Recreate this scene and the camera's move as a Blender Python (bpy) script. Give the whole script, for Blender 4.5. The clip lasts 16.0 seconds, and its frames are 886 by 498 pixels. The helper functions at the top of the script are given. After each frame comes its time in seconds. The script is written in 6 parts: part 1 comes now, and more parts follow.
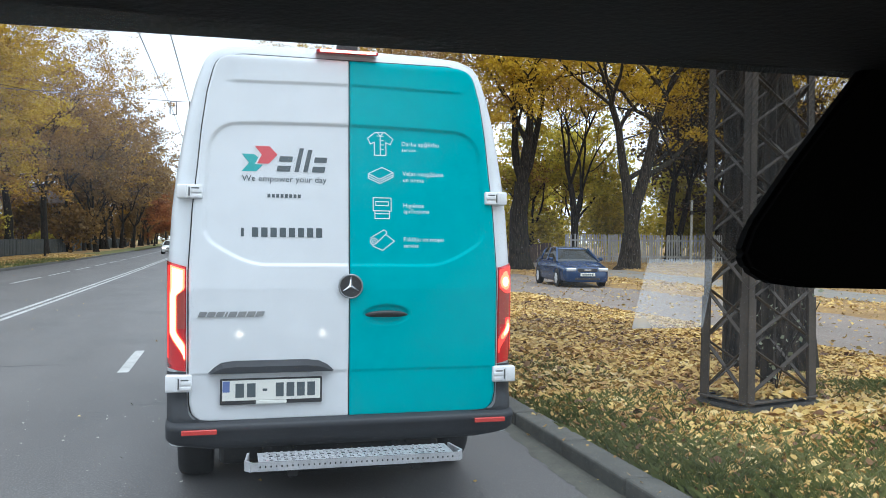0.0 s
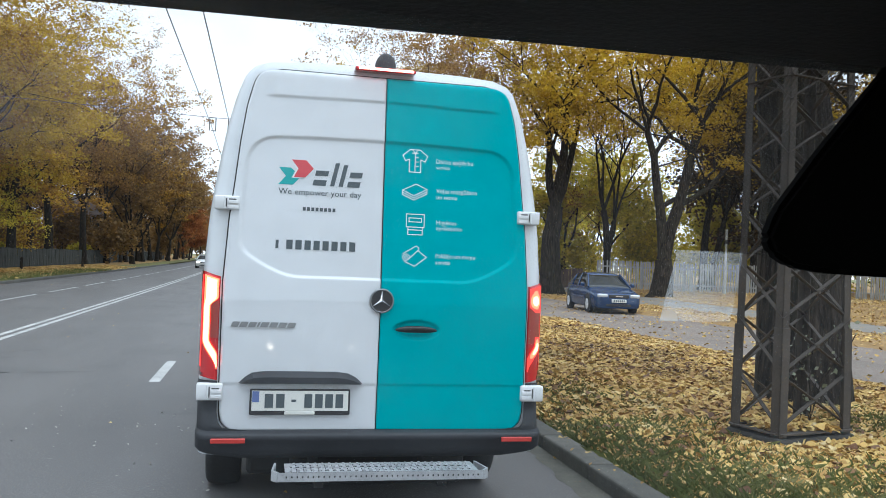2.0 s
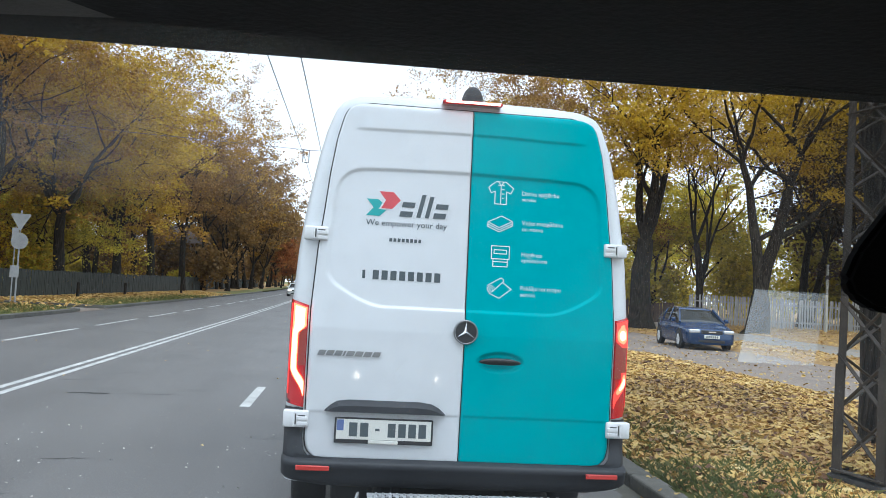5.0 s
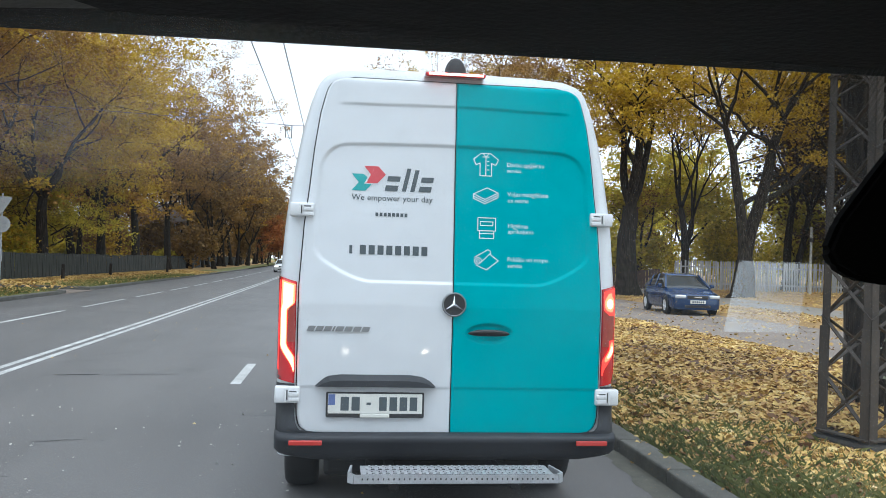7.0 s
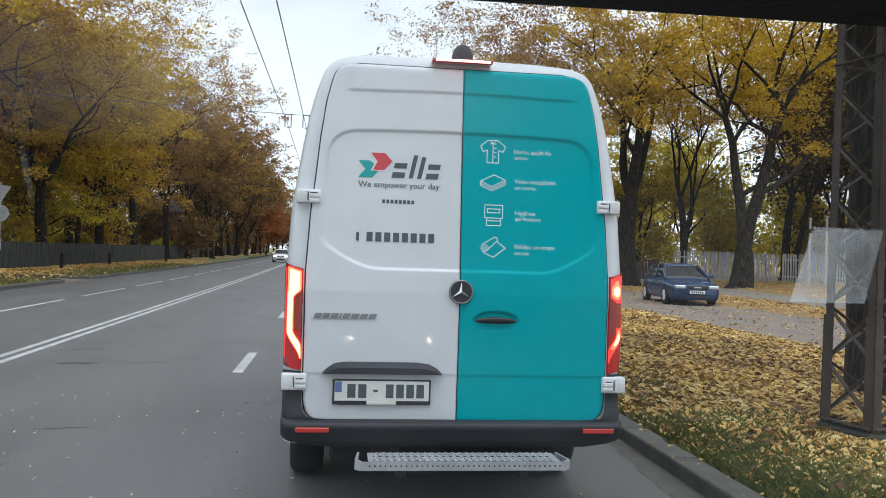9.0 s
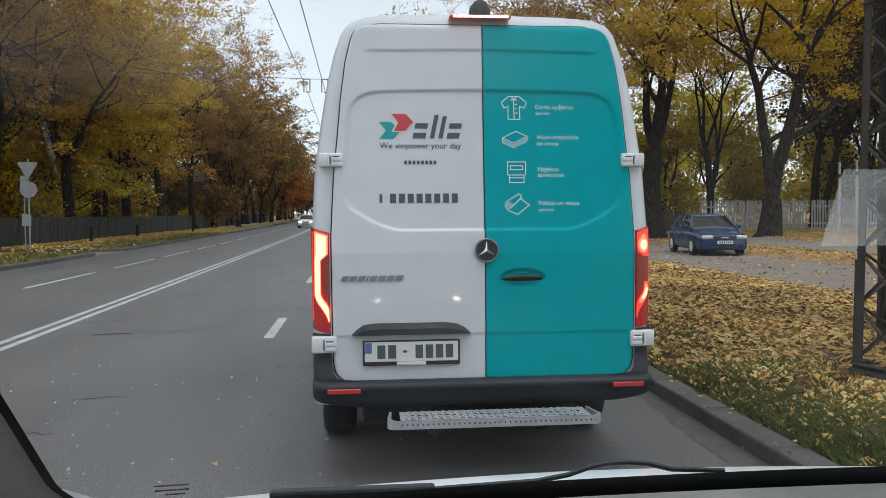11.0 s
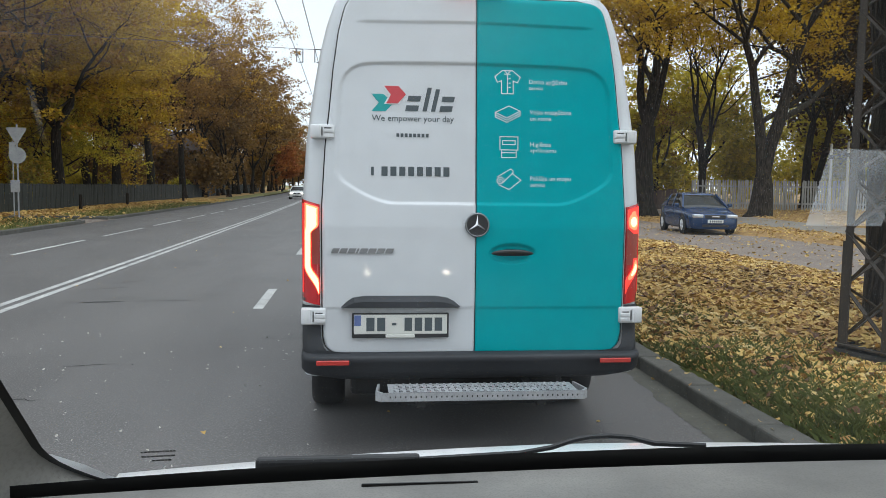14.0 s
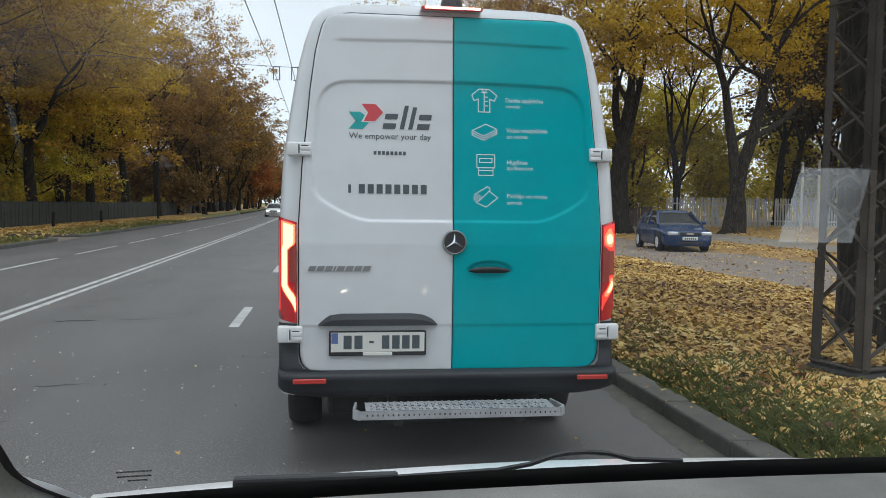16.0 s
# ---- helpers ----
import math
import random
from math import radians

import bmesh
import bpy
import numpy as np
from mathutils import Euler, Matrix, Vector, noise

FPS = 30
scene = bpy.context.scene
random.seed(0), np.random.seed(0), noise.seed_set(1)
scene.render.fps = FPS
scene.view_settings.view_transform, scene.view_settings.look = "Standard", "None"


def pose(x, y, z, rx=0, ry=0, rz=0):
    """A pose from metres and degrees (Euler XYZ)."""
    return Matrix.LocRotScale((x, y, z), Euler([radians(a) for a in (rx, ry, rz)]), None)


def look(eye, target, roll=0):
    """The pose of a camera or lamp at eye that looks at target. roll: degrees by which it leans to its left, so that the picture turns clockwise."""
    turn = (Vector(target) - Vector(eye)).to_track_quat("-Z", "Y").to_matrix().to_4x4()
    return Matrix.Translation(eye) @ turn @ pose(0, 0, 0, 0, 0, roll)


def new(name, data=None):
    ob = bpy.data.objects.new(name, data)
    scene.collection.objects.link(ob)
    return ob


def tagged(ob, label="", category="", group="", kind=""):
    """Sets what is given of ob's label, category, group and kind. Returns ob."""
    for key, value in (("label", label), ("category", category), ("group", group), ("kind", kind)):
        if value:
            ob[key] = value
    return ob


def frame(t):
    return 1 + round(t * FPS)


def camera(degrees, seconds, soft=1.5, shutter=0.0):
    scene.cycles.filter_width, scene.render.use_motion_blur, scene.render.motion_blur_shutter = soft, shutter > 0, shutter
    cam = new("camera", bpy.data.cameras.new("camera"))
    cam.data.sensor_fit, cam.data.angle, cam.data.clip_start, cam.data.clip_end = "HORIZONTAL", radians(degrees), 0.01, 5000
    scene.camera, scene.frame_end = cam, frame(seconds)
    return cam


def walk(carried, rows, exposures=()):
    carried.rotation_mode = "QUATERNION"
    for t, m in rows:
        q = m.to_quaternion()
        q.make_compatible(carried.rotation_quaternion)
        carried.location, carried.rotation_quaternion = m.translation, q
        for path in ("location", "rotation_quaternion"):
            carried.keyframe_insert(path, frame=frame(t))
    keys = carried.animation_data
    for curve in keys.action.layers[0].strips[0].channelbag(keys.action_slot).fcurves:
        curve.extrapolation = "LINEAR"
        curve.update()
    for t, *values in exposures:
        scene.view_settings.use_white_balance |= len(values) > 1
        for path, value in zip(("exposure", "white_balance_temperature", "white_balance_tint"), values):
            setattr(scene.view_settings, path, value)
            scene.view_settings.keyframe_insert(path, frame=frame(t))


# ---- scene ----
cam = camera(56.5, 16.0, soft=0.65)

PATH = [
    (0, (0.273, 0.186, 1.568), (0.772, 2.123, 1.55), 0.6),
    (0.5, (0.282, 0.194, 1.551), (0.808, 2.123, 1.532), 0.0),
    (1, (0.264, 0.18, 1.5605), (0.786, 2.11, 1.5754), 1.2),
    (1.5, (0.26, 0.176, 1.5455), (0.736, 2.118, 1.5734), 2.4),
    (2, (0.265, 0.163, 1.54), (0.689, 2.117, 1.574), 2.3),
    (2.5, (0.268, 0.166, 1.5376), (0.612, 2.135, 1.6009), 2.4),
    (3, (0.265, 0.146, 1.55), (0.57, 2.122, 1.61), 2.1),
    (3.5, (0.266, 0.153, 1.5593), (0.531, 2.134, 1.6256), 2.0),
    (4, (0.261, 0.154, 1.5630), (0.498, 2.137, 1.6516), 2.3),
    (4.2, (0.289, 0.163, 1.5440), (0.515, 2.148, 1.6446), 2.4),
    (6.3, (0.252, 0.145, 1.544), (0.47, 2.132, 1.602), 3.9),
    (6.5, (0.263, 0.151, 1.547), (0.483, 2.138, 1.591), 3.3),
    (7, (0.274, 0.151, 1.549), (0.522, 2.136, 1.582), 1.7),
    (7.5, (0.257, 0.168, 1.546), (0.505, 2.152, 1.58), 3.0),
    (8, (0.244, 0.172, 1.5343), (0.493, 2.156, 1.5693), 3.1),
    (8.5, (0.23, 0.175, 1.5245), (0.48, 2.159, 1.5532), 2.9),
    (9, (0.228, 0.173, 1.5300), (0.481, 2.157, 1.5397), 1.8),
    (9.5, (0.224, 0.167, 1.5340), (0.469, 2.152, 1.5047), 0.6),
    (12, (0.231, 0.18, 1.525), (0.41, 2.168, 1.411), -0.2),
    (12.5, (0.221, 0.178, 1.533), (0.41, 2.165, 1.398), 0.4),
    (13, (0.23, 0.174, 1.527), (0.423, 2.159, 1.378), 0.6),
    (13.5, (0.23, 0.172, 1.527), (0.44, 2.155, 1.377), 0.7),
    (14, (0.231, 0.173, 1.527), (0.447, 2.156, 1.376), 0.7),
    (14.5, (0.233, 0.167, 1.524), (0.463, 2.148, 1.374), 0.7),
    (15, (0.23, 0.166, 1.526), (0.495, 2.143, 1.375), 0.8),
    (15.5, (0.233, 0.168, 1.525), (0.504, 2.145, 1.389), 0.6),
    (16, (0.229, 0.169, 1.527), (0.5, 2.148, 1.419), 0.7),
]
walk(cam, [(t, look(eye, target, roll)) for t, eye, target, roll in PATH],
     exposures=[(0, 0.64, 5900, 8), (1, 0.55, 5900, 8), (2, 0.46, 5900, 8), (3.5, 0.52, 5900, 8), (4, 0.6, 5900, 8), (7, 0.55, 5950, 8), (7.5, 0.44, 6000, 8), (8.5, 0.18, 6200, 10), (9, 0.17, 6200, 10), (9.5, -0.02, 6300, 10), (9.7, -0.1, 6300, 10), (12, -0.1, 6350, 9), (12.5, 0.06, 6250, 8), (13.5, 0.16, 6300, 9), (14.9, 0.14, 6300, 9), (15.5, -0.12, 6300, 9), (16, -0.06, 6300, 9)])

# ---------------------------------------------------------------- light
SUN_ELEV, SUN_ROT = radians(71), radians(153)
world = bpy.data.worlds.new("overcast_sky")
scene.world = world
world.use_nodes = True
wt = world.node_tree
wbg = wt.nodes["Background"]
wsky = wt.nodes.new("ShaderNodeTexSky")
wsky.sky_type, wsky.sun_disc, wsky.sun_elevation, wsky.sun_rotation = "NISHITA", False, SUN_ELEV, SUN_ROT
wdim = wt.nodes.new("ShaderNodeMix")
wdim.data_type, wdim.blend_type = "RGBA", "MULTIPLY"
wdim.inputs["Factor"].default_value = 1.0
wdim.inputs["B"].default_value = (0.1, 0.1, 0.1, 1)
wt.links.new(wsky.outputs[0], wdim.inputs["A"])
wcoord = wt.nodes.new("ShaderNodeTexCoord")
wnoise = wt.nodes.new("ShaderNodeTexNoise")
wnoise.inputs["Scale"].default_value, wnoise.inputs["Detail"].default_value = 2.2, 5.0
wt.links.new(wcoord.outputs["Generated"], wnoise.inputs["Vector"])
wramp = wt.nodes.new("ShaderNodeValToRGB")
wramp.color_ramp.elements[0].position, wramp.color_ramp.elements[0].color = 0.3, (0.81, 0.89, 0.94, 1)
wramp.color_ramp.elements[1].position, wramp.color_ramp.elements[1].color = 0.7, (0.97, 1.03, 1.06, 1)
wt.links.new(wnoise.outputs["Fac"], wramp.inputs["Fac"])
wmix = wt.nodes.new("ShaderNodeMix")
wmix.data_type = "RGBA"
wmix.inputs["Factor"].default_value = 0.85
wt.links.new(wdim.outputs["Result"], wmix.inputs["A"])
wt.links.new(wramp.outputs["Color"], wmix.inputs["B"])
wt.links.new(wmix.outputs["Result"], wbg.inputs["Color"])
wbg.inputs["Strength"].default_value = 1.2

sun = new("sun", bpy.data.lights.new("sun", "SUN"))
sun.data.energy, sun.data.angle, sun.data.color = 1.1, radians(50), (0.92, 0.98, 1.0)
sun.matrix_world = look((2.0, -4.0, 13), (0, 0, 0))

# ---------------------------------------------------------------- materials


def nodes_of(name):
    m = bpy.data.materials.new(name)
    m.use_nodes = True
    return m, m.node_tree, m.node_tree.nodes["Principled BSDF"]


def ramp(t, fac, stops):
    r = t.nodes.new("ShaderNodeValToRGB")
    while len(r.color_ramp.elements) < len(stops):
        r.color_ramp.elements.new(0.5)
    for e, (p, c) in zip(r.color_ramp.elements, stops):
        e.position, e.color = p, (*c, 1)
    t.links.new(fac, r.inputs["Fac"])
    return r.outputs["Color"]


def noise_tex(t, scale, detail=4.0, vector=None, rough=0.55):
    n = t.nodes.new("ShaderNodeTexNoise")
    n.inputs["Scale"].default_value, n.inputs["Detail"].default_value, n.inputs["Roughness"].default_value = scale, detail, rough
    if vector is None:
        c = t.nodes.new("ShaderNodeTexCoord")
        vector = c.outputs["Object"]
    t.links.new(vector, n.inputs["Vector"])
    return n.outputs["Fac"]


def mixed(t, a, b, fac, mode="MIX"):
    m = t.nodes.new("ShaderNodeMix")
    m.data_type, m.blend_type = "RGBA", mode
    for s, v in (("A", a), ("B", b), ("Factor", fac)):
        if hasattr(v, "is_output"):
            t.links.new(v, m.inputs[s])
        elif s == "Factor":
            m.inputs[s].default_value = v
        else:
            m.inputs[s].default_value = (*v, 1)
    return m.outputs["Result"]


def bumped(t, b, height, strength=0.3, distance=0.01):
    n = t.nodes.new("ShaderNodeBump")
    n.inputs["Strength"].default_value, n.inputs["Distance"].default_value = strength, distance
    t.links.new(height, n.inputs["Height"])
    t.links.new(n.outputs["Normal"], b.inputs["Normal"])


def surf(name, ca, cb, scale=4.0, fine=60.0, rough=0.6, metal=0.0, bump=0.2, dist=0.004, coat=0.0, spread=0.25, vary=0.0):
    """A surface whose colour wanders between two tones at a coarse and a fine scale, with fine relief."""
    m, t, b = nodes_of(name)
    big, small = noise_tex(t, scale), noise_tex(t, fine, 3.0)
    col = ramp(t, big, [(0.5 - spread, ca), (0.5 + spread, cb)])
    dark = tuple(v * 0.72 for v in ca)
    col = mixed(t, col, dark, ramp_val(t, small, 0.45, 0.75, 0.5))
    if vary:
        oi = t.nodes.new("ShaderNodeObjectInfo")
        col = mixed(t, col, tuple(v * 0.55 for v in ca), ramp_val(t, oi.outputs["Random"], 0.0, 1.0, vary))
    t.links.new(col, b.inputs["Base Color"])
    b.inputs["Roughness"].default_value, b.inputs["Metallic"].default_value = rough, metal
    b.inputs["Coat Weight"].default_value, b.inputs["Coat Roughness"].default_value = coat, 0.06
    if bump:
        bumped(t, b, small, bump, dist)
    return m


def ramp_val(t, fac, lo, hi, top):
    r = t.nodes.new("ShaderNodeMapRange")
    r.inputs["From Min"].default_value, r.inputs["From Max"].default_value = lo, hi
    r.inputs["To Min"].default_value, r.inputs["To Max"].default_value = 0.0, top
    t.links.new(fac, r.inputs["Value"])
    return r.outputs["Result"]


def plain(name, c, rough=0.4, metal=0.0, coat=0.0, spec=0.5):
    m, t, b = nodes_of(name)
    n = noise_tex(t, 9.0, 5.0)
    col = ramp(t, n, [(0.3, tuple(v * 0.93 for v in c)), (0.7, c)])
    t.links.new(col, b.inputs["Base Color"])
    b.inputs["Roughness"].default_value, b.inputs["Metallic"].default_value = rough, metal
    b.inputs["Coat Weight"].default_value, b.inputs["Specular IOR Level"].default_value = coat, spec
    return m


def glow(name, c, strength):
    m, t, b = nodes_of(name)
    b.inputs["Base Color"].default_value = (*c, 1)
    b.inputs["Emission Color"].default_value = (*c, 1)
    b.inputs["Emission Strength"].default_value = strength
    return m


def leafy(name, stops, through_share=0.35, deep=0.6, patchy=0.55):
    """Leaves: each one takes its own tone along the stops; light also shines through."""
    m, t, b = nodes_of(name)
    g = t.nodes.new("ShaderNodeNewGeometry")
    blend = t.nodes.new("ShaderNodeMath")
    blend.operation = "MULTIPLY_ADD"
    blend.inputs[1].default_value = 1.0 - patchy
    t.links.new(g.outputs["Random Per Island"], blend.inputs[0])
    t.links.new(ramp_val(t, noise_tex(t, 0.9, 2.0), 0.3, 0.7, patchy), blend.inputs[2])
    col = ramp(t, blend.outputs[0], stops)
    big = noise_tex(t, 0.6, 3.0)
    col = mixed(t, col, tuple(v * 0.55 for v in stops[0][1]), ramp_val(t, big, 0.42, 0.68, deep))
    t.links.new(col, b.inputs["Base Color"])
    b.inputs["Roughness"].default_value = 0.55
    b.inputs["Specular IOR Level"].default_value = 0.25
    tr = t.nodes.new("ShaderNodeBsdfTranslucent")
    t.links.new(col, tr.inputs["Color"])
    mx = t.nodes.new("ShaderNodeMixShader")
    mx.inputs["Fac"].default_value = through_share
    t.links.new(b.outputs[0], mx.inputs[1])
    t.links.new(tr.outputs[0], mx.inputs[2])
    t.links.new(mx.outputs[0], t.nodes["Material Output"].inputs["Surface"])
    return m


def see_through(name, tint, gloss, milky):
    """Thin glass or film: mostly clear, a little gloss, and dust that scatters the light falling through."""
    m, t, b = nodes_of(name)
    b.inputs["Base Color"].default_value, b.inputs["Roughness"].default_value = (0, 0, 0, 1), 0.05
    clear = t.nodes.new("ShaderNodeBsdfTransparent")
    dust = t.nodes.new("ShaderNodeBsdfTranslucent")
    dust.inputs["Color"].default_value = (*tint, 1)
    n = noise_tex(t, 6.0, 4.0)
    amount = ramp_val(t, n, 0.25, 0.75, milky * 1.6)
    last = clear.outputs[0]
    for k, sh in ((amount, dust.outputs[0]), (gloss, b.outputs[0])):
        mx = t.nodes.new("ShaderNodeMixShader")
        if isinstance(k, float):
            mx.inputs["Fac"].default_value = k
        else:
            t.links.new(k, mx.inputs["Fac"])
        t.links.new(last, mx.inputs[1])
        t.links.new(sh, mx.inputs[2])
        last = mx.outputs[0]
    t.links.new(last, t.nodes["Material Output"].inputs["Surface"])
    return m


def asphalt_mat(name, tone, warm=1.0, sheen=0.42):
    m, t, b = nodes_of(name)
    c = t.nodes.new("ShaderNodeTexCoord")
    mp = t.nodes.new("ShaderNodeMapping")
    mp.inputs["Scale"].default_value = (1.0, 0.16, 1.0)
    t.links.new(c.outputs["Object"], mp.inputs["Vector"])
    streak = noise_tex(t, 1.1, 5.0, mp.outputs["Vector"])
    blot, grit = noise_tex(t, 0.5, 6.0), noise_tex(t, 160.0, 2.0)
    lo, hi = tuple(tone * v * 0.82 for v in (warm, 1, 1.04 / warm)), tuple(tone * v * 1.22 for v in (warm, 1, 1.03 / warm))
    col = ramp(t, streak, [(0.3, lo), (0.7, hi)])
    col = mixed(t, col, tuple(tone * v for v in (0.62 * warm, 0.62, 0.65 / warm)), ramp_val(t, blot, 0.52, 0.72, 0.55))
    col = mixed(t, col, (tone * 2.6, tone * 2.6, tone * 2.5), ramp_val(t, grit, 0.62, 0.8, 0.35))
    v = t.nodes.new("ShaderNodeTexVoronoi")
    v.feature = "DISTANCE_TO_EDGE"
    v.inputs["Scale"].default_value = 0.32
    wob = t.nodes.new("ShaderNodeTexNoise")
    wob.inputs["Scale"].default_value, wob.inputs["Detail"].default_value = 1.6, 6.0
    t.links.new(c.outputs["Object"], wob.inputs["Vector"])
    vm = t.nodes.new("ShaderNodeVectorMath")
    vm.operation = "MULTIPLY_ADD"
    vm.inputs[1].default_value = (1.4, 1.4, 0)
    t.links.new(wob.outputs["Color"], vm.inputs[0])
    t.links.new(c.outputs["Object"], vm.inputs[2])
    t.links.new(vm.outputs[0], v.inputs["Vector"])
    crack = t.nodes.new("ShaderNodeMapRange")
    crack.inputs["From Min"].default_value, crack.inputs["From Max"].default_value = 0.0, 0.012
    crack.inputs["To Min"].default_value, crack.inputs["To Max"].default_value = 0.7, 0.0
    t.links.new(v.outputs["Distance"], crack.inputs["Value"])
    mask = t.nodes.new("ShaderNodeMath")
    mask.operation = "MULTIPLY"
    t.links.new(crack.outputs["Result"], mask.inputs[0])
    t.links.new(ramp_val(t, noise_tex(t, 0.22, 3.0), 0.5, 0.62, 1.0), mask.inputs[1])
    col = mixed(t, col, (tone * 0.3,) * 3, mask.outputs[0])
    speck = noise_tex(t, 34.0, 1.0)
    col = mixed(t, col, (0.5, 0.5, 0.48), ramp_val(t, speck, 0.745, 0.78, 0.7))
    coarse = noise_tex(t, 55.0, 3.0)
    col = mixed(t, col, (tone * 0.4,) * 3, ramp_val(t, coarse, 0.48, 0.66, 0.4))
    stone = noise_tex(t, 85.0, 1.0)
    col = mixed(t, col, (tone * 2.4, tone * 2.4, tone * 2.3), ramp_val(t, stone, 0.57, 0.66, 0.75))
    t.links.new(col, b.inputs["Base Color"])
    b.inputs["Roughness"].default_value, b.inputs["Specular IOR Level"].default_value = sheen, 0.3
    bumped(t, b, coarse, 0.2, 0.004)
    return m


M_ROAD = asphalt_mat("asphalt", 0.11, 1.06, 0.6)
M_LANE = asphalt_mat("old_asphalt", 0.16, 1.3, 0.85)
M_PATH = surf("concrete_path", (0.2, 0.18, 0.152), (0.26, 0.234, 0.2), 1.0, 50, 0.85)
M_LINE = surf("road_paint", (0.34, 0.34, 0.33), (0.6, 0.6, 0.58), 3.0, 30, 0.7, spread=0.2)
M_KERB = surf("kerb_concrete", (0.075, 0.074, 0.064), (0.15, 0.142, 0.124), 5.0, 70, 0.9, bump=0.5, dist=0.006, vary=0.4)
M_SOIL = surf("leafy_soil", (0.22, 0.13, 0.05), (0.4, 0.25, 0.09), 1.3, 26, 0.95, bump=0.7, dist=0.03)
M_LAWN = surf("autumn_lawn", (0.12, 0.13, 0.035), (0.2, 0.18, 0.05), 0.5, 22, 0.95, bump=0.7, dist=0.03)
M_LEAFBED = surf("leaf_bed", (0.26, 0.15, 0.05), (0.48, 0.31, 0.1), 0.6, 9, 0.9, bump=0.7, dist=0.03)


def bark_mat(name, dark, mid, moss):
    """Bark with upright ridges and patches of moss."""
    m, t, b = nodes_of(name)
    c = t.nodes.new("ShaderNodeTexCoord")
    mp = t.nodes.new("ShaderNodeMapping")
    mp.inputs["Scale"].default_value = (1.0, 1.0, 0.14)
    t.links.new(c.outputs["Object"], mp.inputs["Vector"])
    ridge = noise_tex(t, 20.0, 5.0, mp.outputs["Vector"], 0.6)
    col = ramp(t, ridge, [(0.36, tuple(v * 0.35 for v in dark)), (0.5, dark), (0.66, mid)])
    col = mixed(t, col, moss, ramp_val(t, noise_tex(t, 1.6, 5.0), 0.5, 0.7, 0.55))
    t.links.new(col, b.inputs["Base Color"])
    b.inputs["Roughness"].default_value, b.inputs["Specular IOR Level"].default_value = 0.95, 0.2
    bumped(t, b, ridge, 1.0, 0.05)
    return m


M_BARK = bark_mat("bark", (0.022, 0.017, 0.013), (0.05, 0.04, 0.031), (0.03, 0.03, 0.016))
M_BARK_PALE = bark_mat("lichen_bark", (0.03, 0.023, 0.017), (0.066, 0.053, 0.041), (0.05, 0.047, 0.03))
M_STEEL = surf("rusty_painted_steel", (0.042, 0.034, 0.027), (0.08, 0.063, 0.049), 4.0, 40, 0.8, bump=0.3)
M_CONC = surf("dark_concrete", (0.03, 0.028, 0.026), (0.065, 0.06, 0.053), 4.0, 40, 0.9, bump=0.4)
M_PICKET = surf("weathered_white_wood", (0.32, 0.32, 0.3), (0.47, 0.47, 0.45), 3.0, 30, 0.85, vary=0.3)
M_BOARD = surf("brown_fence_board", (0.06, 0.04, 0.03), (0.11, 0.07, 0.05), 3.0, 30, 0.85, vary=0.3)
M_GREENFENCE = surf("green_fence", (0.02, 0.024, 0.02), (0.036, 0.042, 0.034), 2.0, 30, 0.8, vary=0.3)
M_WHITE = plain("white_van_paint", (0.66, 0.685, 0.71), 0.3, coat=0.35)
M_TEAL = plain("teal_van_paint", (0.0, 0.365, 0.405), 0.4, coat=0.0, spec=0.07)
M_BLACK = surf("black_plastic", (0.018, 0.018, 0.019), (0.032, 0.032, 0.034), 3.0, 120, 0.6, bump=0.15, dist=0.001)
M_BUMPER = surf("grey_black_bumper_plastic", (0.017, 0.019, 0.023), (0.03, 0.033, 0.039), 2.0, 150, 0.6, bump=0.15, dist=0.001)
M_SEAL = plain("rubber_seal", (0.012, 0.012, 0.012), 0.7)
M_TYRE = surf("tyre_rubber", (0.015, 0.015, 0.016), (0.03, 0.03, 0.03), 5.0, 60, 0.85)
M_RIM = plain("silver_rim", (0.72, 0.73, 0.75), 0.4, 0.1)
M_CHROME = plain("chrome", (0.8, 0.8, 0.82), 0.12, 1.0)
M_ZINC = surf("galvanised_steel", (0.42, 0.43, 0.45), (0.6, 0.61, 0.63), 8.0, 60, 0.5, 0.5)
M_BADGE = plain("dull_chrome", (0.28, 0.29, 0.3), 0.3, 0.9)
M_HINGE = plain("white_hinge_paint", (0.74, 0.75, 0.76), 0.35, coat=0.4)
M_INK = plain("dark_grey_ink", (0.07, 0.09, 0.1), 0.5)
M_RED = plain("red_print", (0.62, 0.06, 0.075), 0.4)
M_TEALINK = plain("teal_print", (0.01, 0.36, 0.36), 0.4)
M_PALE = plain("white_print", (0.72, 0.86, 0.86), 0.5)
M_PLATE = plain("plate_white", (0.75, 0.75, 0.7), 0.35)
M_PLATEBLUE = plain("plate_blue", (0.12, 0.17, 0.38), 0.4)
M_LAMPRED = plain("lamp_red", (0.55, 0.015, 0.02), 0.15, coat=1.0)
M_LAMPDARK = plain("lamp_smoked_red", (0.34, 0.05, 0.04), 0.15, coat=1.0)
M_REFLECT = plain("red_reflector", (0.55, 0.05, 0.04), 0.2, coat=1.0)
M_LIT = glow("brake_light_on", (1.0, 0.13, 0.06), 2.3)
M_LITSIDE = glow("brake_light_seen_aslant", (1.0, 0.045, 0.03), 0.8)
M_CORE = glow("brake_light_core", (1.0, 0.58, 0.27), 2.2)
M_BULB = glow("dipped_headlight_on", (1.0, 0.86, 0.66), 40.0)
M_SLOT = plain("gap_shade_and_print_grey", (0.09, 0.09, 0.09), 0.7)
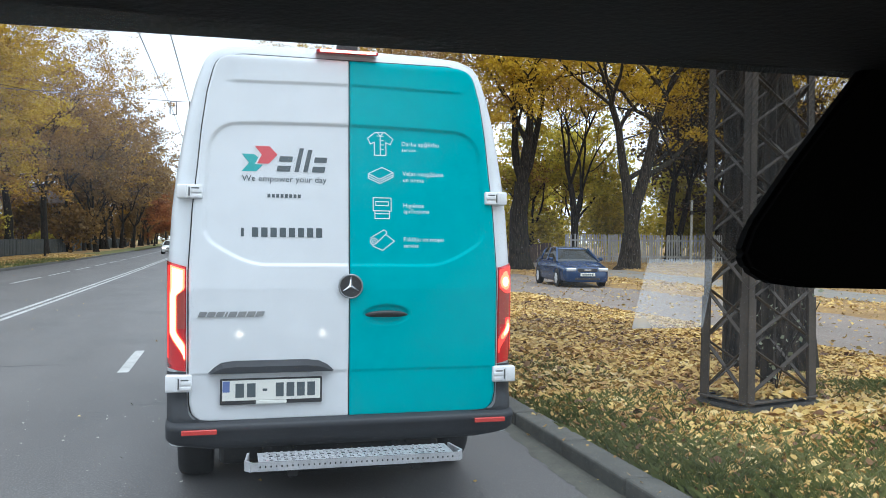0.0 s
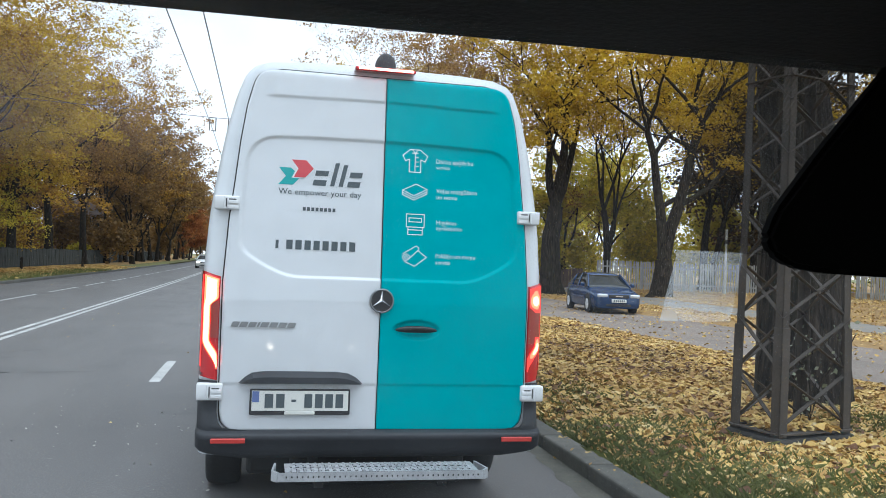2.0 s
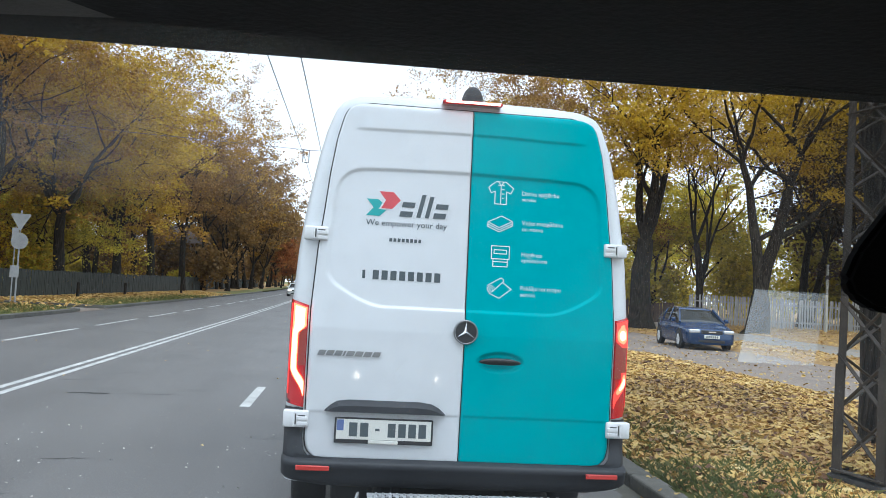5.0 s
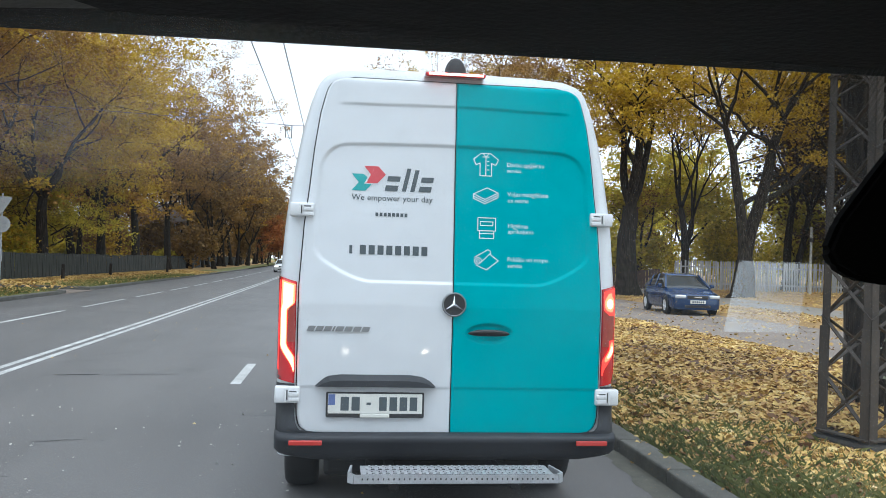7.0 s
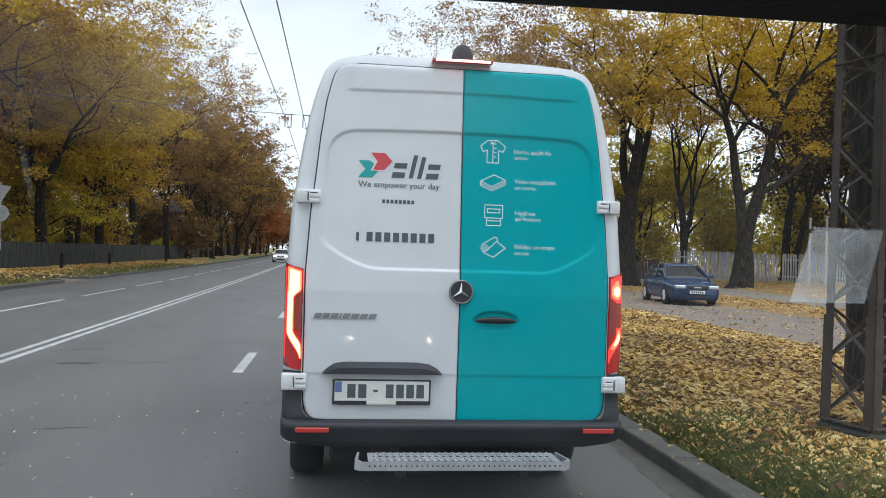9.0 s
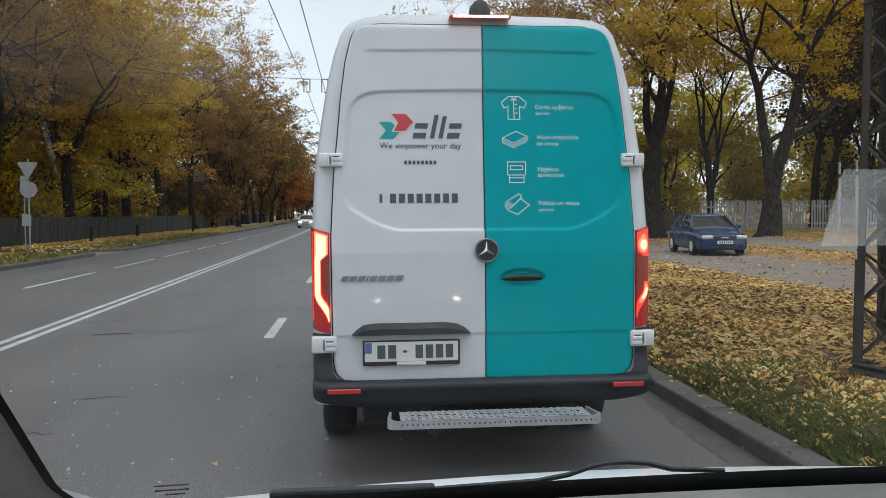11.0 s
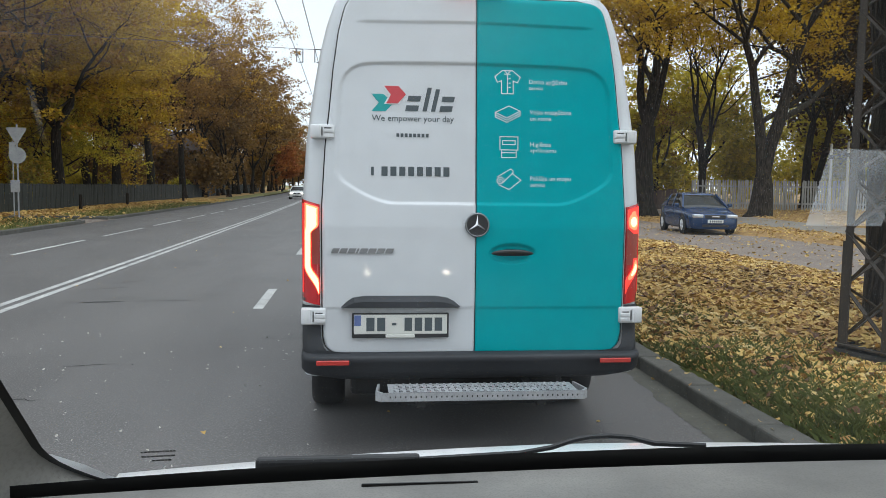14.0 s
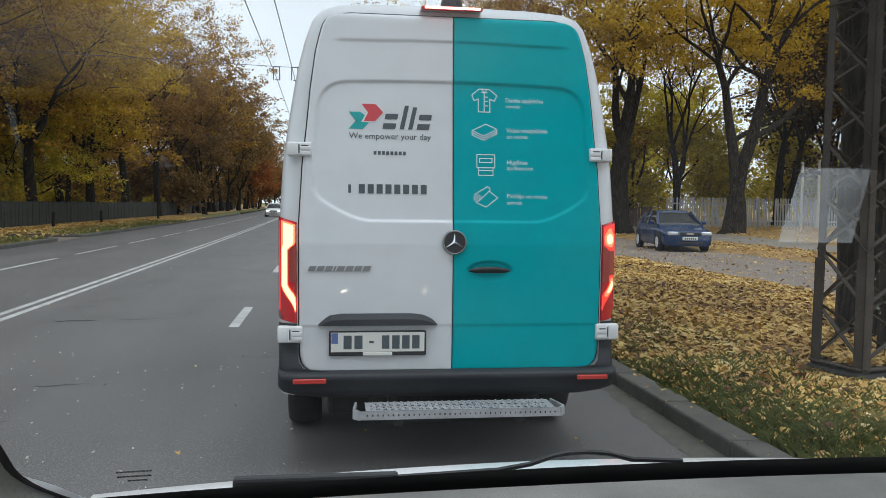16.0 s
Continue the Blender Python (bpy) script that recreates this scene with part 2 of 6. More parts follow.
M_LED = glow("brake_diodes_on", (1.0, 0.34, 0.27), 4.5)
M_LITRED = glow("brake_light_red", (0.8, 0.03, 0.025), 0.55)
M_GLASS = plain("dark_car_glass", (0.012, 0.015, 0.016), 0.1, spec=0.35)
M_BLUE = plain("blue_car_paint", (0.005, 0.032, 0.1), 0.25, 0.0, coat=0.25)
M_HEADLIGHT = plain("headlight_glass", (0.6, 0.62, 0.64), 0.12, 0.3, coat=1.0)
M_CARWHITE = plain("white_car_paint", (0.75, 0.75, 0.74), 0.3, coat=0.8)
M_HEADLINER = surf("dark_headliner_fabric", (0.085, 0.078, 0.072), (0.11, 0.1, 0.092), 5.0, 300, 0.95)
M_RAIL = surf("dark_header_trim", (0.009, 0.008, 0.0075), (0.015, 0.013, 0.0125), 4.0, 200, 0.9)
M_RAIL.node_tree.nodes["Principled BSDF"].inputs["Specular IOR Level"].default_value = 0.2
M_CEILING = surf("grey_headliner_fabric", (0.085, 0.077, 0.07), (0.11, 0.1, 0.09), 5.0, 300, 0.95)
M_TRIM = surf("grey_interior_plastic", (0.36, 0.345, 0.31), (0.48, 0.46, 0.42), 3.0, 220, 0.65, bump=0.3, dist=0.001)
M_DASH = surf("grey_dashboard", (0.15, 0.146, 0.138), (0.3, 0.287, 0.265), 7.0, 420, 0.5, bump=0.12, dist=0.0006)
M_FRIT = plain("black_glass_border", (0.008, 0.008, 0.008), 0.3)
M_MIRRORBACK = plain("matt_black_mirror_back", (0.006, 0.006, 0.006), 1.0, spec=0.05)
M_SILT = surf("gutter_silt", (0.075, 0.073, 0.061), (0.125, 0.119, 0.096), 6.0, 60, 0.9, bump=0.5, dist=0.004)
M_CRACK = surf("tar_crack", (0.018, 0.018, 0.018), (0.035, 0.035, 0.034), 6.0, 60, 0.9)
M_BONNET = plain("white_bonnet_paint", (0.78, 0.78, 0.78), 0.3, coat=0.6)
M_PANE = see_through("windscreen_glass", (0.85, 0.88, 0.92), 0.015, 0.014)
M_FILM = see_through("milky_plastic_film", (0.85, 0.87, 0.88), 0.02, 0.32)


def dust_band(name, tint, z0, z1, most):
    """Dust left on the glass above the wiped field, thicker towards the top edge."""
    m, t, b = nodes_of(name)
    t.nodes.remove(b)
    c = t.nodes.new("ShaderNodeTexCoord")
    sep = t.nodes.new("ShaderNodeSeparateXYZ")
    t.links.new(c.outputs["Object"], sep.inputs[0])
    mul = t.nodes.new("ShaderNodeMath")
    mul.operation = "MULTIPLY"
    t.links.new(ramp_val(t, sep.outputs["Z"], z0, z1, most), mul.inputs[0])
    t.links.new(ramp_val(t, noise_tex(t, 14.0, 4.0), 0.2, 0.7, 1.0), mul.inputs[1])
    side = t.nodes.new("ShaderNodeMath")
    side.operation = "MULTIPLY"
    t.links.new(mul.outputs[0], side.inputs[0])
    t.links.new(ramp_val(t, sep.outputs["X"], 0.43, 0.2, 1.0), side.inputs[1])
    dust = t.nodes.new("ShaderNodeBsdfTranslucent")
    dust.inputs["Color"].default_value = (*tint, 1)
    clear = t.nodes.new("ShaderNodeBsdfTransparent")
    mx = t.nodes.new("ShaderNodeMixShader")
    t.links.new(side.outputs[0], mx.inputs["Fac"])
    t.links.new(clear.outputs[0], mx.inputs[1])
    t.links.new(dust.outputs[0], mx.inputs[2])
    t.links.new(mx.outputs[0], t.nodes["Material Output"].inputs["Surface"])
    return m


M_DUST = dust_band("windscreen_dust", (0.92, 0.88, 0.87), 1.585, 1.67, 0.26)


def dot_print(name):
    """Fine black dots printed on clear glass, thinning out towards one side."""
    m, t, b = nodes_of(name)
    b.inputs["Base Color"].default_value, b.inputs["Roughness"].default_value = (0.05, 0.05, 0.055, 1), 0.6
    c = t.nodes.new("ShaderNodeTexCoord")
    chk = t.nodes.new("ShaderNodeTexChecker")
    chk.inputs["Scale"].default_value = 620.0
    t.links.new(c.outputs["Object"], chk.inputs["Vector"])
    sep = t.nodes.new("ShaderNodeSeparateXYZ")
    t.links.new(c.outputs["Object"], sep.inputs[0])
    mul = t.nodes.new("ShaderNodeMath")
    mul.operation = "MULTIPLY"
    along = t.nodes.new("ShaderNodeMath")
    along.operation = "MULTIPLY_ADD"
    along.inputs[1].default_value = 0.65
    t.links.new(sep.outputs["Z"], along.inputs[0])
    t.links.new(sep.outputs["X"], along.inputs[2])
    t.links.new(ramp_val(t, along.outputs[0], 1.583, 1.622, 1.0), mul.inputs[0])
    cover = t.nodes.new("ShaderNodeMapRange")
    cover.inputs["To Min"].default_value, cover.inputs["To Max"].default_value = 0.34, 0.5
    t.links.new(chk.outputs["Fac"], cover.inputs["Value"])
    t.links.new(cover.outputs["Result"], mul.inputs[1])
    clear = t.nodes.new("ShaderNodeBsdfTransparent")
    mx = t.nodes.new("ShaderNodeMixShader")
    t.links.new(mul.outputs[0], mx.inputs["Fac"])
    t.links.new(clear.outputs[0], mx.inputs[1])
    t.links.new(b.outputs[0], mx.inputs[2])
    t.links.new(mx.outputs[0], t.nodes["Material Output"].inputs["Surface"])
    return m


M_DOTS = dot_print("glass_dot_print")
M_SIGNBACK = surf("grey_sign_back", (0.3, 0.32, 0.34), (0.42, 0.44, 0.46), 3.0, 40, 0.5, 0.3)
M_CABLE = plain("cable", (0.11, 0.11, 0.115), 0.5)
M_PINK = surf("faded_pink_render", (0.45, 0.3, 0.24), (0.55, 0.38, 0.3), 0.6, 12, 0.9)
M_ROOF = surf("dull_roof_sheet", (0.12, 0.09, 0.08), (0.18, 0.14, 0.12), 1.0, 12, 0.8)
M_POST = surf("pale_concrete_post", (0.42, 0.42, 0.36), (0.58, 0.57, 0.5), 2.0, 20, 0.85)
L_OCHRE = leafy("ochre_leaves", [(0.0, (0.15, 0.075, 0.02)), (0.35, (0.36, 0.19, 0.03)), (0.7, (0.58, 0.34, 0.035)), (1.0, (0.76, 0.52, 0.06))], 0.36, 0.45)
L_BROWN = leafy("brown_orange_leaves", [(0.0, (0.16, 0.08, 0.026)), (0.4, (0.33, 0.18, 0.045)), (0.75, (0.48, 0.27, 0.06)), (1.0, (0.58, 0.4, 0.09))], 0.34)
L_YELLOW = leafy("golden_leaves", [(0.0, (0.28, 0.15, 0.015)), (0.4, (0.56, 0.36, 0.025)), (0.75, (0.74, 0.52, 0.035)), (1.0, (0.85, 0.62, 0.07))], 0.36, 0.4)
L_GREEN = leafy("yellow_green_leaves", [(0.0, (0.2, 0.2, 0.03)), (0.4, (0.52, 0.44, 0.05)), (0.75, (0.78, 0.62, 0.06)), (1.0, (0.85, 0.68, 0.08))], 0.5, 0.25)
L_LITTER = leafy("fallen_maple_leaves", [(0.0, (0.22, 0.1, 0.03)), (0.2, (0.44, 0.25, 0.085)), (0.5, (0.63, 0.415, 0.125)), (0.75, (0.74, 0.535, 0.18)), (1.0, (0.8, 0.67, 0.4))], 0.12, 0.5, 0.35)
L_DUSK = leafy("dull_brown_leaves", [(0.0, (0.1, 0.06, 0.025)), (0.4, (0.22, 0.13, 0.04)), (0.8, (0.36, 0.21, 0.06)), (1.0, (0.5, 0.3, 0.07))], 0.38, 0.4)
L_SPECK = leafy("pale_scraps", [(0.0, (0.35, 0.33, 0.28)), (1.0, (0.65, 0.63, 0.58))], 0.1)
L_DARK = leafy("dark_rusty_leaves", [(0.0, (0.03, 0.022, 0.01)), (0.5, (0.09, 0.055, 0.02)), (0.85, (0.17, 0.09, 0.025)), (1.0, (0.4, 0.2, 0.04))], 0.25)
L_LITTERDARK = leafy("wet_brown_leaves", [(0.0, (0.07, 0.032, 0.018)), (0.6, (0.2, 0.1, 0.045)), (1.0, (0.4, 0.24, 0.09))], 0.08)
L_GRASS = leafy("grass_blades", [(0.0, (0.06, 0.075, 0.02)), (0.5, (0.14, 0.165, 0.045)), (1.0, (0.36, 0.34, 0.15))], 0.3)

# ---------------------------------------------------------------- building helpers


def thing(name, at=(0, 0, 0), label="", category="", group="", turn=0.0):
    ob = new(name)
    ob.empty_display_size = 0.2
    ob.matrix_world = Matrix.Translation(at) @ Matrix.Rotation(radians(turn), 4, "Z")
    return tagged(ob, label, category, group)


def part(name, bm, material, parent, label="", smooth=False):
    me = bpy.data.meshes.new(name)
    bm.to_mesh(me)
    bm.free()
    me.materials.append(material)
    if smooth:
        me.shade_smooth()
    return share(name, me, parent, label)


def share(name, me, parent, label="", at=None):
    ob = new(name, me)
    ob.parent = parent
    if at is not None:
        ob.matrix_basis = at
    return tagged(ob, label)


def raw(name, verts, faces, material, smooth=False):
    """A mesh from computed arrays."""
    me = bpy.data.meshes.new(name)
    verts, faces = np.asarray(verts, np.float32), np.asarray(faces, np.int32)
    n, k = faces.shape
    me.vertices.add(len(verts))
    me.vertices.foreach_set("co", verts.ravel())
    me.loops.add(n * k)
    me.loops.foreach_set("vertex_index", faces.ravel())
    me.polygons.add(n)
    me.polygons.foreach_set("loop_start", np.arange(0, n * k, k, dtype=np.int32))
    me.update(calc_edges=True)
    me.validate()
    me.materials.append(material)
    if smooth:
        me.shade_smooth()
    return me


def box(x0, x1, y0, y1, z0, z1, bevel=0.0, bm=None):
    bm = bm or bmesh.new()
    made = bmesh.ops.create_cube(bm, size=1)["verts"]
    bmesh.ops.transform(bm, matrix=Matrix.LocRotScale(((x0 + x1) / 2, (y0 + y1) / 2, (z0 + z1) / 2), None, (x1 - x0, y1 - y0, z1 - z0)), verts=made)
    if bevel:
        edges = {e for v in made for e in v.link_edges}
        bmesh.ops.bevel(bm, geom=list(edges), offset=bevel, segments=2, affect="EDGES", profile=0.5)
    return bm


def rod(a, b, r0, r1=None, sides=8, bm=None):
    bm = bm or bmesh.new()
    a, b = Vector(a), Vector(b)
    d = b - a
    m = Matrix.Translation((a + b) / 2) @ d.to_track_quat("Z", "Y").to_matrix().to_4x4()
    bmesh.ops.create_cone(bm, cap_ends=True, segments=sides, radius1=r0, radius2=r0 if r1 is None else r1, depth=d.length, matrix=m)
    return bm


def bar(a, b, w, h, bm=None):
    """A rectangular bar from a to b."""
    bm = bm or bmesh.new()
    a, b = Vector(a), Vector(b)
    d = b - a
    m = Matrix.Translation((a + b) / 2) @ d.to_track_quat("Z", "Y").to_matrix().to_4x4() @ Matrix.Diagonal((w, h, d.length, 1))
    bmesh.ops.create_cube(bm, size=1, matrix=m)
    return bm


def disc(c, r, depth, axis="Y", sides=28, bm=None):
    v = {"X": Vector((depth / 2, 0, 0)), "Y": Vector((0, depth / 2, 0)), "Z": Vector((0, 0, depth / 2))}[axis]
    return rod(Vector(c) - v, Vector(c) + v, r, r, sides, bm)


def sheet(f, us, vs, name, material, smooth=True):
    """A surface f(u, v) over a grid of parameters."""
    verts = [f(u, v) for v in vs for u in us]
    n = len(us)
    faces = [(j * n + i, j * n + i + 1, (j + 1) * n + i + 1, (j + 1) * n + i) for j in range(len(vs) - 1) for i in range(n - 1)]
    return raw(name, verts, faces, material, smooth)


def lin(a, b, n):
    return [a + (b - a) * i / (n - 1) for i in range(n)]


def step01(a, b, v):
    k = min(1.0, max(0.0, (v - a) / (b - a)))
    return k * k * (3 - 2 * k)


def bend(y):
    """How far the street has drifted sideways at y: it curves gently."""
    return -1.2e-4 * y * abs(y)

# ---------------------------------------------------------------- street


def ribbon(name, x0, x1, y0, y1, z, material, stepy=4.0, label="", follow=True, cols=2):
    n = max(2, int(abs(y1 - y0) / stepy) + 1)
    me = sheet(lambda u, v: (u + (bend(v) if follow else 0), v, z), lin(x0, x1, cols), lin(y0, y1, n), name, material)
    return tagged(new(name, me), label, "", "", "structure")


horizon = sheet(lambda u, v: (u, v, -0.35), lin(-2500, 2500, 3), lin(-2500, 2500, 3), "ground", M_LAWN)
tagged(new("ground", horizon), "flat autumn land reaching to the horizon", "ground", "", "structure")
ribbon("road", -9.55, 2.64, -40, 420, 0.0, M_ROAD, label="grey worn asphalt street with four lanes", cols=8)


def marking(x, y0, y1, w=0.105):
    n = max(2, int((y1 - y0) / 5) + 1)
    me = sheet(lambda u, v: (u + bend(v), v, 0.004), [x - w / 2, x + w / 2], lin(y0, y1, n), "lane_marking", M_LINE, False)
    tagged(new("lane_marking", me), "worn white painted line on the asphalt", "road marking", "lane markings", "structure")


marking(-4.08, -40, 420)
marking(-3.87, -40, 420)
for k in range(-4, 20):
    marking(-0.92, 10.4 + 8 * k, 12.35 + 8 * k, 0.125)
for k in range(-4, 24):
    marking(-6.77, 18.1 + 6.3 * k, 22.8 + 6.3 * k, 0.12)


def crack(x0, y0, x1, y1, w, seed):
    """A ragged open crack in the asphalt."""
    n = 16
    def f(u, v):
        k = 1.0 - abs(2 * v - 1) ** 3
        cx, cy = x0 + (x1 - x0) * v, y0 + (y1 - y0) * v
        wob = 0.05 * noise.noise((v * 7, seed, 0)) + 0.02 * noise.noise((v * 25, seed, 3))
        return cx, cy + wob + u * w * k * (0.7 + 0.6 * abs(noise.noise((v * 11, seed, u * 2)))), 0.003
    me = sheet(f, [-0.5, 0.5], lin(0, 1, n), "asphalt_crack", M_CRACK, False)
    tagged(new("asphalt_crack", me), "dark ragged crack in the worn asphalt", "crack", "", "structure")


crack(-3.25, 11.0, -2.68, 11.08, 0.10, 1)
crack(-2.6, 11.1, -1.7, 11.2, 0.025, 2)
crack(-3.5, 12.9, -2.9, 13.6, 0.03, 3)
crack(-3.75, 12.2, -3.0, 12.6, 0.03, 4)
crack(-2.2, 7.2, -1.75, 7.3, 0.02, 5)
crack(-1.63, 7.25, -1.59, 7.26, 0.03, 6)
crack(-2.4, 6.2, -1.9, 6.1, 0.015, 7)


def silt_edge(u, v):
    """A ragged strip of silt lying in the gutter."""
    reach = 0.2 + 0.1 * noise.noise((v * 0.7, 4, 0)) + 0.06 * noise.noise((v * 4.0, 9, 0)) + 0.03 * noise.noise((v * 15.0, 2, 0))
    return 2.635 - reach * (1 - u) + bend(v), v, 0.002 + 0.012 * u


tagged(new("gutter_silt", sheet(silt_edge, lin(0, 1, 4), lin(2.5, 26, 500), "gutter_silt", M_SILT)), "pale sandy silt gathered in the gutter", "silt", "", "structure")


def ground_right(u, v):
    """Height of the land beside the street."""
    x = u - bend(v)
    z = 0.115 + 0.03 * noise.noise((u * 0.6, v * 0.6, 0)) + 0.012 * noise.noise((u * 2.5, v * 2.5, 3))
    z += 0.10 * math.exp(-((x - 5.6) ** 2 / 2.2 + (v - 13.5) ** 2 / 22))
    flat = step01(7.9, 8.7, x) * (1 - step01(13.2, 14.0, x))
    z = z * (1 - flat) - 0.01 * flat
    z *= 0.6 + 0.4 * step01(2.8, 3.3, x)
    return z + 0.38 * max(step01(15.5, 26, x) * step01(20, 40, v), 0.95 * step01(16.2, 18.6, x) * step01(40.5, 43.3, v))


xs = lin(2.84, 9.2, 40) + lin(9.5, 14.5, 14) + lin(15, 40, 26) + [50, 70, 100, 160]
ys = lin(-30, 1, 12) + lin(1.4, 24, 70) + lin(24.6, 60, 50) + lin(62, 200, 30) + [260, 420]
me = sheet(lambda u, v: (u + bend(v), v, ground_right(u + bend(v), v)), xs, ys, "verge", M_SOIL)
tagged(new("verge", me), "grassy verge thickly strewn with fallen leaves", "verge", "", "structure")


def lane_sheet(name, x0, x1, y0, y1, material, label, lift, wave=0.25):
    def f(u, v):
        k = (u - x0) / (x1 - x0)
        x = u + bend(v) + wave * (noise.noise((v * 0.5, x0, 0)) * (1 - k) + noise.noise((v * 0.5, x1, 5)) * k)
        return x, v, ground_right(x, v) + lift
    me = sheet(f, lin(x0, x1, 26), lin(y0, y1, 150), name, material)
    tagged(new(name, me), label, "", "", "structure")


lane_sheet("side_road", 8.35, 13.5, -25, 120, M_LANE, "pale worn asphalt service road dotted with leaves", 0.012)
lane_sheet("footpath", 16.3, 19.2, -20, 110, M_PATH, "pale concrete footpath behind a leafy strip", 0.012, 0.15)


def ground_left(u, v):
    return 0.12 + 0.04 * noise.noise((u * 0.4, v * 0.4, 7)) * step01(0, 2, abs(u - bend(v) + 9.75))


for name, y0, y1 in (("lawn", -30, 31.7), ("lawn_far", 35.2, 420)):
    xs = lin(-9.76, -15, 14) + lin(-16, -60, 12) + [-100, -180]
    me = sheet(lambda u, v: (u + bend(v), v, ground_left(u + bend(v), v)), xs, lin(y0, y1, 50), name, M_LAWN)
    tagged(new(name, me), "mown autumn grass with drifts of leaves", "lawn", "", "structure")
    me = sheet(lambda u, v: (u + bend(v) + 0.5 * noise.noise((v * 0.3, 2, 0)), v, ground_left(u + bend(v), v) + 0.02),
               lin(-11.9, -60, 40), lin(y0, y1, 60), "leaf_drift", M_LEAFBED)
    tagged(new("leaf_drift", me), "brown and gold leaves lying deep over grass", "fallen leaves", "", "structure")
me = sheet(lambda u, v: (u, v, 0.02), lin(-9.5, -60, 12), lin(31.5, 35.4, 5), "driveway", M_LANE)
tagged(new("driveway", me), "short paved driveway crossing the verge", "driveway", "", "structure")

for y0, y1 in ((31.62, 31.76), (35.14, 35.28)):
    edge = box(-60, -9.70, y0, y1, -0.2, 0.15, 0.02)
    me = bpy.data.meshes.new("driveway_kerb")
    edge.to_mesh(me)
    edge.free()
    me.materials.append(M_KERB)
    tagged(new("driveway_kerb", me), "low weathered concrete edging of the driveway", "kerb", "", "structure")

# ---------------------------------------------------------------- overhead wires
WIRE_Z = 6.0
for x in (-1.62, -0.97):
    crv = bpy.data.curves.new("contact_wire", "CURVE")
    crv.dimensions, crv.bevel_depth, crv.bevel_resolution = "3D", 0.012, 1
    sp = crv.splines.new("POLY")
    pts = [(x + bend(y), y, WIRE_Z + 0.12 * ((abs(((y + 9) % 40) - 20) / 20) ** 2) - 0.06) for y in range(-30, 260, 2)]
    sp.points.add(len(pts) - 1)
    for p, co in zip(sp.points, pts):
        p.co = (*co, 1)
    crv.materials.append(M_CABLE)
    tagged(new("contact_wire", crv), "taut overhead trolleybus contact wire above the lane", "wire", "contact wires")


def span_gear(y):
    """The cross wire of a span with its two hanging insulator frames."""
    root = thing("span_wire", (bend(y), y, 0), "thin cross wire with two hanging insulator frames", "span wire", "span wires")
    part("cable", rod((-12, 0, 6.75), (-1.3, 0, 6.45), 0.01, 0.01, 5), M_CABLE, root)
    part("cable", rod((-1.3, 0, 6.45), (8.5, 0, 6.75), 0.01, 0.01, 5), M_CABLE, root)
    for x in (-1.62, -0.97):
        bm = bmesh.new()
        for dx in (-0.11, 0.11):
            bar((x + dx, 0, 6.45), (x + dx, 0, 5.98), 0.035, 0.035, bm)
        bar((x - 0.12, 0, 6.45), (x + 0.12, 0, 6.45), 0.03, 0.03, bm)
        bar((x - 0.05, 0, 5.98), (x + 0.11, 0, 5.98), 0.03, 0.03, bm)
        part("insulator_frame", bm, M_CABLE, root)
    return root


for y in (31, 95):
    span_gear(y)

# ---------------------------------------------------------------- delivery van
OUT_Z, OUT_W = (0.40, 0.75, 1.42, 1.74, 1.87, 2.08, 2.27, 2.44, 2.57, 2.615, 2.64, 2.655, 2.667), (0.955, 0.967, 0.97, 0.953, 0.938, 0.908, 0.876, 0.836, 0.79, 0.75, 0.69, 0.53, 0.02)
SEAM_Z = (0.588, 0.592, 0.600, 0.615, 0.64, 0.69, 0.85, 1.40, 1.74, 1.945, 2.167, 2.376, 2.50, 2.53, 2.55, 2.565, 2.575, 2.582, 2.586, 2.588)
SEAM_W = (0.755, 0.782, 0.801, 0.822, 0.84, 0.85, 0.854, 0.858, 0.840, 0.818, 0.798, 0.77, 0.74, 0.729, 0.715, 0.697, 0.677, 0.651, 0.619, 0.579)


def out_w(z):
    return float(np.interp(z, OUT_Z, OUT_W))


def seam_w(z):
    return float(np.interp(z, SEAM_Z, SEAM_W))


def round_in(d, r):
    """How far a rounded edge of radius r falls back at the distance d from the outline."""
    if d >= r:
        return 0.0
    d = max(d, 0.0)
    return r - math.sqrt(max(0.0, r * r - (r - d) ** 2))


def lean(z):
    return 0.085 * max(0.0, z - 1.3) + 0.03 * max(0.0, z - 2.1) ** 2


def rear_y(x, z):
    return 0.022 + lean(z) + 0.9 * round_in(out_w(z) - abs(x), 0.10) + 0.5 * round_in(2.668 - z, 0.12)


def soft_min(a, b, k=0.05):
    h = max(k - abs(a - b), 0.0) / k
    return min(a, b) - h * h * k * 0.25


def scoop(x, z):
    """The oval finger recess behind the door handle."""
    return 1 - step01(0.80, 1.0, math.hypot((x - 0.210) / 0.138, (z - 1.154) / 0.057))


def door_y(x, z):
    """Depth of the door skin: pressed panel, ledges and creases."""
    a = abs(x)
    y = lean(z) - 0.002
    y += 0.019 * scoop(x, z)
    bot = 1.427 + 0.95 * max(0.0, a - 0.47) ** 1.6
    side = 0.785 - 0.06 * max(0.0, z - 1.75)
    inside = soft_min(soft_min(2.222 - 0.035 * a * a - z, side - a, 0.16), z - bot, 0.05)
    y += 0.013 * step01(0.0, 0.011, inside)
    y -= 0.009 * step01(2.443 - 0.02 * a, 2.452 - 0.02 * a, z) * (1 - step01(0.6, 0.7, a))
    y += 0.005 * (1 - step01(0.84, 0.85, z))
    y += 0.5 * round_in(2.60 - z, 0.05)
    edge = min(seam_w(z) - a, z - 0.588, 2.59 - z)
    return y + 0.7 * round_in(edge, 0.012)


